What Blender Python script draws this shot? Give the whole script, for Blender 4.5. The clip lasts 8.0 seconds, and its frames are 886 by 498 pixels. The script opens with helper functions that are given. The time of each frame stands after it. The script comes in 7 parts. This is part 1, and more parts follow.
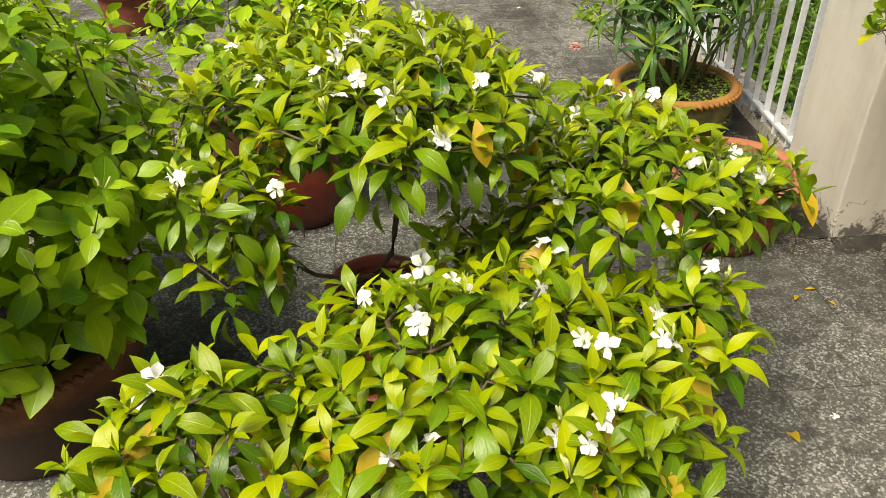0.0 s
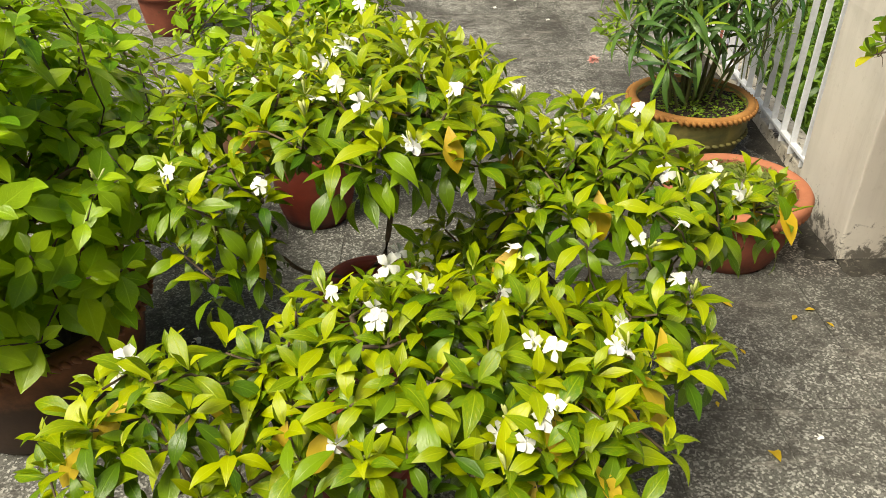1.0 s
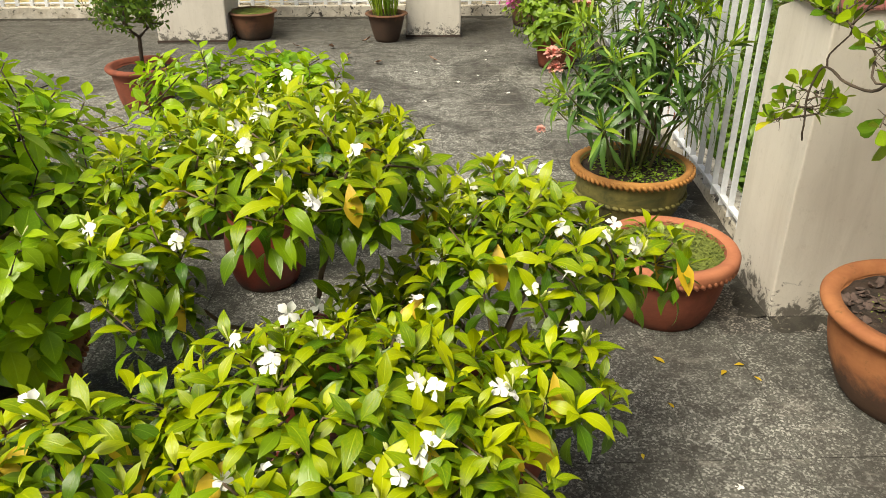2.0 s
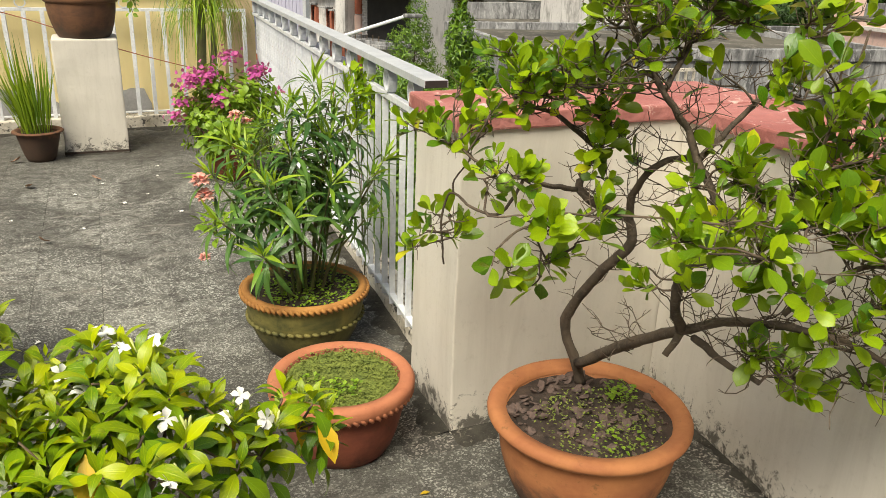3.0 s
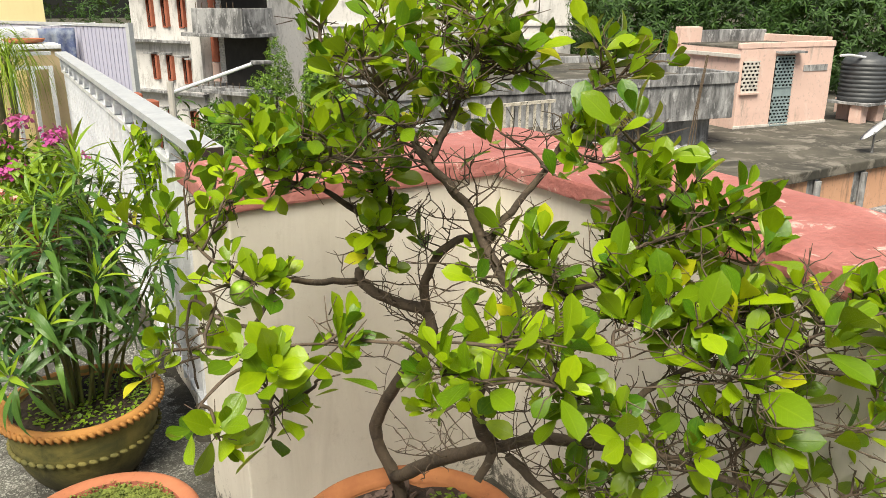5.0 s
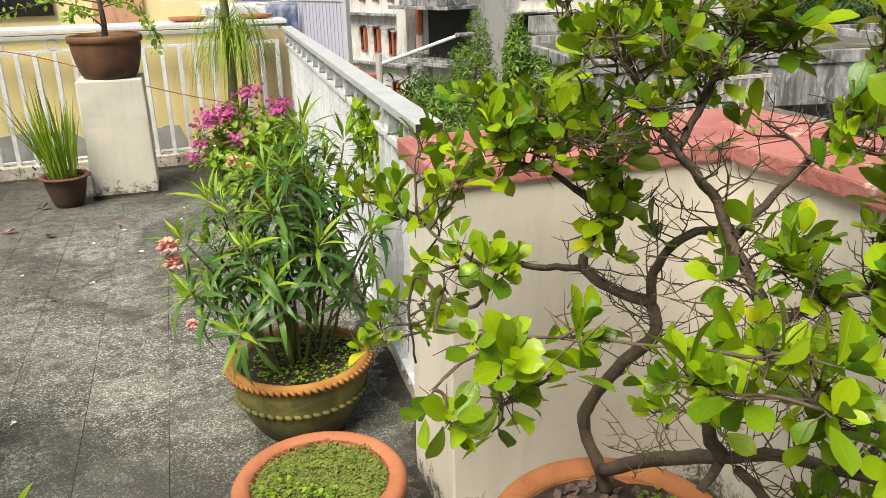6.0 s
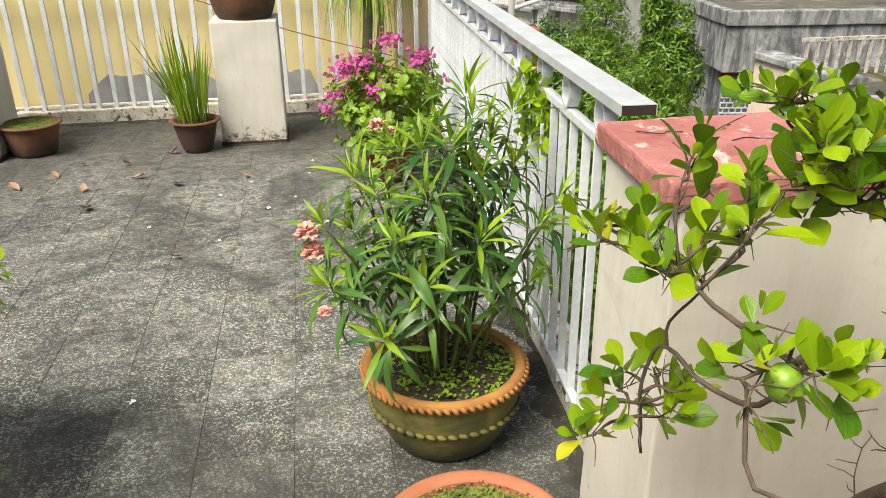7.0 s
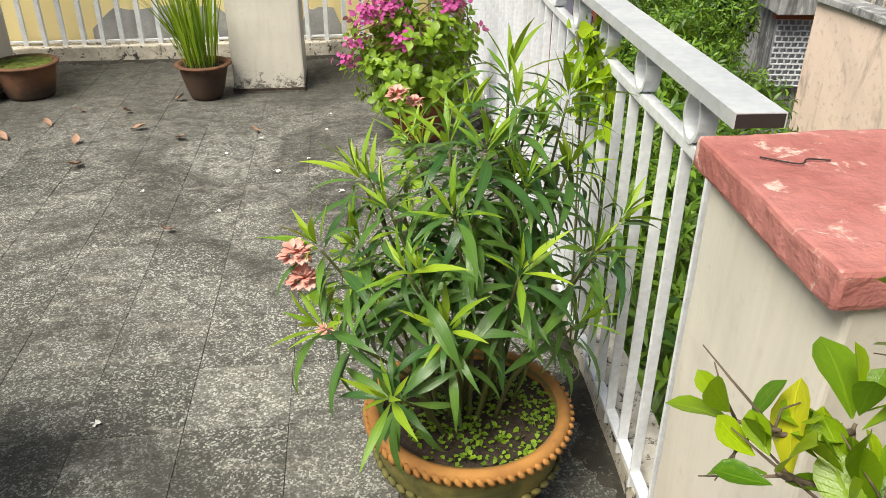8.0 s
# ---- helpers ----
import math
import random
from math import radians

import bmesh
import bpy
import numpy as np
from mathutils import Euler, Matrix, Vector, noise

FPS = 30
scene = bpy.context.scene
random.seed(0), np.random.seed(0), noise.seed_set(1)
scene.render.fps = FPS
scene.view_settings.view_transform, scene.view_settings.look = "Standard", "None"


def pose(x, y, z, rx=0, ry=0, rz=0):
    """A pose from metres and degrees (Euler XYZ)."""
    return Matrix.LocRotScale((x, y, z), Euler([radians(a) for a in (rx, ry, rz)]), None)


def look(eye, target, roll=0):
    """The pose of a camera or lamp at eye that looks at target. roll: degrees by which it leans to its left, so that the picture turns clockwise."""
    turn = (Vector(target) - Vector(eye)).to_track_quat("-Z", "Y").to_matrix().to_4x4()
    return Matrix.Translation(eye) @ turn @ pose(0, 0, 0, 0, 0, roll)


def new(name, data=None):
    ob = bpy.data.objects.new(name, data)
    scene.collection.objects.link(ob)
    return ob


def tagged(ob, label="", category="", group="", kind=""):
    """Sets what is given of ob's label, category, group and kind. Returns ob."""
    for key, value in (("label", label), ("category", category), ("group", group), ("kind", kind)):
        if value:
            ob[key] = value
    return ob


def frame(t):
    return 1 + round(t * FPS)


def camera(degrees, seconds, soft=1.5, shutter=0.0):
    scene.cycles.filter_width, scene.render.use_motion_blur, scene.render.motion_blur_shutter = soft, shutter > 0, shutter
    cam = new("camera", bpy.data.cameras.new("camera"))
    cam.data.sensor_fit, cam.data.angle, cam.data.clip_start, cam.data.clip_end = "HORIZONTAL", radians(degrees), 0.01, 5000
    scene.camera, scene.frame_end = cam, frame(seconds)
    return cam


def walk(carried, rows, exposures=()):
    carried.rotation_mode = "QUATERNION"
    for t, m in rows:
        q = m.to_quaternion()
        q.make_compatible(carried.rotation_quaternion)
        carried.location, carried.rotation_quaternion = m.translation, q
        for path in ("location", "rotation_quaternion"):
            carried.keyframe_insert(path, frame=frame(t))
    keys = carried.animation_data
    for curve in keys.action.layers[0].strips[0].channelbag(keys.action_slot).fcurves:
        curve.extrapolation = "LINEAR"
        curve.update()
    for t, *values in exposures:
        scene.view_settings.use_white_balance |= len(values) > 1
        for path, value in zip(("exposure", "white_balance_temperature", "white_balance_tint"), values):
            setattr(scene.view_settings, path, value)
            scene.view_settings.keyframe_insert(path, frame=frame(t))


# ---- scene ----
cam = camera(59.3, 8.0, soft=0.3)
PATH = [
    (0, (-1.34, -1.915, 1.32), (-1.209, -0.253, 0.214), -0.6),
    (0.5, (-1.284, -1.922, 1.315), (-1.198, -0.269, 0.192), -0.4),
    (1, (-1.234, -1.963, 1.336), (-1.202, -0.285, 0.248), -0.0),
    (1.2, (-1.188, -1.994, 1.343), (-1.179, -0.302, 0.276), -0.1),
    (2.3, (-1.044, -2.051, 1.347), (-0.906, -0.254, 0.48), 0.1),
    (2.5, (-0.999, -2.03, 1.36), (-0.68, -0.236, 0.537), 0.9),
    (3, (-0.859, -1.877, 1.398), (-0.108, -0.164, 0.691), 2.0),
    (3.5, (-0.745, -1.721, 1.415), (0.32, -0.155, 0.773), 2.3),
    (4, (-0.609, -1.677, 1.407), (0.529, -0.156, 0.781), 1.5),
    (4.2, (-0.556, -1.636, 1.431), (0.594, -0.133, 0.783), 1.6),
    (5.3, (-0.466, -1.643, 1.394), (0.437, 0.033, 0.78), -0.7),
    (5.5, (-0.458, -1.641, 1.409), (0.336, 0.077, 0.76), -0.9),
    (6, (-0.516, -1.567, 1.407), (0.069, 0.224, 0.735), -1.4),
    (6.5, (-0.57, -1.344, 1.41), (-0.116, 0.468, 0.695), -0.3),
    (7, (-0.575, -1.113, 1.402), (-0.271, 0.696, 0.605), -0.6),
    (7.5, (-0.493, -0.859, 1.394), (-0.271, 0.933, 0.535), -0.4),
    (8, (-0.495, -0.622, 1.385), (-0.275, 1.125, 0.438), 0.4),
]
walk(cam, [(t, look(eye, target, roll)) for t, eye, target, roll in PATH],
     exposures=[(0, 0.4, 7300, 6), (1.2, 0.46, 7300, 6), (2.5, 0.48, 7300, 6), (3, 0.52, 7150, 6), (3.5, 0.66, 7000, 6), (4.2, 0.62, 7000, 6), (5.5, 0.66, 7000, 6), (6, 0.6, 7000, 6), (6.5, 0.48, 6800, 6), (7, 0.68, 6800, 6), (7.5, 0.70, 6800, 6), (8, 0.58, 6800, 6)])

# ---- light ----
world = bpy.data.worlds.new("overcast_sky")
scene.world = world
world.use_nodes = True
wn = world.node_tree.nodes
sky = wn.new("ShaderNodeTexSky")
sky.sky_type = "NISHITA"
sky.sun_disc = False
sky.sun_elevation = radians(57)
sky.sun_rotation = radians(230)
sky.air_density, sky.dust_density, sky.ozone_density = 1.0, 4.0, 0.6
world.node_tree.links.new(sky.outputs[0], wn["Background"].inputs[0])
wn["Background"].inputs[1].default_value = 0.058

sun_data = bpy.data.lights.new("sun", "SUN")
sun_data.energy, sun_data.angle, sun_data.color = 3.75, radians(34), (1.0, 0.965, 0.88)
sun_lamp = new("sun", sun_data)
sun_lamp.matrix_world = look((-4.0, -3.6, 8.2), (0, 0, 0))
scene.view_settings.exposure = 0.75


# ---- materials ----
class Nodes:
    """Short-hand for a node material."""

    def __init__(self, name):
        self.mat = bpy.data.materials.new(name)
        self.mat.use_nodes = True
        self.tree = self.mat.node_tree
        self.bsdf = self.tree.nodes["Principled BSDF"]
        self.out = self.tree.nodes["Material Output"]

    def add(self, kind, **values):
        node = self.tree.nodes.new(kind)
        for key, value in values.items():
            setattr(node, key, value)
        return node

    def link(self, a, b):
        self.tree.links.new(a, b)

    def coords(self, kind="Object"):
        return self.add("ShaderNodeTexCoord").outputs[kind]

    def noise(self, vec, scale, detail=4.0, rough=0.6, distortion=0.0):
        n = self.add("ShaderNodeTexNoise")
        n.inputs["Scale"].default_value = scale
        n.inputs["Detail"].default_value = detail
        n.inputs["Roughness"].default_value = rough
        n.inputs["Distortion"].default_value = distortion
        self.link(vec, n.inputs["Vector"])
        return n.outputs["Fac"]

    def chips(self, vec, scale):
        """A random value for each small stone chip."""
        n = self.add("ShaderNodeTexVoronoi")
        n.inputs["Scale"].default_value = scale
        self.link(vec, n.inputs["Vector"])
        c = self.add("ShaderNodeSeparateColor")
        self.link(n.outputs["Color"], c.inputs[0])
        return c.outputs[0]

    def math(self, op, a, b=0.0):
        n = self.add("ShaderNodeMath", operation=op)
        for i, v in enumerate((a, b)):
            if isinstance(v, (int, float)):
                n.inputs[i].default_value = v
            else:
                self.link(v, n.inputs[i])
        return n.outputs[0]

    def span(self, fac, lo, hi, a=0.0, b=1.0):
        n = self.add("ShaderNodeMapRange")
        n.inputs[1].default_value, n.inputs[2].default_value = lo, hi
        n.inputs[3].default_value, n.inputs[4].default_value = a, b
        self.link(fac, n.inputs[0])
        return n.outputs[0]

    def mix(self, fac, a, b, blend="MIX"):
        n = self.add("ShaderNodeMix", data_type="RGBA", blend_type=blend)
        if isinstance(fac, (int, float)):
            n.inputs[0].default_value = fac
        else:
            self.link(fac, n.inputs[0])
        for i, v in ((6, a), (7, b)):
            if isinstance(v, tuple):
                n.inputs[i].default_value = (*v, 1.0)
            else:
                self.link(v, n.inputs[i])
        return n.outputs[2]

    def bump(self, height, strength, distance=0.01):
        n = self.add("ShaderNodeBump")
        n.inputs["Strength"].default_value = strength
        n.inputs["Distance"].default_value = distance
        self.link(height, n.inputs["Height"])
        self.link(n.outputs[0], self.bsdf.inputs["Normal"])

    def stretch(self, vec, sx, sy, sz):
        n = self.add("ShaderNodeMapping")
        n.inputs["Scale"].default_value = (sx, sy, sz)
        self.link(vec, n.inputs["Vector"])
        return n.outputs[0]

    def finish(self, color, rough=0.6, metal=0.0):
        if isinstance(color, tuple):
            self.bsdf.inputs["Base Color"].default_value = (*color, 1.0)
        else:
            self.link(color, self.bsdf.inputs["Base Color"])
        if isinstance(rough, (int, float)):
            self.bsdf.inputs["Roughness"].default_value = rough
        else:
            self.link(rough, self.bsdf.inputs["Roughness"])
        self.bsdf.inputs["Metallic"].default_value = metal
        return self.mat


def surface(name, base, second, third=None, coarse=3.0, fine=60.0, rough=0.7, bump=0.25, metal=0.0, lo=0.42, hi=0.62, third_lo=0.6, third_hi=0.72):
    """A weathered surface: two tones in patches, a third as stains, fine grain and relief."""
    m = Nodes(name)
    v = m.coords()
    big, small = m.noise(v, coarse, 6, 0.65, 0.3), m.noise(v, fine, 4, 0.6)
    col = m.mix(m.span(big, lo, hi), base, second)
    if third:
        col = m.mix(m.span(m.noise(v, coarse * 2.7, 7, 0.7, 0.6), third_lo, third_hi), col, third)
    grain = m.span(small, 0.25, 0.75, 0.86, 1.1)
    g = m.add("ShaderNodeCombineColor")
    for i in range(3):
        m.link(grain, g.inputs[i])
    col = m.mix(1.0, col, g.outputs[0], "MULTIPLY")
    m.bump(m.math("ADD", small, m.math("MULTIPLY", big, 0.6)), bump, 0.006)
    return m.finish(col, m.span(small, 0.2, 0.8, rough - 0.08, rough + 0.08), metal)


def leaf_material(name, young, old, tint, rough=0.36, vein=0.35, glow=0.3, skew=1.3):
    """A leaf: colour by leaf, paler midrib and side veins, light let through the blade."""
    m = Nodes(name)
    uv = m.add("ShaderNodeSeparateXYZ")
    m.link(m.coords("UV"), uv.inputs[0])
    u, w = uv.outputs[0], uv.outputs[1]
    rnd = m.math("FRACT", m.math("ADD", m.add("ShaderNodeObjectInfo").outputs["Random"], m.add("ShaderNodeNewGeometry").outputs["Random Per Island"]))
    col = m.mix(m.math("POWER", rnd, skew), young, old)
    col = m.mix(m.span(m.noise(m.coords("UV"), 5.0, 3), 0.45, 0.75, 0.0, 0.45), col, tint)
    across = m.math("ABSOLUTE", m.math("SUBTRACT", u, 0.5))
    rib = m.span(across, 0.0, 0.045, 1.0, 0.0)
    side = m.math("ABSOLUTE", m.math("SINE", m.math("MULTIPLY", m.math("SUBTRACT", w, m.math("MULTIPLY", across, 0.45)), 30.0)))
    side = m.span(side, 0.0, 0.22, 0.45, 0.0)
    veins = m.math("MAXIMUM", rib, side)
    pale = tuple(min(1.0, c * 1.35 + 0.03) for c in young)
    col = m.mix(m.math("MULTIPLY", veins, vein), col, pale)
    crinkle = m.noise(m.coords("UV"), 7.0, 3, 0.6)
    m.bump(m.math("ADD", m.math("SUBTRACT", 1.0, veins), m.math("MULTIPLY", crinkle, 1.6)), 0.24, 0.002)
    m.finish(col, rough)
    m.bsdf.inputs["Specular IOR Level"].default_value = 0.42
    trans = m.add("ShaderNodeBsdfTranslucent")
    warm = m.mix(0.45, col, (0.50, 0.62, 0.03))
    m.link(warm, trans.inputs[0])
    mixer = m.add("ShaderNodeMixShader")
    mixer.inputs[0].default_value = glow
    m.link(m.bsdf.outputs[0], mixer.inputs[1])
    m.link(trans.outputs[0], mixer.inputs[2])
    m.link(mixer.outputs[0], m.out.inputs["Surface"])
    return m.mat


def tile_material():
    """Old terrazzo tiles: pale chips in brownish grey cement, each tile worn its own way, black algae in broad ragged stains."""
    m = Nodes("terrazzo")
    v = m.add("ShaderNodeNewGeometry").outputs["Position"]
    rnd = m.add("ShaderNodeObjectInfo").outputs["Random"]
    chip = m.chips(v, 190.0)
    grit = m.chips(v, 330.0)
    cement = m.mix(m.math("POWER", rnd, 1.6), (0.097, 0.097, 0.086), (0.208, 0.206, 0.184))
    col = m.mix(m.span(grit, 0.0, 0.55, 0.72, 0.0), cement, (0.022, 0.020, 0.018))
    col = m.mix(m.span(chip, 0.62, 0.95, 0.0, 0.9), col, (0.56, 0.555, 0.51))
    stain = m.noise(v, 1.3, 8, 0.72, 1.0)
    col = m.mix(m.span(stain, 0.45, 0.60, 0.0, 0.74), col, (0.036, 0.033, 0.029))
    smear = m.noise(m.stretch(v, 1.6, 6.0, 1.0), 2.2, 7, 0.74, 0.6)
    col = m.mix(m.span(smear, 0.55, 0.68, 0.0, 0.55), col, (0.36, 0.335, 0.295))
    xyz = m.add("ShaderNodeSeparateXYZ")
    m.link(v, xyz.inputs[0])
    # Ragged darker band round y 0.3, fading out towards negative x.
    patchy = m.math("SUBTRACT", m.math("ABSOLUTE", m.math("SUBTRACT", xyz.outputs[1], 0.3)), m.math("MULTIPLY", m.noise(v, 1.9, 7, 0.7, 0.6), 1.5))
    col = m.mix(m.math("MULTIPLY", m.span(patchy, -0.60, 0.05, 0.66, 0.0), m.span(xyz.outputs[0], -1.15, -0.70)), col, (0.032, 0.031, 0.026))
    # Ragged darkening beyond about y 3.2.
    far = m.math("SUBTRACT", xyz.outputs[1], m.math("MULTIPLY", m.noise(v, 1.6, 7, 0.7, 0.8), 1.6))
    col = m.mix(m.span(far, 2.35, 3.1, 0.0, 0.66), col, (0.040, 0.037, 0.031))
    dirt = m.noise(v, 15.0, 7, 0.75)
    col = m.mix(m.span(dirt, 0.50, 0.60, 0.0, 0.70), col, (0.050, 0.045, 0.040))
    fleck = m.noise(v, 55.0, 4, 0.7)
    col = m.mix(m.span(fleck, 0.62, 0.70, 0.0, 0.6), col, (0.42, 0.40, 0.36))
    m.bump(m.noise(v, 190.0, 3, 0.7), 0.15, 0.002)
    return m.finish(col, m.span(dirt, 0.3, 0.7, 0.55, 0.9))


def cement_material():
    """Cement floor without joints: speckled grey with dark wet-looking patches."""
    m = Nodes("cement")
    v = m.add("ShaderNodeNewGeometry").outputs["Position"]
    col = m.mix(m.span(m.chips(v, 180.0), 0.6, 0.95, 0.0, 0.9), (0.060, 0.056, 0.050), (0.46, 0.43, 0.38))
    col = m.mix(m.span(m.chips(v, 300.0), 0.0, 0.4, 0.6, 0.0), col, (0.02, 0.018, 0.016))
    col = m.mix(m.span(m.noise(v, 1.9, 8, 0.72, 0.9), 0.42, 0.58, 0.0, 0.78), col, (0.046, 0.042, 0.038))
    col = m.mix(m.span(m.noise(m.stretch(v, 3.0, 2.0, 1.0), 2.6, 7, 0.74, 0.6), 0.55, 0.66, 0.0, 0.5), col, (0.30, 0.28, 0.245))
    m.bump(m.noise(v, 150.0, 4, 0.7), 0.15, 0.002)
    return m.finish(col, 0.78)


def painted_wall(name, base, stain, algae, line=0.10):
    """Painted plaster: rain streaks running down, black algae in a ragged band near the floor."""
    m = Nodes(name)
    v = m.add("ShaderNodeNewGeometry").outputs["Position"]
    xyz = m.add("ShaderNodeSeparateXYZ")
    m.link(v, xyz.inputs[0])
    streak = m.noise(m.stretch(v, 14.0, 14.0, 1.6), 1.0, 7, 0.7, 0.6)
    col = m.mix(m.span(streak, 0.46, 0.72, 0.0, 0.45), base, stain)
    blot = m.noise(v, 2.4, 6, 0.6, 0.3)
    col = m.mix(m.span(blot, 0.48, 0.70, 0.0, 0.30), col, stain)
    speck = m.noise(v, 34.0, 6, 0.75)
    col = m.mix(m.span(speck, 0.56, 0.68, 0.0, 0.35), col, stain)
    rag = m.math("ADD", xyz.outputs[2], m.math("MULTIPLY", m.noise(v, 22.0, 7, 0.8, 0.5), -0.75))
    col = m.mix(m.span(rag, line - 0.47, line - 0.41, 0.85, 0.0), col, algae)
    m.bump(m.noise(v, 45.0, 6, 0.7), 0.34, 0.004)
    return m.finish(col, 0.78)


def streaked(name, base, black, pale, amount=0.46):
    """Old rendered concrete: black mould running down in streaks, pale scoured patches."""
    m = Nodes(name)
    v = m.add("ShaderNodeNewGeometry").outputs["Position"]
    run = m.noise(m.stretch(v, 2.6, 2.6, 0.6), 1.0, 8, 0.72, 1.1)
    cloud = m.noise(v, 0.55, 6, 0.65, 0.4)
    col = m.mix(m.span(m.math("ADD", m.math("MULTIPLY", run, 0.6), m.math("MULTIPLY", cloud, 0.4)), amount - 0.03, amount + 0.10, 0.0, 0.88), base, black)
    col = m.mix(m.span(m.noise(m.stretch(v, 2.0, 2.0, 0.8), 2.3, 6, 0.7, 0.4), 0.56, 0.66, 0.0, 0.7), col, pale)
    col = m.mix(m.span(m.noise(v, 9.0, 5, 0.7), 0.56, 0.70, 0.0, 0.45), col, black)
    m.bump(m.noise(v, 18.0, 5, 0.65), 0.3, 0.01)
    return m.finish(col, 0.88)


def terracotta_material(name, clay, deep, grime, line, moss=(0.05, 0.055, 0.02)):
    """Fired clay with paler bloom, finger marks and grime that climbs from the foot."""
    m = Nodes(name)
    v = m.coords()
    xyz = m.add("ShaderNodeSeparateXYZ")
    m.link(v, xyz.inputs[0])
    col = m.mix(m.span(m.noise(v, 9.0, 6, 0.65, 0.4), 0.38, 0.66), clay, deep)
    col = m.mix(m.span(m.noise(m.stretch(v, 1, 1, 6.0), 6.0, 4), 0.5, 0.75, 0.0, 0.25), col, tuple(min(1, c * 1.4) for c in clay))
    rag = m.math("ADD", xyz.outputs[2], m.math("MULTIPLY", m.noise(v, 11.0, 7, 0.75, 0.5), -0.22))
    col = m.mix(m.span(rag, line - 0.16, line - 0.08, 0.85, 0.0), col, grime)
    col = m.mix(m.span(m.noise(v, 26.0, 6, 0.7), 0.60, 0.74, 0.0, 0.7), col, moss)
    m.bump(m.noise(v, 70.0, 5, 0.65), 0.25, 0.004)
    return m.finish(col, 0.82)


M_TILE = tile_material()
M_CEMENT = cement_material()
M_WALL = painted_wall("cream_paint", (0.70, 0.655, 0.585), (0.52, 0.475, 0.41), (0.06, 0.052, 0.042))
M_YELLOW = painted_wall("yellow_paint", (0.97, 0.83, 0.46), (0.90, 0.74, 0.38), (0.40, 0.40, 0.42), 0.05)
M_TAN = painted_wall("tan_paint", (0.55, 0.43, 0.26), (0.42, 0.32, 0.19), (0.10, 0.085, 0.06))
M_LAVENDER = painted_wall("whitewash", (0.46, 0.46, 0.60), (0.40, 0.40, 0.53), (0.40, 0.40, 0.42), 0.0)
M_PATCH = surface("grey_plaster", (0.48, 0.48, 0.50), (0.36, 0.36, 0.38), coarse=6)
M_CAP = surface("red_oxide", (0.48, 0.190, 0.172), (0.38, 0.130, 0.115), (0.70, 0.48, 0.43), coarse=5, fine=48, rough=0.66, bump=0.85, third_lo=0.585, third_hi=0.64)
M_KERB = surface("old_kerb", (0.68, 0.63, 0.55), (0.46, 0.41, 0.33), (0.06, 0.052, 0.045), coarse=8, fine=50, rough=0.85, bump=0.6, third_lo=0.55, third_hi=0.61)
M_WHITE_STEEL = surface("white_enamel", (0.80, 0.82, 0.86), (0.70, 0.72, 0.77), (0.34, 0.22, 0.13), coarse=9, fine=60, rough=0.5, bump=0.10, third_lo=0.64, third_hi=0.70)
# White enamel darkened to offset strong light on rail tops and screen post.
M_RAIL_STEEL = surface("light_offset_white_enamel", (0.53, 0.55, 0.58), (0.46, 0.48, 0.52), (0.30, 0.21, 0.14), coarse=9, fine=60, rough=0.5, bump=0.10, third_lo=0.66, third_hi=0.71)
# Near-black that paints shade in openings and also colours the coping cracks.
M_DARK = surface("shade_and_crack_black", (0.02, 0.018, 0.016), (0.03, 0.027, 0.024))
M_CLAY = terracotta_material("terracotta", (0.46, 0.185, 0.072), (0.35, 0.125, 0.052), (0.05, 0.035, 0.028), 0.13)
M_CLAY_PALE = terracotta_material("pale_terracotta", (0.46, 0.17, 0.085), (0.36, 0.12, 0.06), (0.12, 0.06, 0.04), 0.0)
M_CLAY_DARK = terracotta_material("stained_clay", (0.26, 0.105, 0.045), (0.15, 0.06, 0.03), (0.035, 0.026, 0.02), 0.22)
M_CLAY_RED = terracotta_material("red_clay", (0.27, 0.075, 0.04), (0.17, 0.045, 0.026), (0.04, 0.022, 0.018), 0.02)
M_CLAY_MOSSY = terracotta_material("mossy_clay", (0.23, 0.195, 0.055), (0.080, 0.082, 0.026), (0.045, 0.042, 0.02), 0.10, (0.03, 0.032, 0.012))
M_CLAY_OCHRE = terracotta_material("ochre_clay", (0.44, 0.21, 0.055), (0.32, 0.14, 0.04), (0.10, 0.07, 0.03), -0.2, (0.09, 0.07, 0.02))
M_CLAY_GLAZE = terracotta_material("deep_red_clay", (0.21, 0.036, 0.020), (0.13, 0.024, 0.015), (0.03, 0.018, 0.014), 0.02)
M_CLAY_GLAZE.node_tree.nodes["Principled BSDF"].inputs["Roughness"].default_value = 0.42
M_CLAY_BROWN = terracotta_material("brown_clay", (0.18, 0.082, 0.04), (0.11, 0.052, 0.03), (0.05, 0.035, 0.025), 0.08)
M_SOIL = surface("soil", (0.060, 0.040, 0.030), (0.028, 0.020, 0.016), (0.13, 0.10, 0.075), coarse=18, fine=90, rough=0.95, bump=0.9)
M_STONE = surface("soil_chip", (0.14, 0.095, 0.080), (0.06, 0.045, 0.04), coarse=30, fine=90, rough=0.9, bump=0.5)

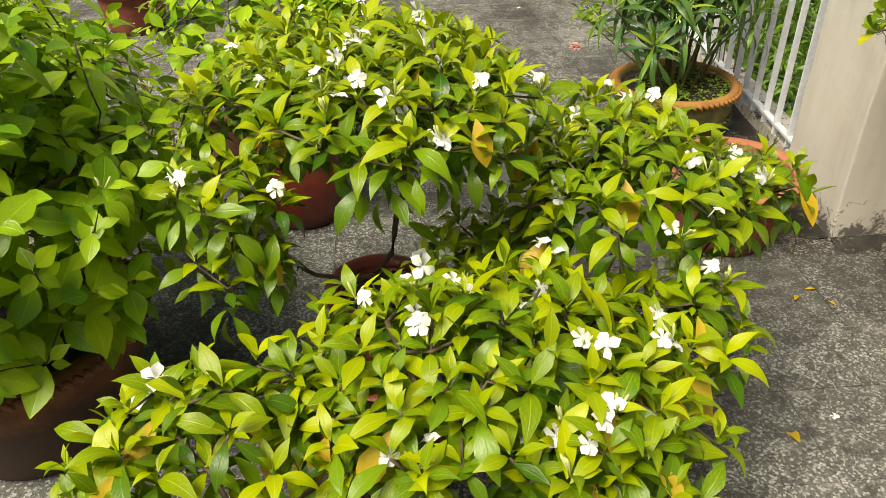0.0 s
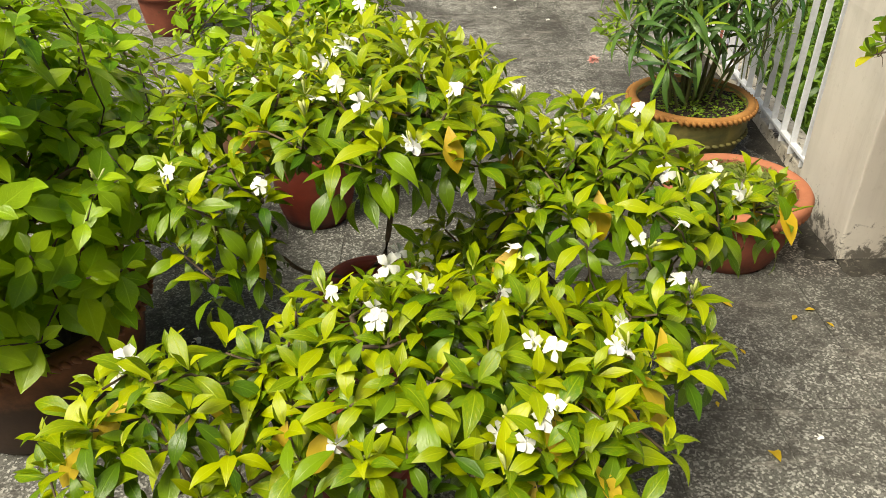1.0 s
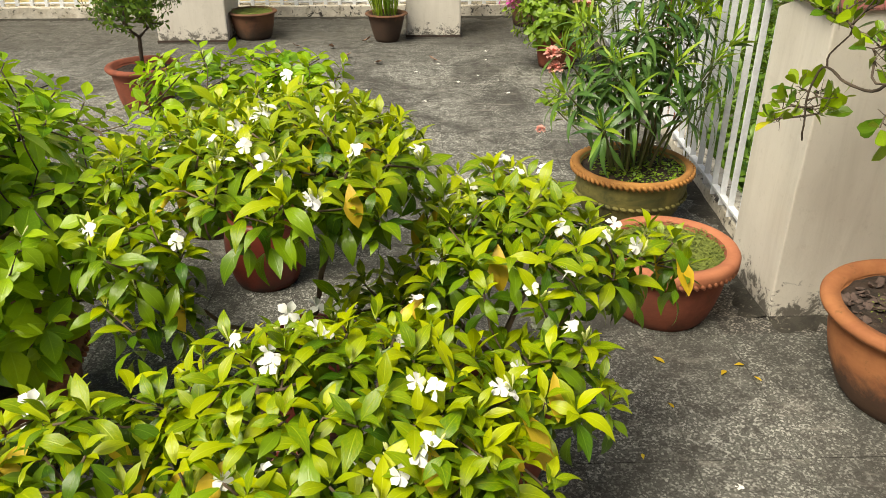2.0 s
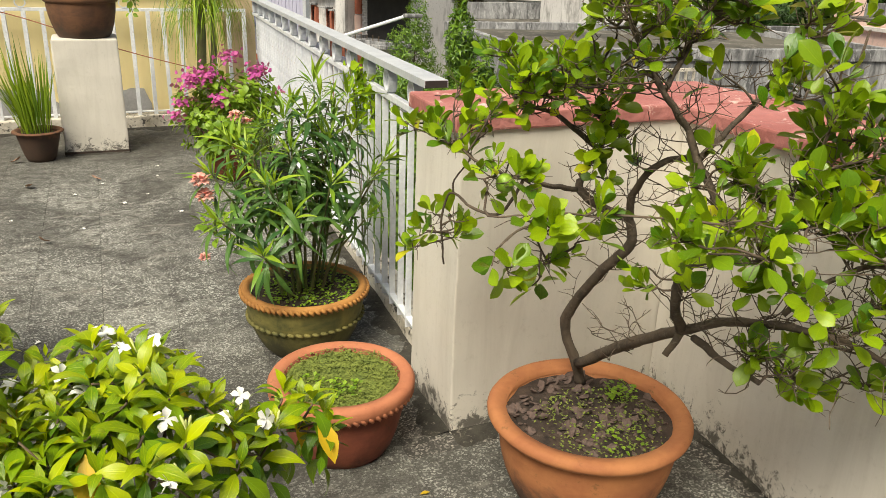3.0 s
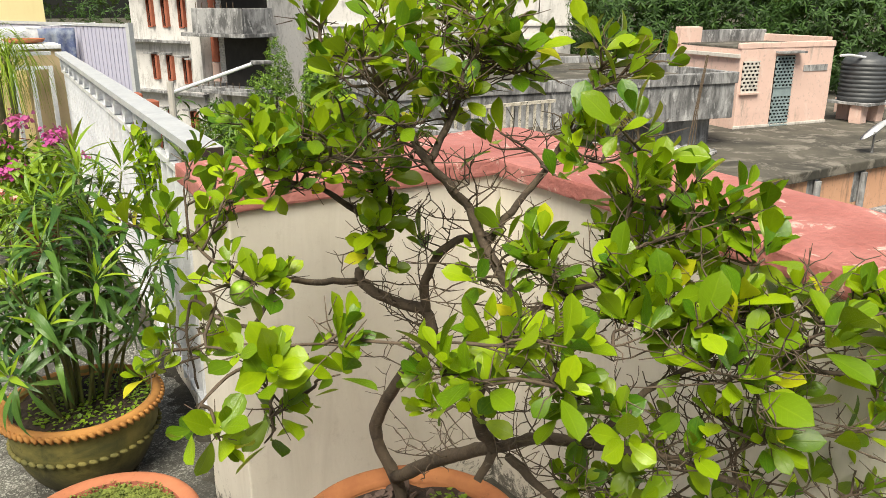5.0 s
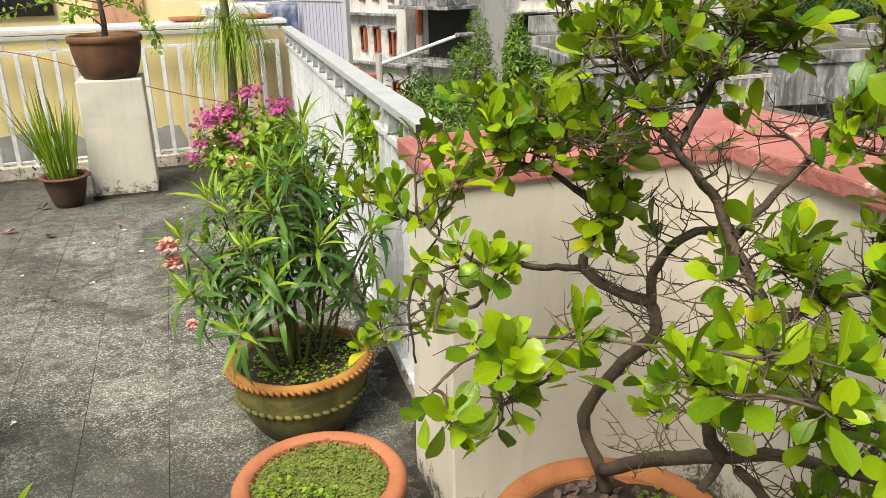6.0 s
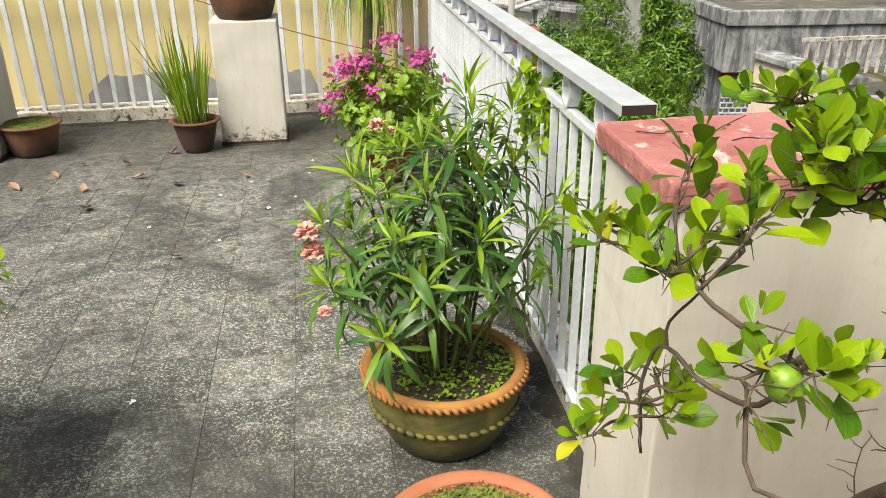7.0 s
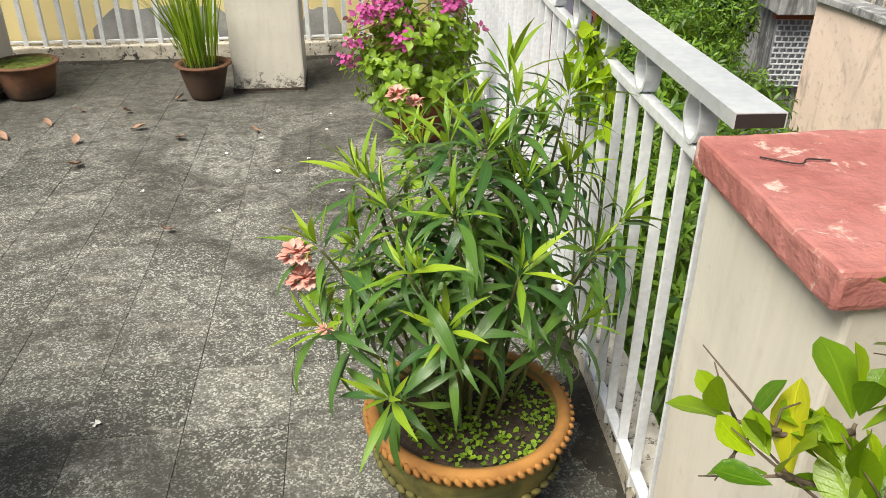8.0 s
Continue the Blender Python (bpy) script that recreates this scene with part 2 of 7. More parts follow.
M_MOSS = surface("moss", (0.20, 0.24, 0.045), (0.12, 0.16, 0.03), coarse=25, fine=140, rough=0.9, bump=0.7)
M_BARK = surface("bark", (0.115, 0.085, 0.060), (0.060, 0.045, 0.034), (0.19, 0.16, 0.125), coarse=18, fine=80, rough=0.9, bump=0.8)
M_TWIG = surface("twig", (0.16, 0.115, 0.075), (0.09, 0.065, 0.045), coarse=22, fine=90, rough=0.85, bump=0.4)
M_STEM = surface("green_stem", (0.13, 0.15, 0.045), (0.10, 0.085, 0.04), coarse=12, fine=70, rough=0.7, bump=0.2)
M_PETAL = surface("white_petal", (0.86, 0.86, 0.82), (0.80, 0.81, 0.76), coarse=30, fine=120, rough=0.55, bump=0.05)
M_BUD = surface("cream_bud", (0.66, 0.68, 0.30), (0.50, 0.56, 0.16), coarse=30, rough=0.5, bump=0.05)
M_ORANGE = surface("coral_petal", (0.82, 0.34, 0.28), (0.82, 0.50, 0.44), coarse=30, rough=0.6, bump=0.05)
M_MAGENTA = leaf_material("magenta_bract", (0.52, 0.045, 0.36), (0.62, 0.12, 0.36), (0.70, 0.22, 0.42), 0.6, 0.2, 0.3)
M_LEAF_LIME = leaf_material("lime_leaf", (0.35, 0.49, 0.012), (0.040, 0.135, 0.008), (0.18, 0.32, 0.010), 0.28, 0.14, 0.24, 0.95)
M_LEAF_CREPE = leaf_material("crepe_jasmine_leaf", (0.48, 0.54, 0.006), (0.095, 0.215, 0.005), (0.45, 0.44, 0.006), 0.34, 0.40, 0.18, 0.75)
# Older leaves, coloured darker still to paint shade into the shrub gaps.
M_LEAF_CREPE_DARK = leaf_material("older_shaded_crepe_leaf", (0.19, 0.31, 0.008), (0.026, 0.095, 0.006), (0.13, 0.23, 0.008), 0.28, 0.35, 0.12)
M_LEAF_SAMBAC = leaf_material("sambac_leaf", (0.42, 0.60, 0.020), (0.11, 0.29, 0.014), (0.26, 0.46, 0.016), 0.26, 0.40, 0.28, 1.7)
M_LEAF_YELLOW = leaf_material("yellowed_leaf", (0.72, 0.46, 0.025), (0.78, 0.56, 0.05), (0.62, 0.46, 0.04), 0.42, 0.2, 0.35)
M_LEAF_LANCE = leaf_material("lance_leaf", (0.14, 0.27, 0.045), (0.028, 0.090, 0.028), (0.07, 0.16, 0.04), 0.30, 0.30, 0.14, 0.75)
M_LEAF_LANCE_YOUNG = leaf_material("young_lance_leaf", (0.34, 0.48, 0.035), (0.11, 0.26, 0.025), (0.25, 0.40, 0.035), 0.38, 0.35, 0.28)
M_LEAF_BOUG = leaf_material("bougainvillea_leaf", (0.27, 0.42, 0.03), (0.11, 0.22, 0.02), (0.20, 0.33, 0.03), 0.42, 0.2, 0.28)
M_LEAF_SHRUB = leaf_material("shrub_leaf", (0.17, 0.30, 0.024), (0.024, 0.078, 0.012), (0.08, 0.17, 0.018), 0.4, 0.2, 0.2)
M_LEAF_GRASS = leaf_material("grass_blade", (0.30, 0.42, 0.022), (0.085, 0.20, 0.014), (0.30, 0.36, 0.03), 0.58, 0.1, 0.2)
M_LEAF_FAR = leaf_material("far_tree_leaf", (0.052, 0.122, 0.018), (0.008, 0.028, 0.007), (0.040, 0.105, 0.018), 0.60, 0.1, 0.12)
M_DRY = surface("dry_leaf", (0.30, 0.17, 0.11), (0.42, 0.26, 0.18), coarse=30, rough=0.8, bump=0.2)
M_PINK = streaked("pink_paint", (0.78, 0.55, 0.48), (0.36, 0.27, 0.23), (0.82, 0.64, 0.58), 0.565)
M_ORANGE_WALL = streaked("apricot_paint", (0.68, 0.38, 0.24), (0.22, 0.14, 0.10), (0.74, 0.48, 0.35), 0.54)
M_OFFWHITE = streaked("stained_white", (0.66, 0.62, 0.58), (0.30, 0.28, 0.26), (0.72, 0.69, 0.66), 0.54)
M_PINK_PALE = streaked("pale_pink_paint", (0.86, 0.68, 0.58), (0.34, 0.25, 0.20), (0.88, 0.73, 0.64), 0.55)
M_GREYWALL = streaked("blackened_concrete", (0.40, 0.40, 0.41), (0.075, 0.075, 0.078), (0.66, 0.66, 0.67))
M_WHITEWALL = streaked("weathered_whitewash", (0.68, 0.66, 0.65), (0.26, 0.25, 0.24), (0.76, 0.74, 0.73), 0.53)
M_ROOF = surface("stained_roof", (0.115, 0.105, 0.085), (0.048, 0.045, 0.038), (0.23, 0.21, 0.18), coarse=0.45, fine=12, rough=0.9, bump=0.2, third_lo=0.52, third_hi=0.62)
M_TANK = surface("black_tank", (0.085, 0.09, 0.10), (0.06, 0.065, 0.072), coarse=2, fine=30, rough=0.45, bump=0.05)
M_GLASS_DARK = surface("dark_pane", (0.012, 0.013, 0.015), (0.02, 0.021, 0.024), coarse=2, rough=0.12, bump=0.0)
M_BLUE_GREY = surface("blue_grey_paint", (0.30, 0.38, 0.40), (0.24, 0.31, 0.33), coarse=3, rough=0.6)
M_BRICK = surface("brick_red", (0.42, 0.13, 0.075), (0.32, 0.10, 0.06), coarse=6, rough=0.85)
M_GROUND = surface("yard_ground", (0.10, 0.085, 0.06), (0.05, 0.06, 0.03), coarse=0.4, fine=8, rough=0.95)


# ---- mesh helpers ----
def mesh_of(name, bm, material, smooth=False):
    me = bpy.data.meshes.new(name)
    bm.to_mesh(me)
    bm.free()
    if smooth:
        me.polygons.foreach_set("use_smooth", [True] * len(me.polygons))
    me.materials.append(material)
    return me


def part(name, bm, material, parent, label="", smooth=False):
    ob = new(name, mesh_of(name, bm, material, smooth))
    ob.parent = parent
    return tagged(ob, label)


def thing(name, label, category, at=(0, 0, 0), group="", kind=""):
    ob = new(name)
    ob.empty_display_size = 0.05
    ob.location = at
    return tagged(ob, label, category, group, kind)


def solid(name, bm, material, label, category="", group="", kind="", at=(0, 0, 0), smooth=False):
    ob = new(name, mesh_of(name, bm, material, smooth))
    ob.location = at
    return tagged(ob, label, category, group, kind)


def add_box(bm, x0, x1, y0, y1, z0, z1, bevel=0.0):
    m = Matrix.LocRotScale(((x0 + x1) / 2, (y0 + y1) / 2, (z0 + z1) / 2), None, (x1 - x0, y1 - y0, z1 - z0))
    made = bmesh.ops.create_cube(bm, size=1.0, matrix=m)["verts"]
    if bevel:
        edges = list({e for v in made for e in v.link_edges})
        bmesh.ops.bevel(bm, geom=edges, offset=bevel, segments=2, affect="EDGES", profile=0.6)


def box(x0, x1, y0, y1, z0, z1, bevel=0.0):
    bm = bmesh.new()
    add_box(bm, x0, x1, y0, y1, z0, z1, bevel)
    return bm


def rough_box(x0, x1, y0, y1, z0, z1, step=0.08, wobble=0.004, bevel=0.006):
    """A box with worn edges and slightly uneven faces."""
    bm = box(x0, x1, y0, y1, z0, z1, bevel)
    for axis, (a, b) in enumerate(((x0, x1), (y0, y1), (z0, z1))):
        normal = [0, 0, 0]
        normal[axis] = 1
        for i in range(1, int((b - a) / step)):
            co = [0, 0, 0]
            co[axis] = a + i * step
            bmesh.ops.bisect_plane(bm, geom=bm.verts[:] + bm.edges[:] + bm.faces[:], plane_co=co, plane_no=normal)
    for v in bm.verts:
        v.co += noise.noise_vector(v.co * 7.0) * wobble
    return bm


def lathe(profile, segments=40, wobble=0.0, seed=0.0, cap=True):
    """Turns (radius, height) pairs round z."""
    bm = bmesh.new()
    rings = []
    for r, z in profile:
        ring = []
        for i in range(segments):
            a = 2 * math.pi * i / segments
            k = 1 + wobble * noise.noise((math.cos(a) * 1.5, math.sin(a) * 1.5, z * 6 + seed))
            ring.append(bm.verts.new((r * k * math.cos(a), r * k * math.sin(a), z)))
        rings.append(ring)
    for lower, upper in zip(rings, rings[1:]):
        for i in range(segments):
            j = (i + 1) % segments
            bm.faces.new((lower[i], lower[j], upper[j], upper[i]))
    if cap:
        bm.faces.new(list(reversed(rings[0])))
    return bm


def add_tube(bm, points, radii, sides=7):
    """A tube along points with a radius at each."""
    pts = [Vector(p) for p in points]
    rings = []
    up = Vector((0.3, 0.2, 1.0))
    for i, p in enumerate(pts):
        d = (pts[min(i + 1, len(pts) - 1)] - pts[max(i - 1, 0)]).normalized()
        side = d.cross(up)
        if side.length < 0.05:
            side = d.cross(Vector((1, 0.1, 0)))
        side.normalize()
        over = side.cross(d)
        rings.append([bm.verts.new(p + (side * math.cos(a) + over * math.sin(a)) * radii[i]) for a in (2 * math.pi * k / sides for k in range(sides))])
    for a, b in zip(rings, rings[1:]):
        for k in range(sides):
            j = (k + 1) % sides
            bm.faces.new((a[k], a[j], b[j], b[k]))
    bm.faces.new(rings[-1])
    bm.faces.new(list(reversed(rings[0])))


def curve_points(points, n):
    """Catmull-Rom through points."""
    pts = [Vector(p) for p in points]
    pts = [pts[0] * 2 - pts[1]] + pts + [pts[-1] * 2 - pts[-2]]
    out = []
    for i in range(1, len(pts) - 2):
        for k in range(n):
            t = k / n
            a, b, c, d = pts[i - 1:i + 3]
            out.append(0.5 * (2 * b + (c - a) * t + (2 * a - 5 * b + 4 * c - d) * t * t + (3 * b - a - 3 * c + d) * t ** 3))
    return out + [pts[-2]]


# ---- foliage helpers ----
def blade(length, width, shape, arch, fold, wave=0.0, segs=6):
    """A leaf along +y, upper side +z, with a fold at the midrib: vertices, faces and UVs. shape: widest place and blunt tip."""
    wide, blunt = shape
    verts, uvs, faces = [], [], []
    for i in range(segs + 1):
        t = i / segs
        w = (t / wide) ** 0.75 if t < wide else max(0.0, 1 - ((t - wide) / (1 - wide)) ** blunt)
        w = max(w, 0.03) * width / 2
        bend = arch * t * t
        y, z = length * (t - 0.25 * abs(arch) * t ** 3), -length * bend * 0.5
        for k, u in ((-1, 0.0), (0, 0.5), (1, 1.0)):
            ripple = wave * length * math.sin(t * 9 + k) * abs(k)
            verts.append((k * w * math.cos(fold), y, z + abs(k) * w * math.sin(fold) + ripple))
            uvs.append((u, t))
    for i in range(segs):
        a = i * 3
        faces += [(a, a + 1, a + 4, a + 3), (a + 1, a + 2, a + 5, a + 4)]
    return np.array(verts), faces, uvs


def blade_mesh(name, data, material):
    verts, faces, uvs = data
    me = bpy.data.meshes.new(name)
    me.from_pydata([tuple(v) for v in verts], [], faces)
    layer = me.uv_layers.new(name="uv")
    for loop in me.loops:
        layer.data[loop.index].uv = uvs[loop.vertex_index]
    me.polygons.foreach_set("use_smooth", [True] * len(me.polygons))
    me.materials.append(material)
    return me


class Kind:
    """A kind of leaf: several shapes that share a material."""

    def __init__(self, name, material, shapes):
        self.name, self.material, self.shapes = name, material, shapes
        self.meshes = [blade_mesh(name, s, material) for s in shapes]


def heading(p, d, up, scale=1.0, roll=0.0):
    """The pose of a leaf at p that points along d, with its upper side towards up."""
    y = Vector(d).normalized()
    x = y.cross(Vector(up))
    if x.length < 1e-3:
        x = y.cross(Vector((1, 0.2, 0.1)))
    x.normalize()
    z = x.cross(y)
    m = Matrix((x, y, z)).transposed().to_4x4()
    return Matrix.Translation(p) @ m @ Matrix.Rotation(roll, 4, "Y") @ Matrix.Scale(scale, 4)


def put_leaves(parent, kind, poses, single=300, name="leaf", rest="foliage"):
    """The first poses become leaves of their own, the others one mesh."""
    for i, m in enumerate(poses[:single]):
        ob = new(name, kind.meshes[i % len(kind.meshes)])
        ob.parent = parent
        ob.matrix_local = m
    rest_poses = poses[single:]
    if not rest_poses:
        return
    verts, faces, uvs, base = [], [], [], 0
    for i, m in enumerate(rest_poses):
        v, f, u = kind.shapes[i % len(kind.shapes)]
        a = np.array(m)
        verts.append(v @ a[:3, :3].T + a[:3, 3])
        faces += [tuple(k + base for k in q) for q in f]
        uvs += u
        base += len(v)
    me = blade_mesh(rest, (np.concatenate(verts), faces, uvs), kind.material)
    ob = new(rest, me)
    ob.parent = parent
    tagged(ob, kind="stuff")


def cluster_shape(rng, shapes, count, lean, scale):
    """One spray of leaves round +z, as a single shape."""
    verts, faces, uvs, base = [], [], [], 0
    for i, m in enumerate(whorl(rng, (0, 0, 0), (0, 0, 1), count, lean, scale)):
        v, f, u = shapes[i % len(shapes)]
        a = np.array(m)
        verts.append(v @ a[:3, :3].T + a[:3, 3])
        faces += [tuple(k + base for k in q) for q in f]
        uvs += u
        base += len(v)
    return np.concatenate(verts), faces, uvs


def whorl(rng, p, axis, count, lean=(50, 95), scale=(0.75, 1.1), rise=0.0):
    """Poses of leaves round the tip of a twig."""
    axis = Vector(axis).normalized()
    side = axis.cross(Vector((0.31, 0.77, 0.21))).normalized()
    other = axis.cross(side)
    out, start = [], rng.uniform(0, 6.28)
    for i in range(count):
        a = start + i * 2.4 + rng.uniform(-0.25, 0.25)
        t = i / max(1, count - 1)
        tilt = radians(lean[0] + (lean[1] - lean[0]) * (1 - t) + rng.uniform(-9, 9))
        d = axis * math.cos(tilt) + (side * math.cos(a) + other * math.sin(a)) * math.sin(tilt)
        s = rng.uniform(*scale) * (0.62 + 0.38 * min(1.0, (1 - t) * 1.8 + 0.15))
        out.append(heading(Vector(p) + axis * (t * 0.022 - 0.012) + d * 0.006, d, axis, s, rng.uniform(-0.35, 0.35)))
    return out


def branch_net(rng, bases, tips, r_tip=0.0016, r_max=0.02, sag=0.03, sides=6, power=2.4):
    """Twigs that join every tip to the nearest older branch, thicker towards the base. bases: points with a trunk."""
    nodes = [Vector(b) for b in bases]
    parents = [-1] + list(range(len(bases) - 1))
    root = nodes[0]
    for tip in sorted(tips, key=lambda q: (Vector(q) - root).length):
        tip = Vector(tip)
        best = min(range(len(nodes)), key=lambda i: (nodes[i] - tip).length + 0.35 * (nodes[i] - root).length + (0.3 if nodes[i].z > tip.z + 0.03 else 0))
        gap = (nodes[best] - tip).length
        n = max(1, int(gap / 0.05))
        start, last = nodes[best].copy(), best
        for k in range(1, n + 1):
            t = k / n
            p = start.lerp(tip, t) + Vector((0, 0, -sag * math.sin(math.pi * t) * gap / 0.3))
            if k < n:
                p += Vector((rng.uniform(-1, 1), rng.uniform(-1, 1), rng.uniform(-1, 1))) * 0.008
            nodes.append(p)
            parents.append(last)
            last = len(nodes) - 1
    load = [0.0] * len(nodes)
    has_child = set(parents)
    for i in range(len(nodes) - 1, 0, -1):
        if i not in has_child:
            load[i] += 1.0
        load[parents[i]] += load[i]
    radius = [min(r_max, r_tip * max(1.0, v) ** (1 / power)) for v in load]
    bm = bmesh.new()
    done = set()
    leaves = [i for i in range(len(nodes)) if i not in has_child]
    for i in sorted(leaves, key=lambda k: -(nodes[k] - root).length):
        chain = [i]
        while parents[chain[-1]] >= 0 and chain[-1] not in done:
            done.add(chain[-1])
            chain.append(parents[chain[-1]])
        if len(chain) > 1:
            chain.reverse()
            radii = [radius[k] for k in chain]
            radii[0] = min(radii[0], radii[1] * 1.15)
            add_tube(bm, [nodes[k] for k in chain], radii, sides)
    return bm


# ---- structure of the terrace ----
FLOOR_X0, FLOOR_X1, FLOOR_Y0, FLOOR_Y1 = -5.2, 0.76, -4.4, 4.88
floor_mesh = box(FLOOR_X0, 0.20, 0.2, FLOOR_Y1 + 0.14, -0.30, -0.0025)
add_box(floor_mesh, FLOOR_X0, 1.08, FLOOR_Y0, 0.2, -0.30, -0.0025)
for v in floor_mesh.verts:
    if 0.19 < v.co.x < 0.21 and v.co.y > 1.0:
        v.co.x += 0.24
floor = solid("floor", floor_mesh, M_CEMENT, "grey speckled cement terrace floor with black algae stains", "floor", kind="structure")

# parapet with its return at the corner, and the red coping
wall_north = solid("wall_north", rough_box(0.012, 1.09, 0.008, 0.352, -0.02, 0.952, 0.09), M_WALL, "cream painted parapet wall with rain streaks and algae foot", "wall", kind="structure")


def slanted(bm):
    """The parapet runs a little inwards beyond the lime tree."""
    for v in bm.verts:
        v.co.x += 0.10 * min(0.0, v.co.y + 0.30)
    return bm


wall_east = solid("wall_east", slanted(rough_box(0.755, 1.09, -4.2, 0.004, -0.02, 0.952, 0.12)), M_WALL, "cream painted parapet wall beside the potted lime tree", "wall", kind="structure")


def coping():
    bm = rough_box(0.0, 1.12, -0.004, 0.395, 0.953, 1.0, 0.024, 0.004, 0.007)
    for v in bm.verts:
        if v.co.x < 0.05:
            v.co.x -= 0.018 * (1 - v.co.y / 0.378)
    for v in bm.verts:
        v.co += noise.noise_vector(v.co * 38.0) * 0.0022
    return bm


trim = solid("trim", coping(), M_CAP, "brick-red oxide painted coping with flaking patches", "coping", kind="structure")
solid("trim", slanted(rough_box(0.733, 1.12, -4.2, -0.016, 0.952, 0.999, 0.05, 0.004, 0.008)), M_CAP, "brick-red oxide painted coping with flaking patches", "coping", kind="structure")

# kerbs under the railings
EAST_TURN = radians(-3.0)


def turned(bm):
    """Turns what stands along the east edge about the end of the parapet."""
    bmesh.ops.rotate(bm, cent=(0.092, 0.372, 0), matrix=Matrix.Rotation(EAST_TURN, 3, "Z"), verts=bm.verts)
    return bm


solid("kerb", turned(rough_box(0.092, 0.225, 0.372, 4.86, -0.02, 0.055, 0.05, 0.012, 0.008)), M_KERB, "broken cream kerb with black algae under the railing", "kerb", kind="structure")
solid("kerb", rough_box(FLOOR_X0, 0.33, 4.87, 5.04, -0.02, 0.09, 0.06, 0.012, 0.008), M_KERB, "weathered cream kerb under the far railing", "kerb", kind="structure")
wall_west = solid("wall_west", box(FLOOR_X0 - 0.2, FLOOR_X0, FLOOR_Y0, 4.88, -0.3, 1.0), M_WALL, "cream painted parapet wall", "wall", kind="structure")
wall_south = solid("wall_south", box(FLOOR_X0 - 0.2, 3.2, FLOOR_Y0 - 0.2, FLOOR_Y0, -0.3, 2.9), M_WALL, "cream painted house wall behind the terrace", "wall", kind="structure")
storey_mesh = box(FLOOR_X0 - 0.2, 0.19, 0.2, 4.98, -7.0, -0.31)
add_box(storey_mesh, FLOOR_X0 - 0.2, 1.08, FLOOR_Y0 - 0.2, 0.2, -7.0, -0.31)
for v in storey_mesh.verts:
    if 0.18 < v.co.x < 0.20 and v.co.y > 1.0:
        v.co.x += 0.24
solid("building_base", storey_mesh, M_OFFWHITE, "lower storeys of the house under the terrace", "building", kind="structure")


def pier(name, x0, x1, y0, y1, h, label):
    ob = thing(name, label, "pillar", ((x0 + x1) / 2, (y0 + y1) / 2, 0))
    w, d = (x1 - x0) / 2, (y1 - y0) / 2
    part("shaft", rough_box(-w, w, -d, d, 0.0, h, 0.06, 0.004, 0.012), M_WALL, ob)
    part("base_coat", rough_box(-w - 0.006, w + 0.006, -d - 0.006, d + 0.006, 0.0, 0.022, 0.05, 0.006, 0.004), M_SOIL, ob, "blackened cement foot")
    return ob


pier("pillar", -1.168, -0.752, 4.025, 4.40, 0.787, "low cream masonry pillar with mouldy foot carrying a pot")
pier("pillar", -3.02, -2.50, 3.90, 4.38, 1.45, "broad cream masonry pillar with black mould at its foot")


# ---- railings ----
def oval_ring(bm, y, z0, z1, half, depth, thick=0.006):
    """A flat bar bent into an upright oval, in the plane of the railing."""
    n = 18
    zc, hz = (z0 + z1) / 2, (z1 - z0) / 2
    rings = []
    for i in range(n):
        a = 2 * math.pi * i / n
        row = []
        for r in (1.0, 1.0 - thick / half):
            for x in (-depth / 2, depth / 2):
                row.append(bm.verts.new((x, y + half * r * math.cos(a), zc + hz * (r if r == 1 else 1 - thick / hz) * math.sin(a))))
        rings.append(row)
    for i in range(n):
        a, b = rings[i], rings[(i + 1) % n]
        for p, q in ((0, 1), (1, 3), (3, 2), (2, 0)):
            bm.faces.new((a[p], a[q], b[q], b[p]))


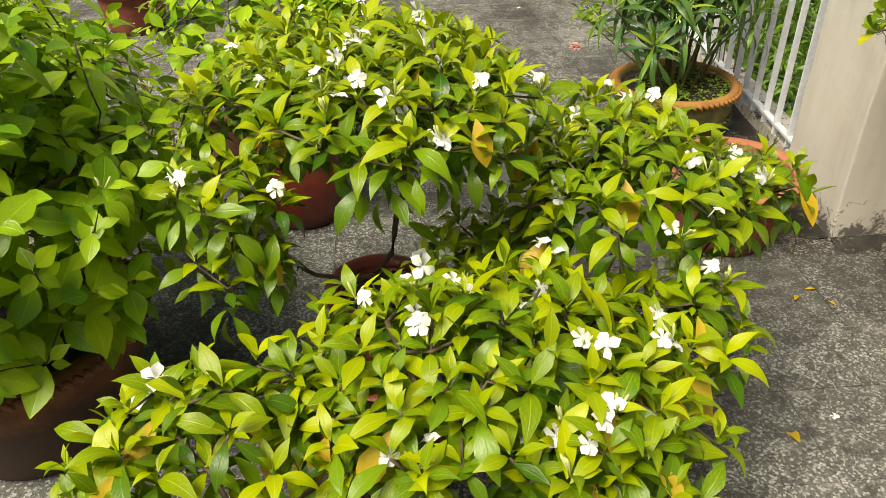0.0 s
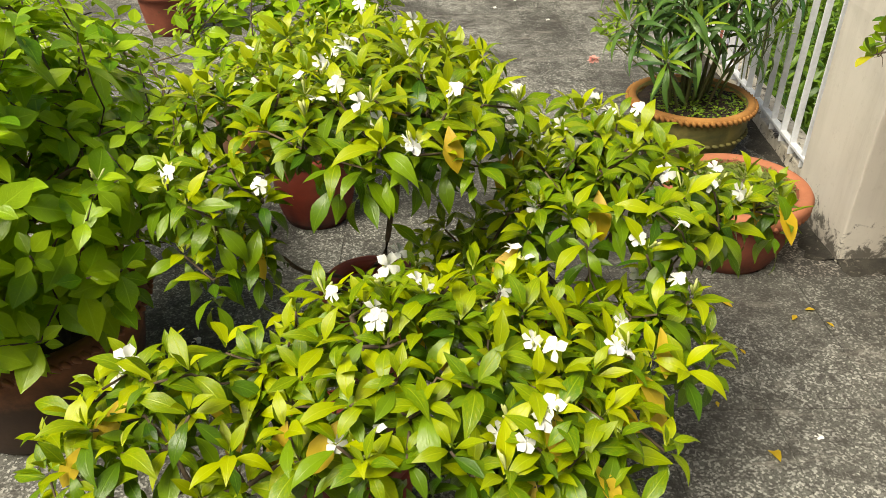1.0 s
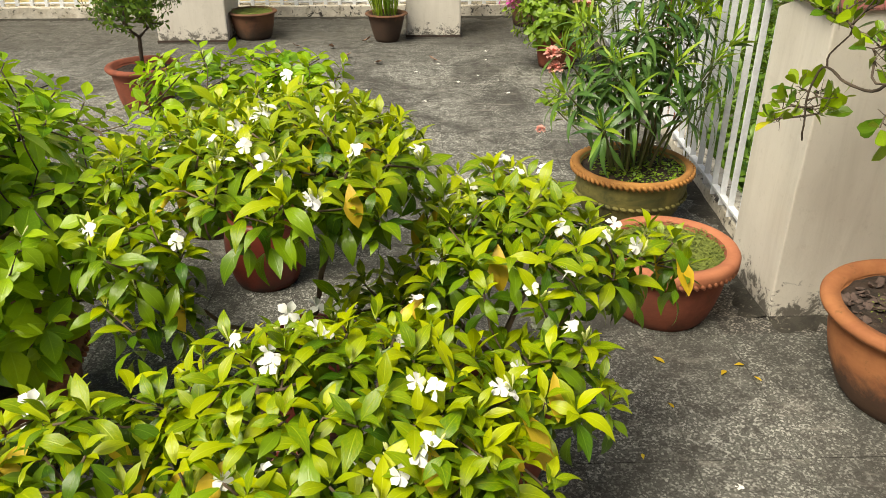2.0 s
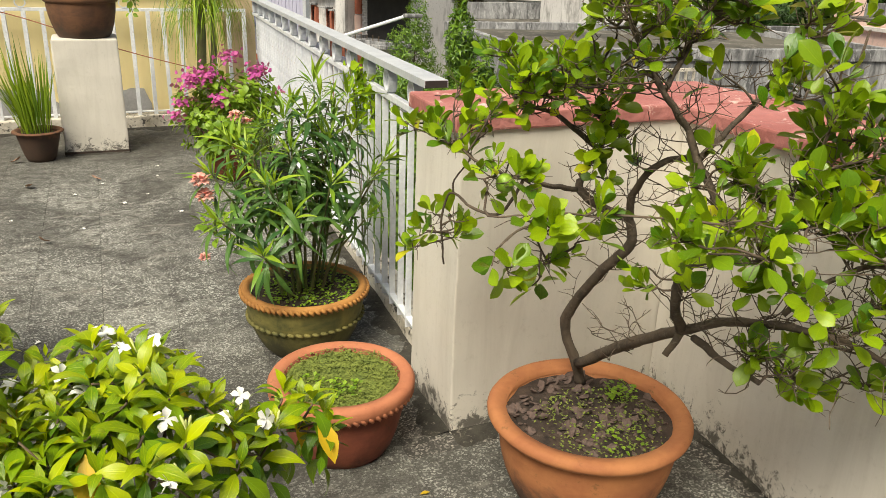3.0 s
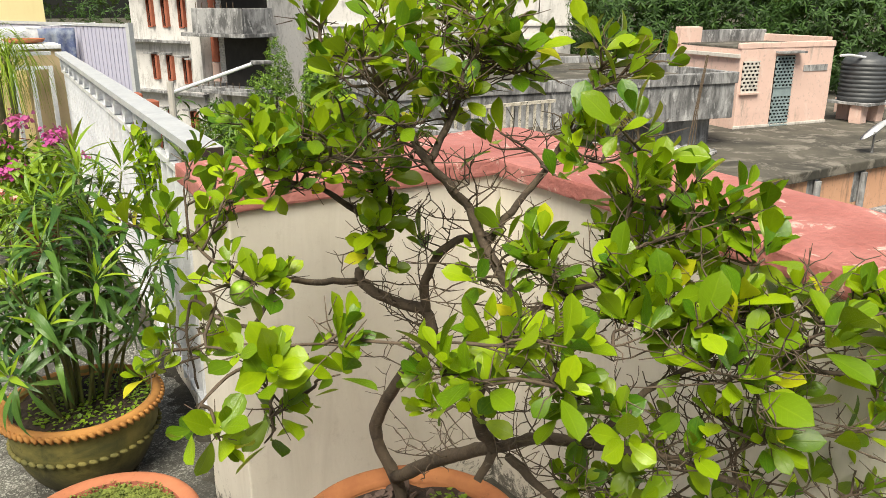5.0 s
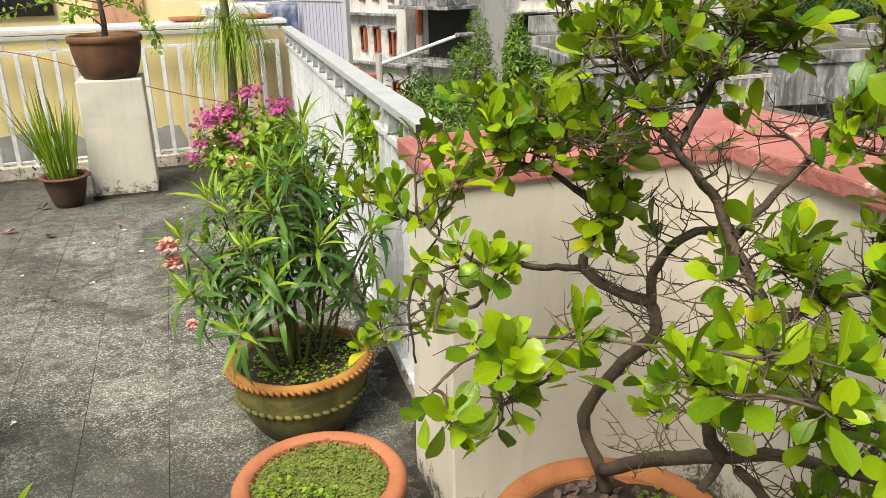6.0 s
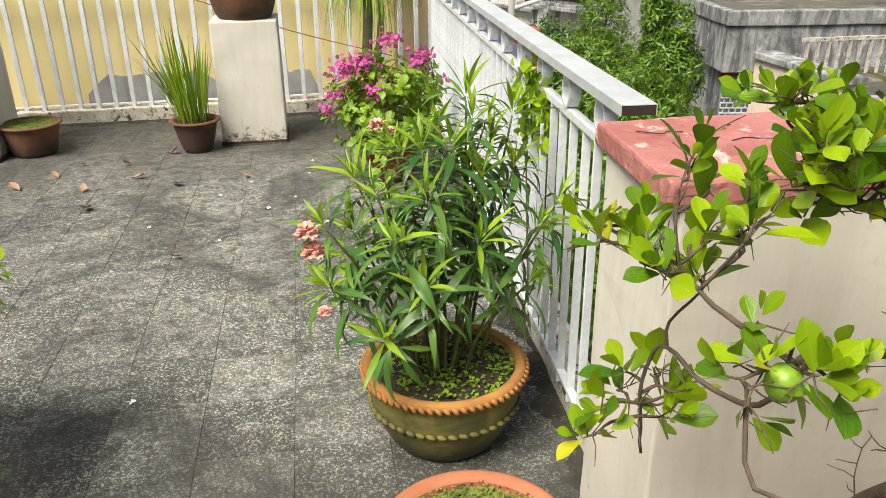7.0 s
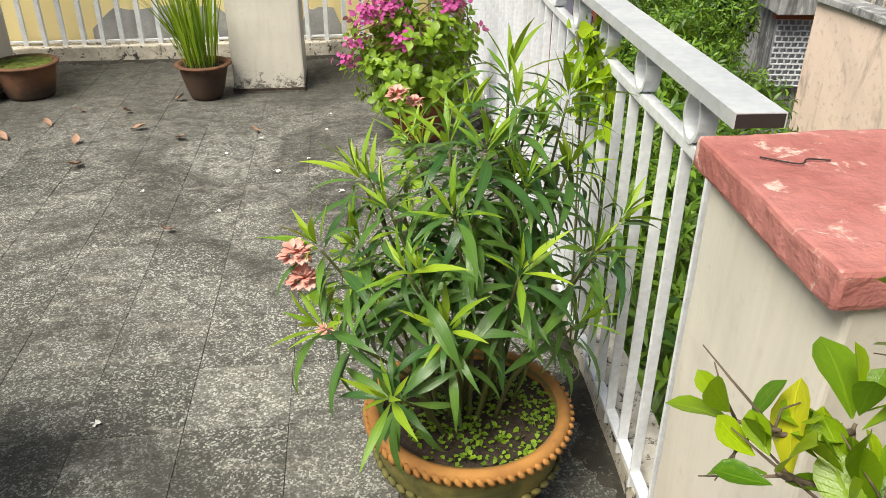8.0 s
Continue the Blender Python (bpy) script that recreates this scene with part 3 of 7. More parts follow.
def railing(name, length, label, top=1.03, mid=0.895, low=0.10, gap=0.11, ring_gap=0.30, wide=0.078, bar=0.012, thin=0.0035):
    """A steel railing along +y from its base, with a box handrail filled by a dark block, a row of ovals and flat bars
    below.
    """
    ob = thing(name, label, "railing")
    bm = bmesh.new()
    h, w, wall = 0.024, wide / 2, 0.0016
    ends = []
    for y in (0.0, length):
        outer = [bm.verts.new((x, y, z)) for x, z in ((-w, top - h), (w, top - h), (w, top), (-w, top))]
        inner = [bm.verts.new((x, y, z)) for x, z in ((-w + wall, top - h + wall), (w - wall, top - h + wall), (w - wall, top - wall), (-w + wall, top - wall))]
        ends.append((outer, inner))
    for k in range(1, 4):
        j = (k + 1) % 4
        for loop in (0, 1):
            bm.faces.new((ends[0][loop][k], ends[0][loop][j], ends[1][loop][j], ends[1][loop][k]))
        for outer, inner in ends:
            bm.faces.new((outer[k], outer[j], inner[j], inner[k]))
    bmesh.ops.recalc_face_normals(bm, faces=bm.faces)
    rail = part("handrail", bm, M_RAIL_STEEL, ob, "white channel handrail with its open end filled dark")
    # Solid block whose dark colour stands for the shade within the open rail.
    part("rail_shade", box(-wide / 2 + 0.0018, wide / 2 - 0.0018, 0.0004, length - 0.0004, top - 0.0232, top - 0.0018), M_DARK, rail, "dark block painted as the shade inside the rail end")
    bm = box(-0.013, 0.013, 0, length, mid - 0.012, mid + 0.012, 0.003)
    part("middle_rail", bm, M_WHITE_STEEL, ob)
    part("bottom_rail", box(-0.013, 0.013, 0, length, low - 0.006, low + 0.006, 0.002), M_WHITE_STEEL, ob)
    ring_mesh = bmesh.new()
    oval_ring(ring_mesh, 0.0, mid + 0.011, top - 0.027, 0.040, 0.032, 0.008)
    me = mesh_of("oval", ring_mesh, M_WHITE_STEEL)
    for i in range(int(length / ring_gap)):
        r = new("oval", me)
        r.parent, r.location = ob, (0, 0.212 + i * ring_gap, 0)
    me = mesh_of("bar", box(-bar, bar, -thin, thin, low - 0.04, mid - 0.01, 0.002), M_WHITE_STEEL)
    rng = random.Random(5)
    for i in range(int(length / gap)):
        b = new("bar", me)
        b.parent, b.location = ob, (rng.uniform(-0.002, 0.002), 0.020 + i * gap, 0)
        b.rotation_euler = (rng.uniform(-0.008, 0.008), 0, rng.uniform(-0.12, 0.12))
    return ob


rail_east = railing("railing", 4.50, "white painted steel railing with ovals under a box handrail")
rail_east.location = (0.094, 0.392, 0)
rail_east.rotation_euler = (0, 0, EAST_TURN)
rail_far = railing("railing", 5.4, "white painted steel railing before a yellow wall", top=1.03, mid=0.915, low=0.115, gap=0.125, ring_gap=0.36, wide=0.06, bar=0.015, thin=0.015)
rail_far.matrix_basis = pose(0.27, 4.94, 0, 0, 0, 90)


# white sheets fixed behind the far part of the railing
def ribbed_sheet(length, z0, z1, pitch=0.055, depth=0.0012):
    bm = bmesh.new()
    n = int(length / (pitch / 4))
    rows = []
    for i in range(n + 1):
        y = length * i / n
        x = depth * math.sin(2 * math.pi * y / pitch) + 0.01 * noise.noise((y * 2, 0, 0))
        rows.append([bm.verts.new((x + o, y, z)) for o in (0, 0.004) for z in (z0, z1)])
    for a, b in zip(rows, rows[1:]):
        for p, q in ((0, 1), (1, 3), (3, 2), (2, 0)):
            bm.faces.new((a[p], a[q], b[q], b[p]))
    return bm


panel = solid("white_sheet", ribbed_sheet(3.15, 0.09, 0.90), M_LAVENDER, "white ribbed sheet fixed behind the railing", "sheet", at=(0.238, 1.68, 0))
panel.rotation_euler = (0, 0, EAST_TURN)

# yellow boundary wall behind the far railing
wall_far = solid("wall_far", box(-6.0, 0.10, 5.08, 5.28, -0.3, 1.02), M_YELLOW, "yellow painted boundary wall with grey plaster patches", "wall", kind="structure")
solid("wall_far_end", box(0.10, 0.36, 5.05, 5.43, -0.3, 1.04), M_TAN, "tan painted end of the boundary wall", "wall", kind="structure")
solid("trim_far", box(-6.0, 0.36, 5.03, 5.44, 1.042, 1.075, 0.006), M_WHITE_STEEL, "pale coping on the yellow wall", "coping", kind="structure")


def patch(x0, x1, z1, seed):
    """Bare grey plaster low on the wall, with an uneven upper edge."""
    bm = bmesh.new()
    n = 24
    low, high = [], []
    for i in range(n + 1):
        u = i / n
        h = z1 * (0.55 + 0.45 * min(1, 6 * u, 6 * (1 - u))) * (1 + 0.10 * noise.noise((u * 5, seed, 0)))
        for y, col in ((5.068, low), (5.082, high)):
            col.append((bm.verts.new((x0 + (x1 - x0) * u, y, 0.04)), bm.verts.new((x0 + (x1 - x0) * u, y, h))))
    for i in range(n):
        a, b, c, d = low[i], low[i + 1], high[i], high[i + 1]
        bm.faces.new((a[0], b[0], b[1], a[1]))
        bm.faces.new((a[1], b[1], d[1], c[1]))
    return bm


for x0, x1, z1, s in ((-2.22, -1.20, 0.30, 1.0), (-0.80, -0.52, 0.28, 4.0), (-3.6, -3.1, 0.3, 7.0)):
    solid("plaster_patch", patch(x0, x1, z1, s), M_PATCH, "grey unpainted plaster patch on the yellow wall", "plaster", kind="structure")

# corner post and dark window of the neighbouring bay beyond the parapet
bay = thing("window_bay", "cream corner post with a dark glazed window behind the parapet", "window", (1.30, -0.765, 0))
part("post", rough_box(0.0, 0.16, -0.085, 0.0, -0.3, 3.2, 0.25, 0.003, 0.006), M_WALL, bay)
part("frame", box(0.03, 0.08, -0.110, -0.087, -0.3, 3.2, 0.004), M_WHITE_STEEL, bay, "grey aluminium frame")
part("frame", box(0.03, 0.07, -1.6, -0.111, 1.06, 1.09, 0.003), M_WHITE_STEEL, bay, "grey aluminium transom")
part("pane", box(0.045, 0.055, -1.6, -0.111, 1.091, 3.2), M_GLASS_DARK, bay, "dark glass")
part("pane", box(0.045, 0.055, -1.6, -0.111, -0.3, 1.059), M_GLASS_DARK, bay, "dark glass")


# ---- pots ----
def rope_rim(bm, radius, z, count, size, lean=0.9):
    """Slanting clay beads in a ring, like a twisted cord."""
    for i in range(count):
        a = 2 * math.pi * i / count
        m = Matrix.Translation((radius * math.cos(a), radius * math.sin(a), z)) @ Matrix.Rotation(a + math.pi / 2, 4, "Z") @ Matrix.Rotation(lean, 4, "Y")
        m = m @ Matrix.Diagonal((size * 1.55, size * 0.8, size * 0.72, 1))
        bmesh.ops.create_icosphere(bm, subdivisions=1, radius=1.0, matrix=m)


def soil_disc(radius, z, seed, bumps=0.012):
    bm = bmesh.new()
    bmesh.ops.create_circle(bm, cap_ends=False, segments=48, radius=radius)
    rings = [[v for v in bm.verts]]
    for k in range(1, 9):
        r = radius * (1 - k / 9)
        rings.append([bm.verts.new((r * math.cos(2 * math.pi * i / 48), r * math.sin(2 * math.pi * i / 48), 0)) for i in range(48)])
    for a, b in zip(rings, rings[1:]):
        for i in range(48):
            j = (i + 1) % 48
            bm.faces.new((a[i], a[j], b[j], b[i]))
    bm.faces.new(rings[-1])
    for v in bm.verts:
        v.co.z = z + bumps * (noise.noise((v.co.x * 14, v.co.y * 14, seed)) + 0.7 * noise.noise((v.co.x * 40, v.co.y * 40, seed)))
    return bm


def chips(rng, radius, z, count, size):
    bm = bmesh.new()
    for _ in range(count):
        r, a = radius * math.sqrt(rng.random()), rng.uniform(0, 6.28)
        m = Matrix.Translation((r * math.cos(a), r * math.sin(a), z)) @ Euler((rng.uniform(-0.6, 0.6), rng.uniform(-0.6, 0.6), rng.uniform(0, 6))).to_matrix().to_4x4()
        s = rng.uniform(0.5, 1.3) * size
        bmesh.ops.create_icosphere(bm, subdivisions=1, radius=1.0, matrix=m @ Matrix.Diagonal((s, s * rng.uniform(0.5, 0.9), s * rng.uniform(0.2, 0.5), 1)))
    for v in bm.verts:
        v.co += noise.noise_vector(v.co * 90) * size * 0.25
    return bm


CLOVER = Kind("weed_leaf", M_LEAF_BOUG, [blade(0.014, 0.012, (0.6, 2.5), 0.2, 0.2, segs=3), blade(0.011, 0.010, (0.6, 2.5), -0.1, 0.3, segs=3)])
MOSS_BIT = Kind("moss_bit", M_MOSS, [blade(0.010, 0.006, (0.5, 1.5), 0.3, 0.3, segs=2), blade(0.008, 0.006, (0.5, 1.5), 0.1, 0.4, segs=2)])


def weeds(rng, cx, cy, z, spread, count):
    out = []
    for _ in range(count):
        r, a = spread * math.sqrt(rng.random()), rng.uniform(0, 6.28)
        p = Vector((cx + r * math.cos(a), cy + r * math.sin(a), z + rng.uniform(0.0, 0.022)))
        d = Vector((rng.uniform(-1, 1), rng.uniform(-1, 1), rng.uniform(-0.1, 0.5)))
        out.append(heading(p, d, (0, 0, 1), rng.uniform(0.7, 1.3)))
    return out


def pot(label, at, r_rim, r_base, height, clay, rim_clay=None, rope=0, lip=0.022, belly=0.0, fill=0.86, soil=M_SOIL, seed=0.0, group="", collar=False, rim_h=0.030):
    """A thrown clay pot: body, rolled rim, soil; rope: beads under the rim."""
    ob = thing("flower_pot", label, "flower pot", at, group)
    wall_t = 0.016
    r_neck = r_rim - lip
    prof = []
    for k in range(11):
        t = k / 10
        r = r_base + (r_neck - r_base) * (t ** 0.8) + belly * math.sin(math.pi * t)
        prof.append((r, height * 0.985 * t))
    prof = [(r_base * 0.6, 0.0)] + [(r_base * 0.97, 0.0)] + prof[1:]
    inner_z = height * (fill - 0.14)
    prof += [(r_neck - wall_t, height * 0.985), (r_neck - wall_t - 0.006, inner_z), (0.02, inner_z)]
    part("body", lathe(prof, 48, 0.012, seed), clay, ob, smooth=True)
    h0 = height - (0.045 if collar else rim_h)
    rim = [(r_neck - 0.004, h0), (r_rim - 0.004, h0 + 0.003), (r_rim + 0.002, h0 + rim_h * 0.4), (r_rim + 0.003, height - rim_h * 0.33), (r_rim - 0.004, height + 0.001), (r_rim - 0.014, height + 0.004), (r_neck - wall_t + 0.002, height - 0.002), (r_neck - wall_t - 0.003, height - 0.022)]
    rim_part = part("rim", lathe(rim, 64, 0.008, seed + 3, False), rim_clay or clay, ob, smooth=True)
    if rope:
        bm = bmesh.new()
        rope_rim(bm, r_rim + 0.004, height - 0.015, rope, 0.0105)
        part("cord_moulding", bm, rim_clay or clay, rim_part, "twisted cord moulding", smooth=True)
    part("soil", soil_disc(r_neck - wall_t, height * fill, seed), soil, ob)
    return ob


rng = random.Random(11)
big_pot = pot("mossy green-brown clay pot with an ochre cord rim", (-0.262, 0.745, 0), 0.228, 0.145, 0.245, M_CLAY_MOSSY, M_CLAY_OCHRE, rope=66, belly=0.018, lip=0.012, fill=0.90, seed=2.0, rim_h=0.026)
bm = bmesh.new()
rope_rim(bm, 0.213, 0.135, 46, 0.011, 0.3)
part("cord_moulding", bm, M_CLAY_MOSSY, big_pot, "wavy mossy cord round the belly", smooth=True)
put_leaves(big_pot, CLOVER, weeds(rng, 0.02, -0.02, 0.220, 0.175, 620), 120, "weed_leaf", "ground_cover")

small_pot = pot("pale terracotta pot filled with low green weeds", (-0.314, 0.075, 0), 0.212, 0.140, 0.235, M_CLAY_RED, M_CLAY_PALE, rope=0, belly=0.012, lip=0.026, fill=0.93, soil=M_MOSS, seed=5.0, collar=True)
bm = bmesh.new()
rope_rim(bm, 0.207, 0.200, 60, 0.012, 0.9)
part("cord_moulding", bm, M_CLAY_PALE, small_pot, "pressed cord moulding under the rim", smooth=True)
put_leaves(small_pot, MOSS_BIT, weeds(rng, 0, 0, 0.214, 0.17, 3200), 60, "moss_bit", "ground_cover")
put_leaves(small_pot, CLOVER, weeds(rng, -0.02, -0.09, 0.224, 0.055, 70) + weeds(rng, -0.10, 0.0, 0.222, 0.05, 40), 110, "weed_leaf", "ground_cover")

tree_pot = pot("large orange terracotta pot with a blackened foot and rolled rim", (0.232, -0.395, 0), 0.268, 0.165, 0.285, M_CLAY, M_CLAY, rope=0, belly=0.02, lip=0.03, fill=0.9, seed=8.0)
chip_meshes = [mesh_of("soil_chip", chips(random.Random(k), 0.002, 0.0, 1, 0.015), M_STONE) for k in range(6)]
for k in range(190):
    r, a = 0.21 * math.sqrt(rng.random()), rng.uniform(0, 6.28)
    ob = new("soil_chip", chip_meshes[k % 6])
    ob.parent = tree_pot
    ob.matrix_local = pose(r * math.cos(a), r * math.sin(a), 0.262, rng.uniform(-25, 25), rng.uniform(-25, 25), rng.uniform(0, 360)) @ Matrix.Scale(rng.uniform(0.5, 1.4), 4)
put_leaves(tree_pot, CLOVER, weeds(rng, 0.13, 0.05, 0.268, 0.05, 90) + weeds(rng, 0.0, -0.14, 0.266, 0.07, 40), 130, "weed_leaf", "ground_cover")
put_leaves(tree_pot, MOSS_BIT, weeds(rng, 0, -0.05, 0.258, 0.17, 600), 10, "moss_bit", "ground_cover")

pot("dark red glazed-looking clay pot with a pressed rim", (-1.615, 0.32, 0), 0.125, 0.105, 0.25, M_CLAY_GLAZE, M_CLAY_GLAZE, belly=0.02, lip=0.008, seed=1.0)
pot("dark red clay pot under the flowering shrub", (-1.40, -0.92, 0), 0.135, 0.10, 0.24, M_CLAY_GLAZE, M_CLAY_GLAZE, belly=0.014, lip=0.012, seed=3.0)
pot("brown clay pot hidden under flowering shrubs", (-1.37, -0.44, 0), 0.13, 0.10, 0.25, M_CLAY_GLAZE, M_CLAY_GLAZE, belly=0.014, lip=0.012, seed=4.0)
pot("red clay pot under the flowering shrub", (-0.93, -0.66, 0), 0.14, 0.105, 0.24, M_CLAY_RED, M_CLAY_RED, belly=0.014, lip=0.012, seed=6.0)
pot("broad terracotta pot with a flaking rim and black stains", (-2.15, -0.55, 0), 0.27, 0.19, 0.30, M_CLAY_DARK, M_CLAY_DARK, rope=80, belly=0.015, seed=7.0)
pot("brown clay pot under a jasmine shrub", (-1.88, 0.74, 0), 0.17, 0.13, 0.25, M_CLAY_BROWN, seed=9.0)
pot("terracotta pot holding a clipped evergreen shrub", (-2.64, 2.38, 0), 0.2, 0.14, 0.23, M_CLAY_RED, seed=12.0)
pot("brown clay pot holding the bougainvillea", (-0.15, 3.16, 0), 0.175, 0.12, 0.25, M_CLAY_RED, M_CLAY, seed=13.0)
pot("dark red tapered clay pot with a flared rim", (-1.315, 3.95, 0), 0.158, 0.085, 0.205, M_CLAY_DARK, M_CLAY_DARK, lip=0.018, seed=14.0, rim_h=0.015)
bowl_pot = pot("brown clay bowl with grass growing over its soil", (-2.34, 4.09, 0), 0.185, 0.125, 0.20, M_CLAY_BROWN, M_CLAY_BROWN, fill=0.95, soil=M_MOSS, lip=0.014, seed=15.0, rim_h=0.016)
put_leaves(bowl_pot, MOSS_BIT, weeds(rng, 0, 0, 0.19, 0.155, 900), 10, "moss_bit", "ground_cover")
pot("brown clay pot with a ringed rim standing on the pillar", (-0.955, 4.20, 0.787), 0.235, 0.165, 0.275, M_CLAY_BROWN, M_CLAY_BROWN, belly=0.012, lip=0.012, seed=16.0, collar=True)
pot("brown clay pot holding the ponytail palm", (-0.15, 4.50, 0), 0.19, 0.14, 0.26, M_CLAY_BROWN, seed=17.0)


# ---- lime tree ----
LIME = Kind("lime_leaf", M_LEAF_LIME, [blade(0.060, 0.034, (0.55, 3.0), 0.15, 0.28), blade(0.052, 0.031, (0.56, 3.2), -0.05, 0.36), blade(0.068, 0.037, (0.54, 2.8), 0.3, 0.22, 0.012), blade(0.044, 0.027, (0.55, 3.0), -0.2, 0.42), blade(0.056, 0.032, (0.55, 3.2), 0.45, 0.20, 0.015)])


def lime_tree():
    rng = random.Random(21)
    ob = thing("lime_tree", "small lime tree with twisted trunks, bare twigs and bright leaves", "tree", (0.232, -0.395, 0.255))
    o = Vector(ob.location)
    limbs_low = [
        ([(0.301, -0.25, 0.264), (0.279, -0.24, 0.332), (0.246, -0.22, 0.444), (0.247, -0.26, 0.53), (0.252, -0.36, 0.664), (0.263, -0.44, 0.755), (0.252, -0.44, 0.821), (0.206, -0.43, 0.842), (0.157, -0.41, 0.873), (0.134, -0.39, 0.899), (0.156, -0.38, 0.943), (0.202, -0.36, 0.976)], 0.016, 0.008),
        ([(0.202, -0.36, 0.976), (0.147, -0.33, 1.024), (0.1, -0.3, 1.058), (0.037, -0.28, 1.079)], 0.007, 0.004),
        ([(0.202, -0.36, 0.976), (0.21, -0.38, 1.044), (0.171, -0.4, 1.109), (0.135, -0.42, 1.175)], 0.006, 0.003),
        ([(0.252, -0.44, 0.821), (0.24, -0.46, 0.894), (0.238, -0.5, 0.952), (0.262, -0.54, 0.991), (0.281, -0.6, 1.016)], 0.01, 0.006),
        ([(0.134, -0.39, 0.893), (0.033, -0.42, 0.92), (-0.054, -0.46, 0.955), (-0.099, -0.49, 0.967)], 0.007, 0.0035),
        ([(-0.099, -0.49, 0.967), (-0.118, -0.44, 0.975), (-0.135, -0.38, 0.982), (-0.153, -0.32, 1.007)], 0.004, 0.0025),
        ([(-0.054, -0.46, 0.953), (-0.083, -0.42, 0.865), (-0.124, -0.36, 0.865), (-0.154, -0.3, 0.886), (-0.165, -0.28, 0.8), (-0.155, -0.28, 0.701)], 0.004, 0.002),
        ([(0.272, -0.27, 0.342), (0.275, -0.42, 0.465), (0.262, -0.56, 0.567), (0.26, -0.66, 0.632)], 0.016, 0.013),
    ]
    limbs_high = [
        ([(0.26, -0.66, 0.632), (0.197, -0.7, 0.722), (0.178, -0.72, 0.792), (0.189, -0.74, 0.851), (0.208, -0.76, 0.891), (0.228, -0.76, 0.928), (0.223, -0.72, 0.983), (0.216, -0.68, 1.03), (0.198, -0.66, 1.083), (0.16, -0.66, 1.131), (0.125, -0.66, 1.166), (0.088, -0.64, 1.232), (0.058, -0.62, 1.292)], 0.012, 0.005),
        ([(0.216, -0.68, 1.03), (0.283, -0.68, 1.087), (0.342, -0.69, 1.153), (0.4, -0.68, 1.227), (0.461, -0.67, 1.293)], 0.007, 0.003),
        ([(0.125, -0.66, 1.166), (0.178, -0.64, 1.226), (0.226, -0.62, 1.296), (0.246, -0.6, 1.35)], 0.006, 0.003),
        ([(0.26, -0.66, 0.632), (0.275, -0.76, 0.697), (0.282, -0.85, 0.736), (0.305, -0.93, 0.755), (0.361, -0.98, 0.744), (0.457, -1.04, 0.696)], 0.011, 0.005),
        ([(0.261, -0.7, 0.636), (0.258, -0.8, 0.625), (0.259, -0.9, 0.634)], 0.009, 0.005),
        ([(0.261, -0.66, 0.629), (0.216, -0.67, 0.581)], 0.009, 0.007),
        ([(0.219, -0.76, 0.914), (0.307, -0.8, 0.971), (0.367, -0.84, 0.987), (0.388, -0.88, 0.964), (0.432, -0.92, 0.932)], 0.007, 0.003),
        ([(0.281, -0.9, 0.777), (0.348, -0.94, 0.857), (0.392, -0.98, 0.892), (0.468, -1.02, 0.908), (0.559, -1.08, 0.878), (0.621, -1.12, 0.899)], 0.006, 0.003),
    ]
    bases = []
    for pts, r0, r1 in limbs_low + limbs_high:
        c = curve_points(pts, 5)
        bm = bmesh.new()
        n = len(c)
        pts_l = [q - o + noise.noise_vector(q * 30) * 0.004 for q in c]
        add_tube(bm, pts_l, [(r0 + (r1 - r0) * (i / n)) * (1 + 0.18 * noise.noise(q * 45)) for i, q in enumerate(c)], 10)
        part("limb", bm, M_BARK, ob, smooth=True)
        bases += pts_l[3:]
    clumps_left = [ ((-0.006, -0.3, 1.114), (0.13, 0.12, 0.085), 34), ((0.096, -0.38, 1.145), (0.13, 0.12, 0.09), 34), ((-0.04, -0.27, 1.187), (0.03, 0.03, 0.02), 2), ((-0.145, -0.3, 1.012), (0.07, 0.06, 0.05), 9), ((-0.247, -0.28, 1.053), (0.03, 0.03, 0.03), 3), ((-0.154, -0.28, 0.798), (0.06, 0.06, 0.04), 6), ((-0.237, -0.28, 0.771), (0.04, 0.04, 0.03), 3), ((-0.134, -0.5, 0.959), (0.07, 0.06, 0.05), 8), ((-0.213, -0.78, 0.963), (0.03, 0.04, 0.03), 3), ((-0.265, -0.8, 0.906), (0.025, 0.03, 0.02), 2), ((-0.145, -0.75, 0.862), (0.06, 0.05, 0.04), 5), ((-0.111, -0.8, 0.971), (0.035, 0.04, 0.04), 4), ((0.185, -0.44, 0.98), (0.06, 0.05, 0.05), 7), ((0.105, -0.58, 1.26), (0.12, 0.12, 0.1), 36), ((0.23, -0.6, 1.285), (0.1, 0.12, 0.11), 30), ((0.041, -0.58, 1.359), (0.08, 0.1, 0.07), 16), ((0.238, -0.6, 1.378), (0.09, 0.1, 0.08), 18) ]
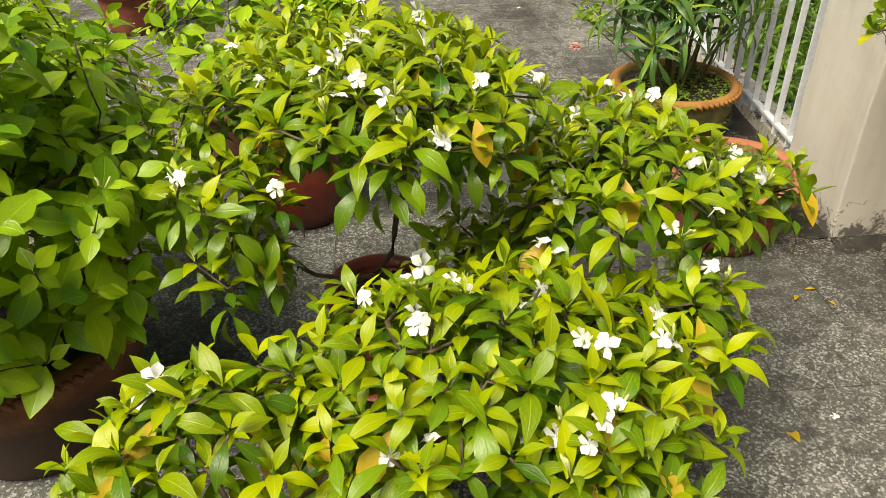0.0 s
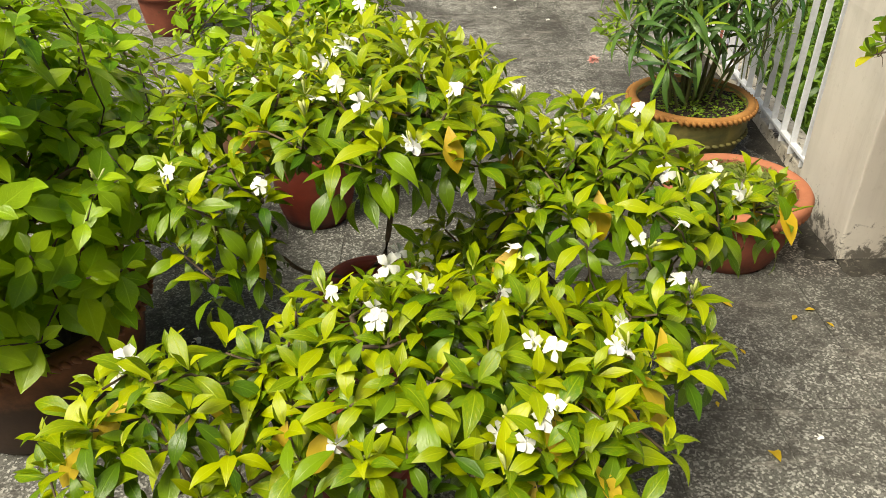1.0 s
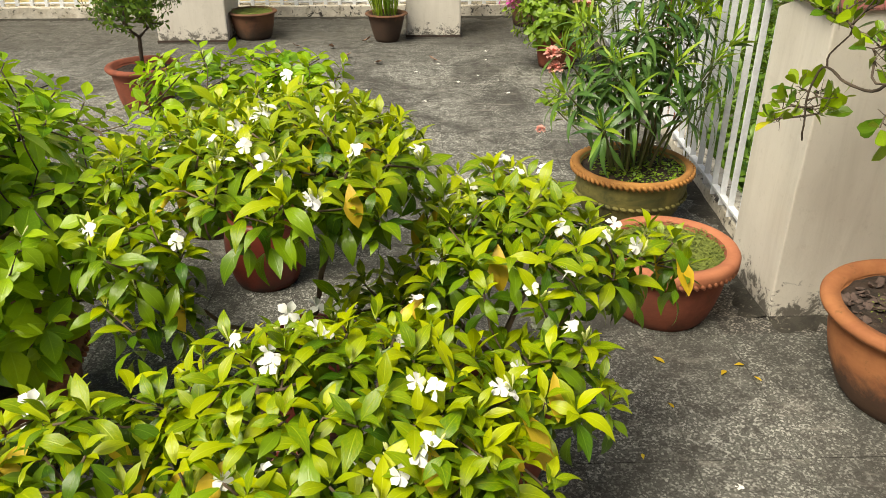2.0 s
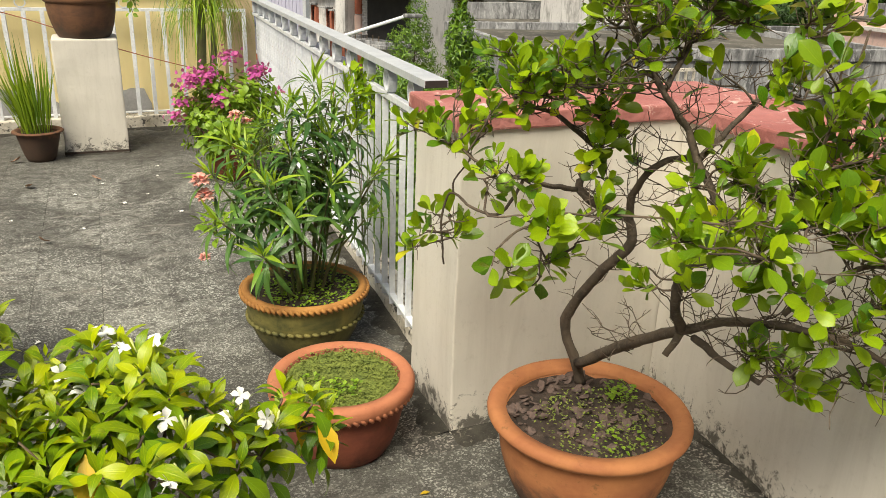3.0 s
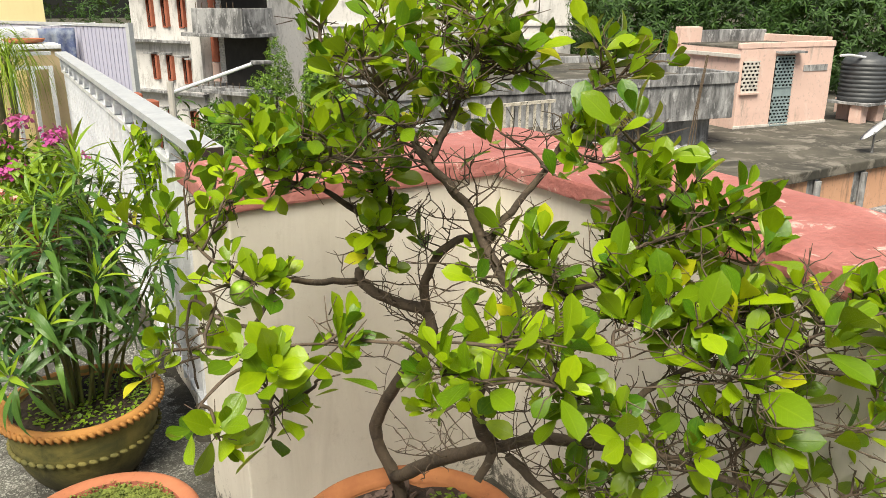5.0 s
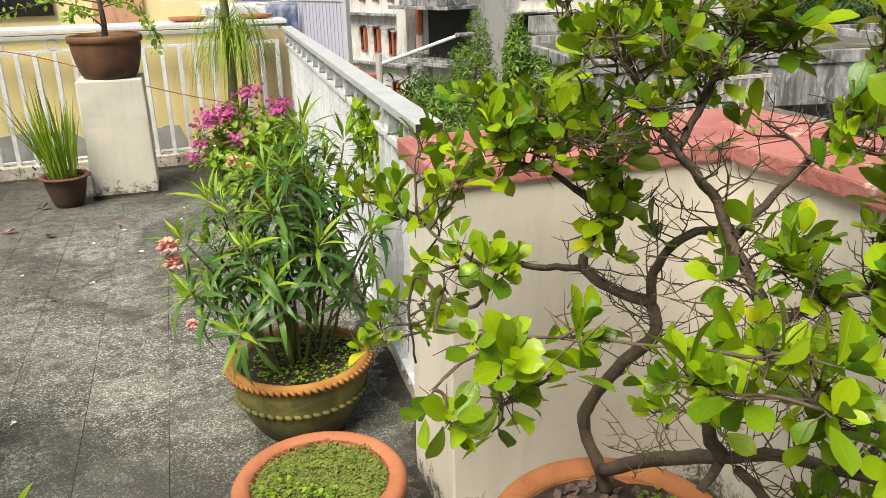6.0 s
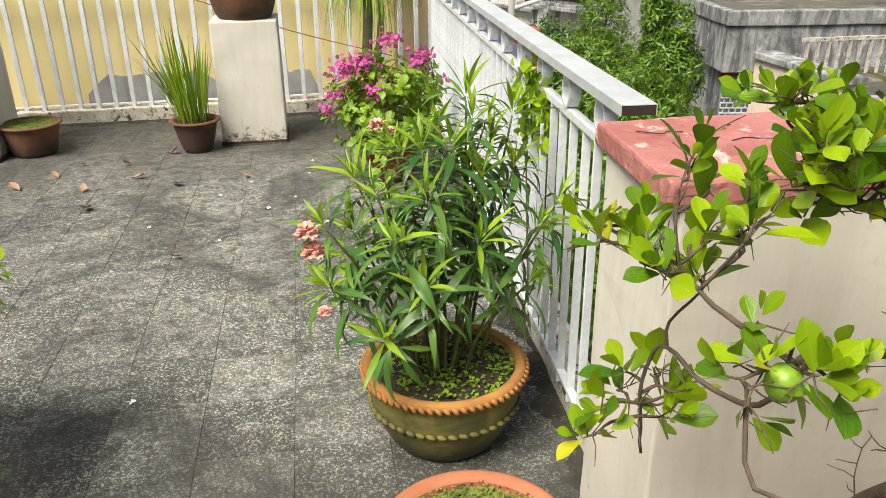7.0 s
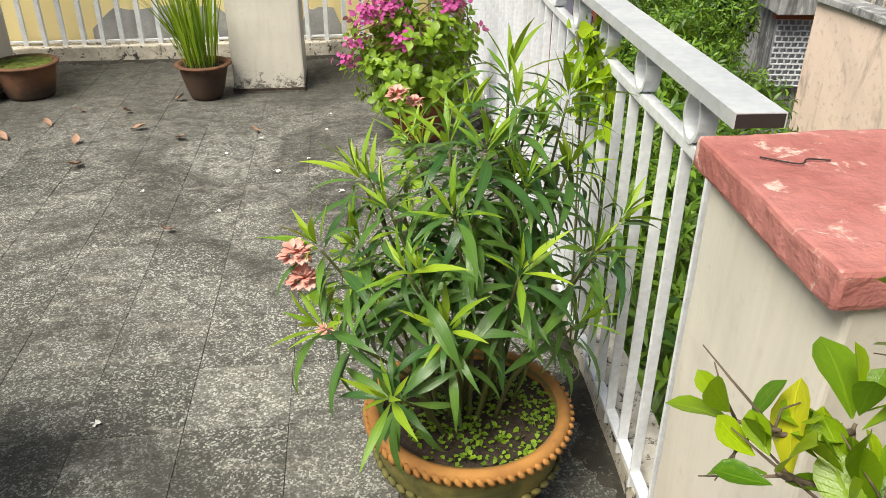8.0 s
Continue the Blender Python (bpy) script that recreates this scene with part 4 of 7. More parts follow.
    clumps_right = [ ((0.231, -0.74, 0.998), (0.08, 0.1, 0.07), 14), ((0.109, -0.95, 0.964), (0.07, 0.08, 0.05), 9), ((0.001, -0.92, 0.967), (0.035, 0.04, 0.04), 4), ((0.144, -0.85, 0.865), (0.07, 0.08, 0.06), 8), ((0.358, -0.78, 1.186), (0.09, 0.1, 0.08), 14), ((0.456, -0.66, 1.293), (0.05, 0.06, 0.07), 8), ((0.565, -0.66, 1.281), (0.04, 0.04, 0.04), 4), ((0.418, -0.85, 1.091), (0.08, 0.1, 0.07), 15), ((0.459, -0.95, 1.055), (0.07, 0.09, 0.07), 14), ((0.345, -0.9, 1.008), (0.07, 0.08, 0.05), 10), ((0.355, -1.0, 0.952), (0.1, 0.1, 0.06), 18), ((0.455, -1.08, 0.962), (0.08, 0.09, 0.06), 12), ((0.579, -1.12, 0.967), (0.06, 0.07, 0.05), 7), ((0.318, -0.9, 0.694), (0.07, 0.08, 0.05), 9), ((0.399, -1.0, 0.797), (0.09, 0.09, 0.05), 9), ((0.559, -1.08, 0.821), (0.09, 0.08, 0.06), 9), ((0.392, -0.9, 0.583), (0.05, 0.06, 0.04), 5), ((0.492, -1.0, 0.645), (0.07, 0.08, 0.04), 6), ((0.673, -1.1, 0.633), (0.07, 0.07, 0.04), 5), ((0.179, -0.95, 0.888), (0.06, 0.08, 0.05), 7), ((0.1, -0.7, 0.795), (0.03, 0.03, 0.03), 2) ]
    tips, leaves, yellow = [], [], []
    for c, r, n in clumps_left + clumps_right:
        k = 0
        while k < n * (0.95 if c[2] > 1.2 else 1.15):
            v = Vector((rng.uniform(-1, 1), rng.uniform(-1, 1), rng.uniform(-1, 1))) * 1.15
            if v.length > 1.15 or v.length < 0.3:
                continue
            p = Vector((c[0] + v.x * r[0], c[1] + v.y * r[1], c[2] + v.z * r[2]))
            if p.x > 0.70 or (p.z < 1.04 and p.y > -0.05 and p.x > -0.06):
                continue
            tips.append(p - o)
            k += 1
    nodes = [Vector(b) for b in bases]
    for tip in tips:
        bm = bmesh.new()
        near = min(nodes, key=lambda q: (q - tip).length + (0.08 if q.z > tip.z else 0))
        gap = (tip - near).length
        mid1 = near.lerp(tip, 0.35) + Vector((rng.uniform(-1, 1), rng.uniform(-1, 1), rng.uniform(-0.6, 0.8))) * gap * 0.16
        mid2 = near.lerp(tip, 0.7) + Vector((rng.uniform(-1, 1), rng.uniform(-1, 1), rng.uniform(-0.6, 0.8))) * gap * 0.14
        c = curve_points([near, mid1, mid2, tip], 3)
        add_tube(bm, c, [0.0028 - 0.0018 * i / len(c) for i in range(len(c))], 6)
        nodes.append(mid2)
        nodes.append(mid1)
        for _ in range(2 if tip.x + o.x < 0.0 else 3):
            q = c[rng.randrange(0, len(c))]
            d = Vector((rng.uniform(-1, 1), rng.uniform(-1, 1), rng.uniform(-0.5, 1))).normalized()
            e = q + d * rng.uniform(0.015, 0.07)
            add_tube(bm, [q, q.lerp(e, 0.5) + noise.noise_vector(q * 50) * 0.010, e], [0.0012, 0.0009, 0.0005], 5)
            if rng.random() < 0.4:
                k = q.lerp(e, 0.6)
                add_tube(bm, [k, k + Vector((rng.uniform(-1, 1), rng.uniform(-1, 1), rng.uniform(-0.4, 1))) * 0.028], [0.0010, 0.0006], 5)
        part("twig", bm, M_LIME_TWIG, ob, smooth=True)
        axis = (tip - mid2).normalized() + Vector((0, 0, 0.8))
        size = (1.06 if tip.x + o.x > 0.22 else 0.90) * (0.90 if (tip.z + o.z < 0.86 and tip.x + o.x > 0.2) or tip.z + o.z > 1.12 else 1.0)
        poses = whorl(rng, tip, axis, rng.choice((3, 4, 4, 5, 6)), (10, 62), (0.70 * size, 1.22 * size))
        for m in poses:
            (yellow if rng.random() < 0.012 else leaves).append(m)
        if rng.random() < 0.4:
            leaves += whorl(rng, c[-3], axis, 2, (55, 100), (0.6 * size, 1.0 * size))
    def kinked(q, d, steps, stride):
        """A bare twig that changes direction at every node."""
        out = [Vector(q)]
        for _ in range(steps):
            d = (d + Vector((rng.uniform(-1, 1), rng.uniform(-1, 1), rng.uniform(-0.6, 0.8))) * 0.55).normalized()
            out.append(out[-1] + d * stride * rng.uniform(0.6, 1.3))
        return out

    joints = [b for b in bases if b.z + o.z > 0.48 and b.x + o.x > 0.06] + [n for n in nodes if n.x + o.x > 0.25 and n.z + o.z < 1.0]
    for _ in range(290):
        q = joints[rng.randrange(len(joints))]
        way = Vector((rng.uniform(-1, 1), rng.uniform(-1, 1), rng.uniform(-0.3, 0.7))).normalized()
        c = kinked(q, way, 6, 0.026)
        bm = bmesh.new()
        add_tube(bm, c, [0.0017 - 0.0011 * i / len(c) for i in range(len(c))], 5)
        for k in (2, 3, 4, 5):
            s = kinked(c[k], Vector((rng.uniform(-1, 1), rng.uniform(-1, 1), rng.uniform(-0.3, 0.8))).normalized(), 3, 0.014)
            add_tube(bm, s, [0.0011, 0.0009, 0.0007, 0.0005], 5)
        part("twig", bm, M_LIME_TWIG, ob, smooth=True)
    rng.shuffle(leaves)
    put_leaves(ob, LIME, leaves, 300, "leaf", "foliage")
    put_leaves(ob, LIME_YELLOW, yellow, 60, "yellow_leaf")
    bm = bmesh.new()
    bmesh.ops.create_uvsphere(bm, u_segments=20, v_segments=14, radius=0.0195)
    for v in bm.verts:
        v.co.z *= 1.08
    fruit = part("lime_fruit", bm, M_FRUIT, ob, "round green lime fruit", smooth=True)
    fruit.location = Vector((-0.130, -0.518, 0.965)) - o
    bm = bmesh.new()
    add_tube(bm, [fruit.location + Vector((0, 0, 0.022)), fruit.location + Vector((0.02, 0.02, 0.05)), Vector((-0.054, -0.46, 0.955)) - o], [0.0018, 0.002, 0.0035], 6)
    part("fruit_stalk", bm, M_BARK, ob)
    return ob


M_LIME_TWIG = surface("lime_twig", (0.135, 0.100, 0.070), (0.075, 0.052, 0.038), coarse=20, fine=90, rough=0.85, bump=0.4)
M_LEAF_PALE = leaf_material("pale_lime_leaf", (0.55, 0.58, 0.02), (0.62, 0.55, 0.03), (0.42, 0.52, 0.02), 0.4, 0.2, 0.35)
LIME_YELLOW = Kind("yellow_leaf", M_LEAF_PALE, [blade(0.070, 0.036, (0.55, 2.2), 0.3, 0.2), blade(0.060, 0.034, (0.55, 2.3), 0.6, 0.3)])
M_FRUIT = surface("lime_skin", (0.25, 0.40, 0.035), (0.18, 0.33, 0.03), coarse=20, fine=160, rough=0.4, bump=0.15)
lime_tree()


# ---- crepe jasmine shrubs ----
CREPE = Kind("crepe_leaf", M_LEAF_CREPE, [blade(0.078, 0.029, (0.46, 1.40), 0.5, 0.24, 0.012, 8), blade(0.070, 0.027, (0.45, 1.35), 0.8, 0.20, 0.014, 8), blade(0.084, 0.031, (0.47, 1.40), 1.1, 0.22, 0.014, 8), blade(0.056, 0.021, (0.46, 1.35), 0.2, 0.34, 0.010, 8), blade(0.074, 0.028, (0.48, 1.45), 1.4, 0.14, 0.016, 8)])
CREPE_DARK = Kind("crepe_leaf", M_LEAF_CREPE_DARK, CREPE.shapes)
CREPE_OLD = Kind("yellow_leaf", M_LEAF_YELLOW, [blade(0.095, 0.038, (0.5, 1.8), 0.7, 0.15, 0.008), blade(0.085, 0.034, (0.5, 1.8), 0.3, 0.3)])


def flower_mesh():
    """A white pinwheel flower with five broad ruffled petals and a thin tube."""
    bm = bmesh.new()
    for i in range(5):
        v, f, _ = blade(0.021, 0.017, (0.62, 2.2), 0.35, 0.12, 0.05, 4)
        m = Matrix.Rotation(i * 2 * math.pi / 5, 4, "Z") @ Matrix.Rotation(0.35, 4, "Y") @ Matrix.Rotation(0.15, 4, "X")
        vs = [bm.verts.new(m @ Vector(p)) for p in v]
        for q in f:
            bm.faces.new([vs[k] for k in q])
    add_tube(bm, [(0, 0, 0.001), (0, 0, -0.012), (0.002, 0, -0.024)], [0.002, 0.0014, 0.0012], 6)
    return mesh_of("flower", bm, M_PETAL, True)


def closed_flower_mesh():
    bm = bmesh.new()
    for i in range(4):
        v, f, _ = blade(0.024, 0.019, (0.6, 2.2), 0.9, 0.3, 0.06, 4)
        m = Matrix.Rotation(i * 1.7, 4, "Z") @ Matrix.Rotation(0.4, 4, "Y") @ Matrix.Rotation(0.6, 4, "X")
        vs = [bm.verts.new(m @ Vector(p)) for p in v]
        for q in f:
            bm.faces.new([vs[k] for k in q])
    return mesh_of("flower", bm, M_PETAL, True)


FLOWERS = [flower_mesh(), closed_flower_mesh()]


def bud_mesh():
    bm = bmesh.new()
    add_tube(bm, [(0, 0, 0), (0.001, 0, 0.010), (0.002, 0, 0.018), (0.002, 0.001, 0.024), (0.002, 0.001, 0.029)], [0.0012, 0.0013, 0.0024, 0.0026, 0.0008], 6)
    return mesh_of("bud", bm, M_BUD, True)


BUD = bud_mesh()


def crepe_shrub(label, pot_at, top_of_soil, lobes, spacing, flowers, yellows, seed):
    """lobes: centre x, y, half-widths, top height, drop at the edge, turn."""
    rng = random.Random(seed)
    ob = thing("crepe_jasmine", label, "shrub", (pot_at[0], pot_at[1], top_of_soil), "potted crepe jasmine shrubs")
    o = Vector(ob.location)
    tips = []
    for cx, cy, rx, ry, top, drop, turn in lobes:
        c, s = math.cos(radians(turn)), math.sin(radians(turn))
        n = int(math.pi * rx * ry / (spacing * spacing * 0.8))
        tries = 0
        mine = []
        while len(mine) < n and tries < 9000:
            tries += 1
            r, a = math.sqrt(rng.random()), rng.uniform(0, 6.283)
            if r > 0.86 + 0.14 * noise.noise((3 * math.cos(a), 3 * math.sin(a), seed)):
                continue
            u, w = rx * r * math.cos(a), ry * r * math.sin(a)
            z = top - drop * r * r + rng.uniform(-0.035, 0.03)
            p = Vector((cx + u * c - w * s, cy + u * s + w * c, z))
            if all((p - q[0]).length > spacing * 0.78 for q in mine):
                mine.append((p, r))
        tips += [(p, r, Vector((cx, cy, top - 0.3))) for p, r in mine]
    leaves, under, old, net_tips = [], [], [], []
    blooms = 0
    order = tips[:]
    rng.shuffle(order)
    for p, r, centre in order:
        axis = (p - centre).normalized() * 0.55 + Vector((rng.uniform(-0.3, 0.3), rng.uniform(-0.3, 0.3), 0.9))
        axis.normalize()
        net_tips.append(p - o)
        got = whorl(rng, p - o, axis, rng.choice((8, 9, 10)), (14, 100), (0.58, 1.12))
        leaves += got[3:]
        # Lower leaves get the dark kind, which carries the inner shade in its colour.
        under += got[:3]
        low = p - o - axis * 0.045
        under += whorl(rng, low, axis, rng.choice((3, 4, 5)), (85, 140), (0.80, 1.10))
        if rng.random() < yellows:
            d = Vector((p.x - centre.x + rng.uniform(-0.15, 0.15), p.y - centre.y - 0.12 + rng.uniform(-0.15, 0.1), -0.10)).normalized()
            old.append(heading(p - o + d * 0.02 - axis * 0.004, d + Vector((0, 0, -0.35)), (0, -0.3, 1), rng.uniform(0.85, 1.2), rng.uniform(-0.4, 0.4)))
        if rng.random() < flowers:
            for _ in range(rng.choice((1, 1, 2))):
                f = new("flower", FLOWERS[0] if rng.random() < 0.6 else FLOWERS[1])
                f.parent = ob
                face = Vector((rng.uniform(-0.6, 0.6), rng.uniform(-0.9, 0.3), rng.uniform(0.3, 0.9)))
                f.matrix_local = heading(p - o + axis * rng.uniform(0.02, 0.045) + Vector((rng.uniform(-1, 1), rng.uniform(-1, 1), 0)) * 0.03, face.cross((0.3, 1, 0.2)), face, rng.uniform(0.78, 1.02))
            for _ in range(3):
                b = new("bud", BUD)
                b.parent = ob
                b.matrix_local = Matrix.Translation(p - o + axis * 0.015) @ Euler((rng.uniform(-0.7, 0.7), rng.uniform(-0.7, 0.7), 0)).to_matrix().to_4x4()
    stem = Vector((0, 0, 0.0))
    part("stem", branch_net(rng, [stem + Vector((0.03 * math.cos(k * 2.1), 0.03 * math.sin(k * 2.1), 0.04 * k)) for k in range(4)], net_tips, 0.0020, 0.0072, 0.02), M_TWIG, ob, smooth=True)
    put_leaves(ob, CREPE, leaves, 220, "leaf", "foliage")
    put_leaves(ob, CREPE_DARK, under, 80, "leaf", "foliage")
    put_leaves(ob, CREPE_OLD, old, 60, "yellow_leaf")
    return ob


crepe_shrub("leafy crepe jasmine shrub with white pinwheel flowers and yellowing leaves", (-1.40, -0.92), 0.205,
            [(-1.22, -1.08, 0.32, 0.27, 0.635, 0.12, 0), (-1.60, -1.15, 0.23, 0.15, 0.60, 0.17, 8), (-1.05, -1.18, 0.16, 0.17, 0.57, 0.10, 0)], 0.061, 0.14, 0.13, 31)
crepe_shrub("spreading crepe jasmine shrub with white flowers and yellow leaves", (-0.93, -0.66), 0.205,
            [(-0.90, -0.74, 0.22, 0.21, 0.73, 0.12, 0), (-0.93, -0.53, 0.18, 0.12, 0.71, 0.10, 0), (-0.63, -0.67, 0.11, 0.10, 0.62, 0.08, 0), (-0.87, -0.93, 0.14, 0.13, 0.56, 0.12, 0), (-1.14, -0.70, 0.16, 0.15, 0.52, 0.08, 0)], 0.061, 0.14, 0.13, 32)
crepe_shrub("tall crepe jasmine shrub on bare stems with white flowers", (-1.37, -0.44), 0.215,
            [(-1.30, -0.68, 0.25, 0.27, 0.86, 0.08, 0), (-1.38, -0.41, 0.27, 0.21, 0.83, 0.10, 0), (-1.58, -0.58, 0.14, 0.20, 0.81, 0.08, 0), (-1.19, -0.46, 0.12, 0.17, 0.81, 0.10, 0), (-1.61, -0.78, 0.12, 0.09, 0.72, 0.08, 0), (-1.61, -0.78, 0.10, 0.07, 0.60, 0.06, 0)], 0.063, 0.15, 0.11, 33)
crepe_shrub("dark leafy crepe jasmine shrub crowding out of a red pot", (-1.615, 0.32), 0.205,
            [(-1.58, 0.36, 0.26, 0.24, 0.62, 0.16, 0), (-1.30, 0.06, 0.13, 0.14, 0.68, 0.12, 0)], 0.075, 0.06, 0.05, 34)


# ---- sambac jasmine shrubs ----
SAMBAC = Kind("sambac_leaf", M_LEAF_SAMBAC, [blade(0.080, 0.048, (0.40, 1.5), 0.3, 0.22, 0.012), blade(0.066, 0.040, (0.40, 1.5), 0.55, 0.28, 0.014), blade(0.088, 0.052, (0.40, 1.5), 0.2, 0.18, 0.014), blade(0.050, 0.031, (0.42, 1.5), 0.4, 0.3, 0.01)])


def sambac_shrub(label, pot_at, base, lobes, count, seed, buds=0.1):
    rng = random.Random(seed)
    ob = thing("jasmine_shrub", label, "shrub", (pot_at[0], pot_at[1], base), "potted jasmine shrubs")
    o = Vector(ob.location)
    tips, leaves = [], []
    for (cx, cy, cz), (rx, ry, rz), share in lobes:
        k = 0
        while k < count * share:
            v = Vector((rng.uniform(-1, 1), rng.uniform(-1, 1), rng.uniform(-1, 1)))
            if v.length > 1 or v.length < 0.45:
                continue
            p = Vector((cx + v.x * rx, cy + v.y * ry, cz + v.z * rz)) - o
            tips.append(p)
            axis = Vector((v.x * 0.7, v.y * 0.7, 0.8 + 0.4 * v.z)).normalized()
            leaves += whorl(rng, p, axis, 4, (40, 95), (0.75, 1.15))
            leaves += whorl(rng, p - axis * 0.035, axis, 3, (75, 115), (0.9, 1.2))
            if rng.random() < buds:
                for _ in range(4):
                    b = new("bud", BUD)
                    b.parent = ob
                    b.matrix_local = Matrix.Translation(p + axis * 0.012) @ Euler((rng.uniform(-0.9, 0.9), rng.uniform(-0.9, 0.9), 0)).to_matrix().to_4x4() @ Matrix.Scale(0.8, 4)
            k += 1
    part("stem", branch_net(rng, [(0, 0, 0), (0.01, 0, 0.08), (0, 0.01, 0.16)], tips, 0.0018, 0.009, 0.01), M_TWIG, ob, smooth=True)
    leaves.sort(key=lambda m: -m.translation.z)
    put_leaves(ob, SAMBAC, leaves, 300, "leaf", "foliage")
    return ob


sambac_shrub("dense dark green jasmine shrub with small pale buds", (-2.15, -0.55), 0.26,
             [((-2.07, -0.62, 0.66), (0.36, 0.42, 0.35), 0.72), ((-2.15, -0.05, 0.58), (0.33, 0.36, 0.26), 0.28)], 480, 41)
sambac_shrub("leggy jasmine shrub with upright shoots and pale buds", (-1.88, 0.74), 0.22, [((-1.78, 0.74, 0.55), (0.36, 0.30, 0.16), 0.75), ((-1.48, 0.70, 0.60), (0.20, 0.18, 0.08), 0.16)], 116, 42)


# ---- lance-leaved shrub in the mossy pot ----
LANCE = Kind("lance_leaf", M_LEAF_LANCE, [blade(0.150, 0.0200, (0.42, 1.4), 0.8, 0.2, 0.0, 7), blade(0.175, 0.0225, (0.42, 1.4), 1.1, 0.15, 0.003, 7), blade(0.130, 0.0185, (0.42, 1.4), 0.5, 0.25, 0.0, 7), blade(0.165, 0.0210, (0.42, 1.4), 1.4, 0.12, 0.003, 7)])
LANCE_YOUNG = Kind("lance_leaf", M_LEAF_LANCE_YOUNG, [blade(0.120, 0.0155, (0.42, 1.4), 0.25, 0.3, 0.0, 7), blade(0.145, 0.0175, (0.42, 1.4), 0.5, 0.25, 0.0, 7), blade(0.095, 0.0145, (0.42, 1.4), 0.1, 0.35, 0.0, 7)])


def flower_head(count, length, width, material, seed, dome=1.2):
    """A head of many small petals."""
    rng = random.Random(seed)
    bm = bmesh.new()
    for _ in range(count):
        v, f, _u = blade(length, width, (0.6, 2.0), 0.5, 0.2, 0.03, 3)
        d = Vector((rng.uniform(-1, 1), rng.uniform(-1, 1), rng.uniform(-0.3, dome)))
        m = heading(d.normalized() * length * rng.uniform(0.2, 0.8), d + Vector((rng.uniform(-1, 1), rng.uniform(-1, 1), rng.uniform(-1, 1))) * 0.7, (0, 0, 1))
        vs = [bm.verts.new(m @ Vector(p)) for p in v]
        for q in f:
            bm.faces.new([vs[k] for k in q])
    return mesh_of("flower_head", bm, material, True)


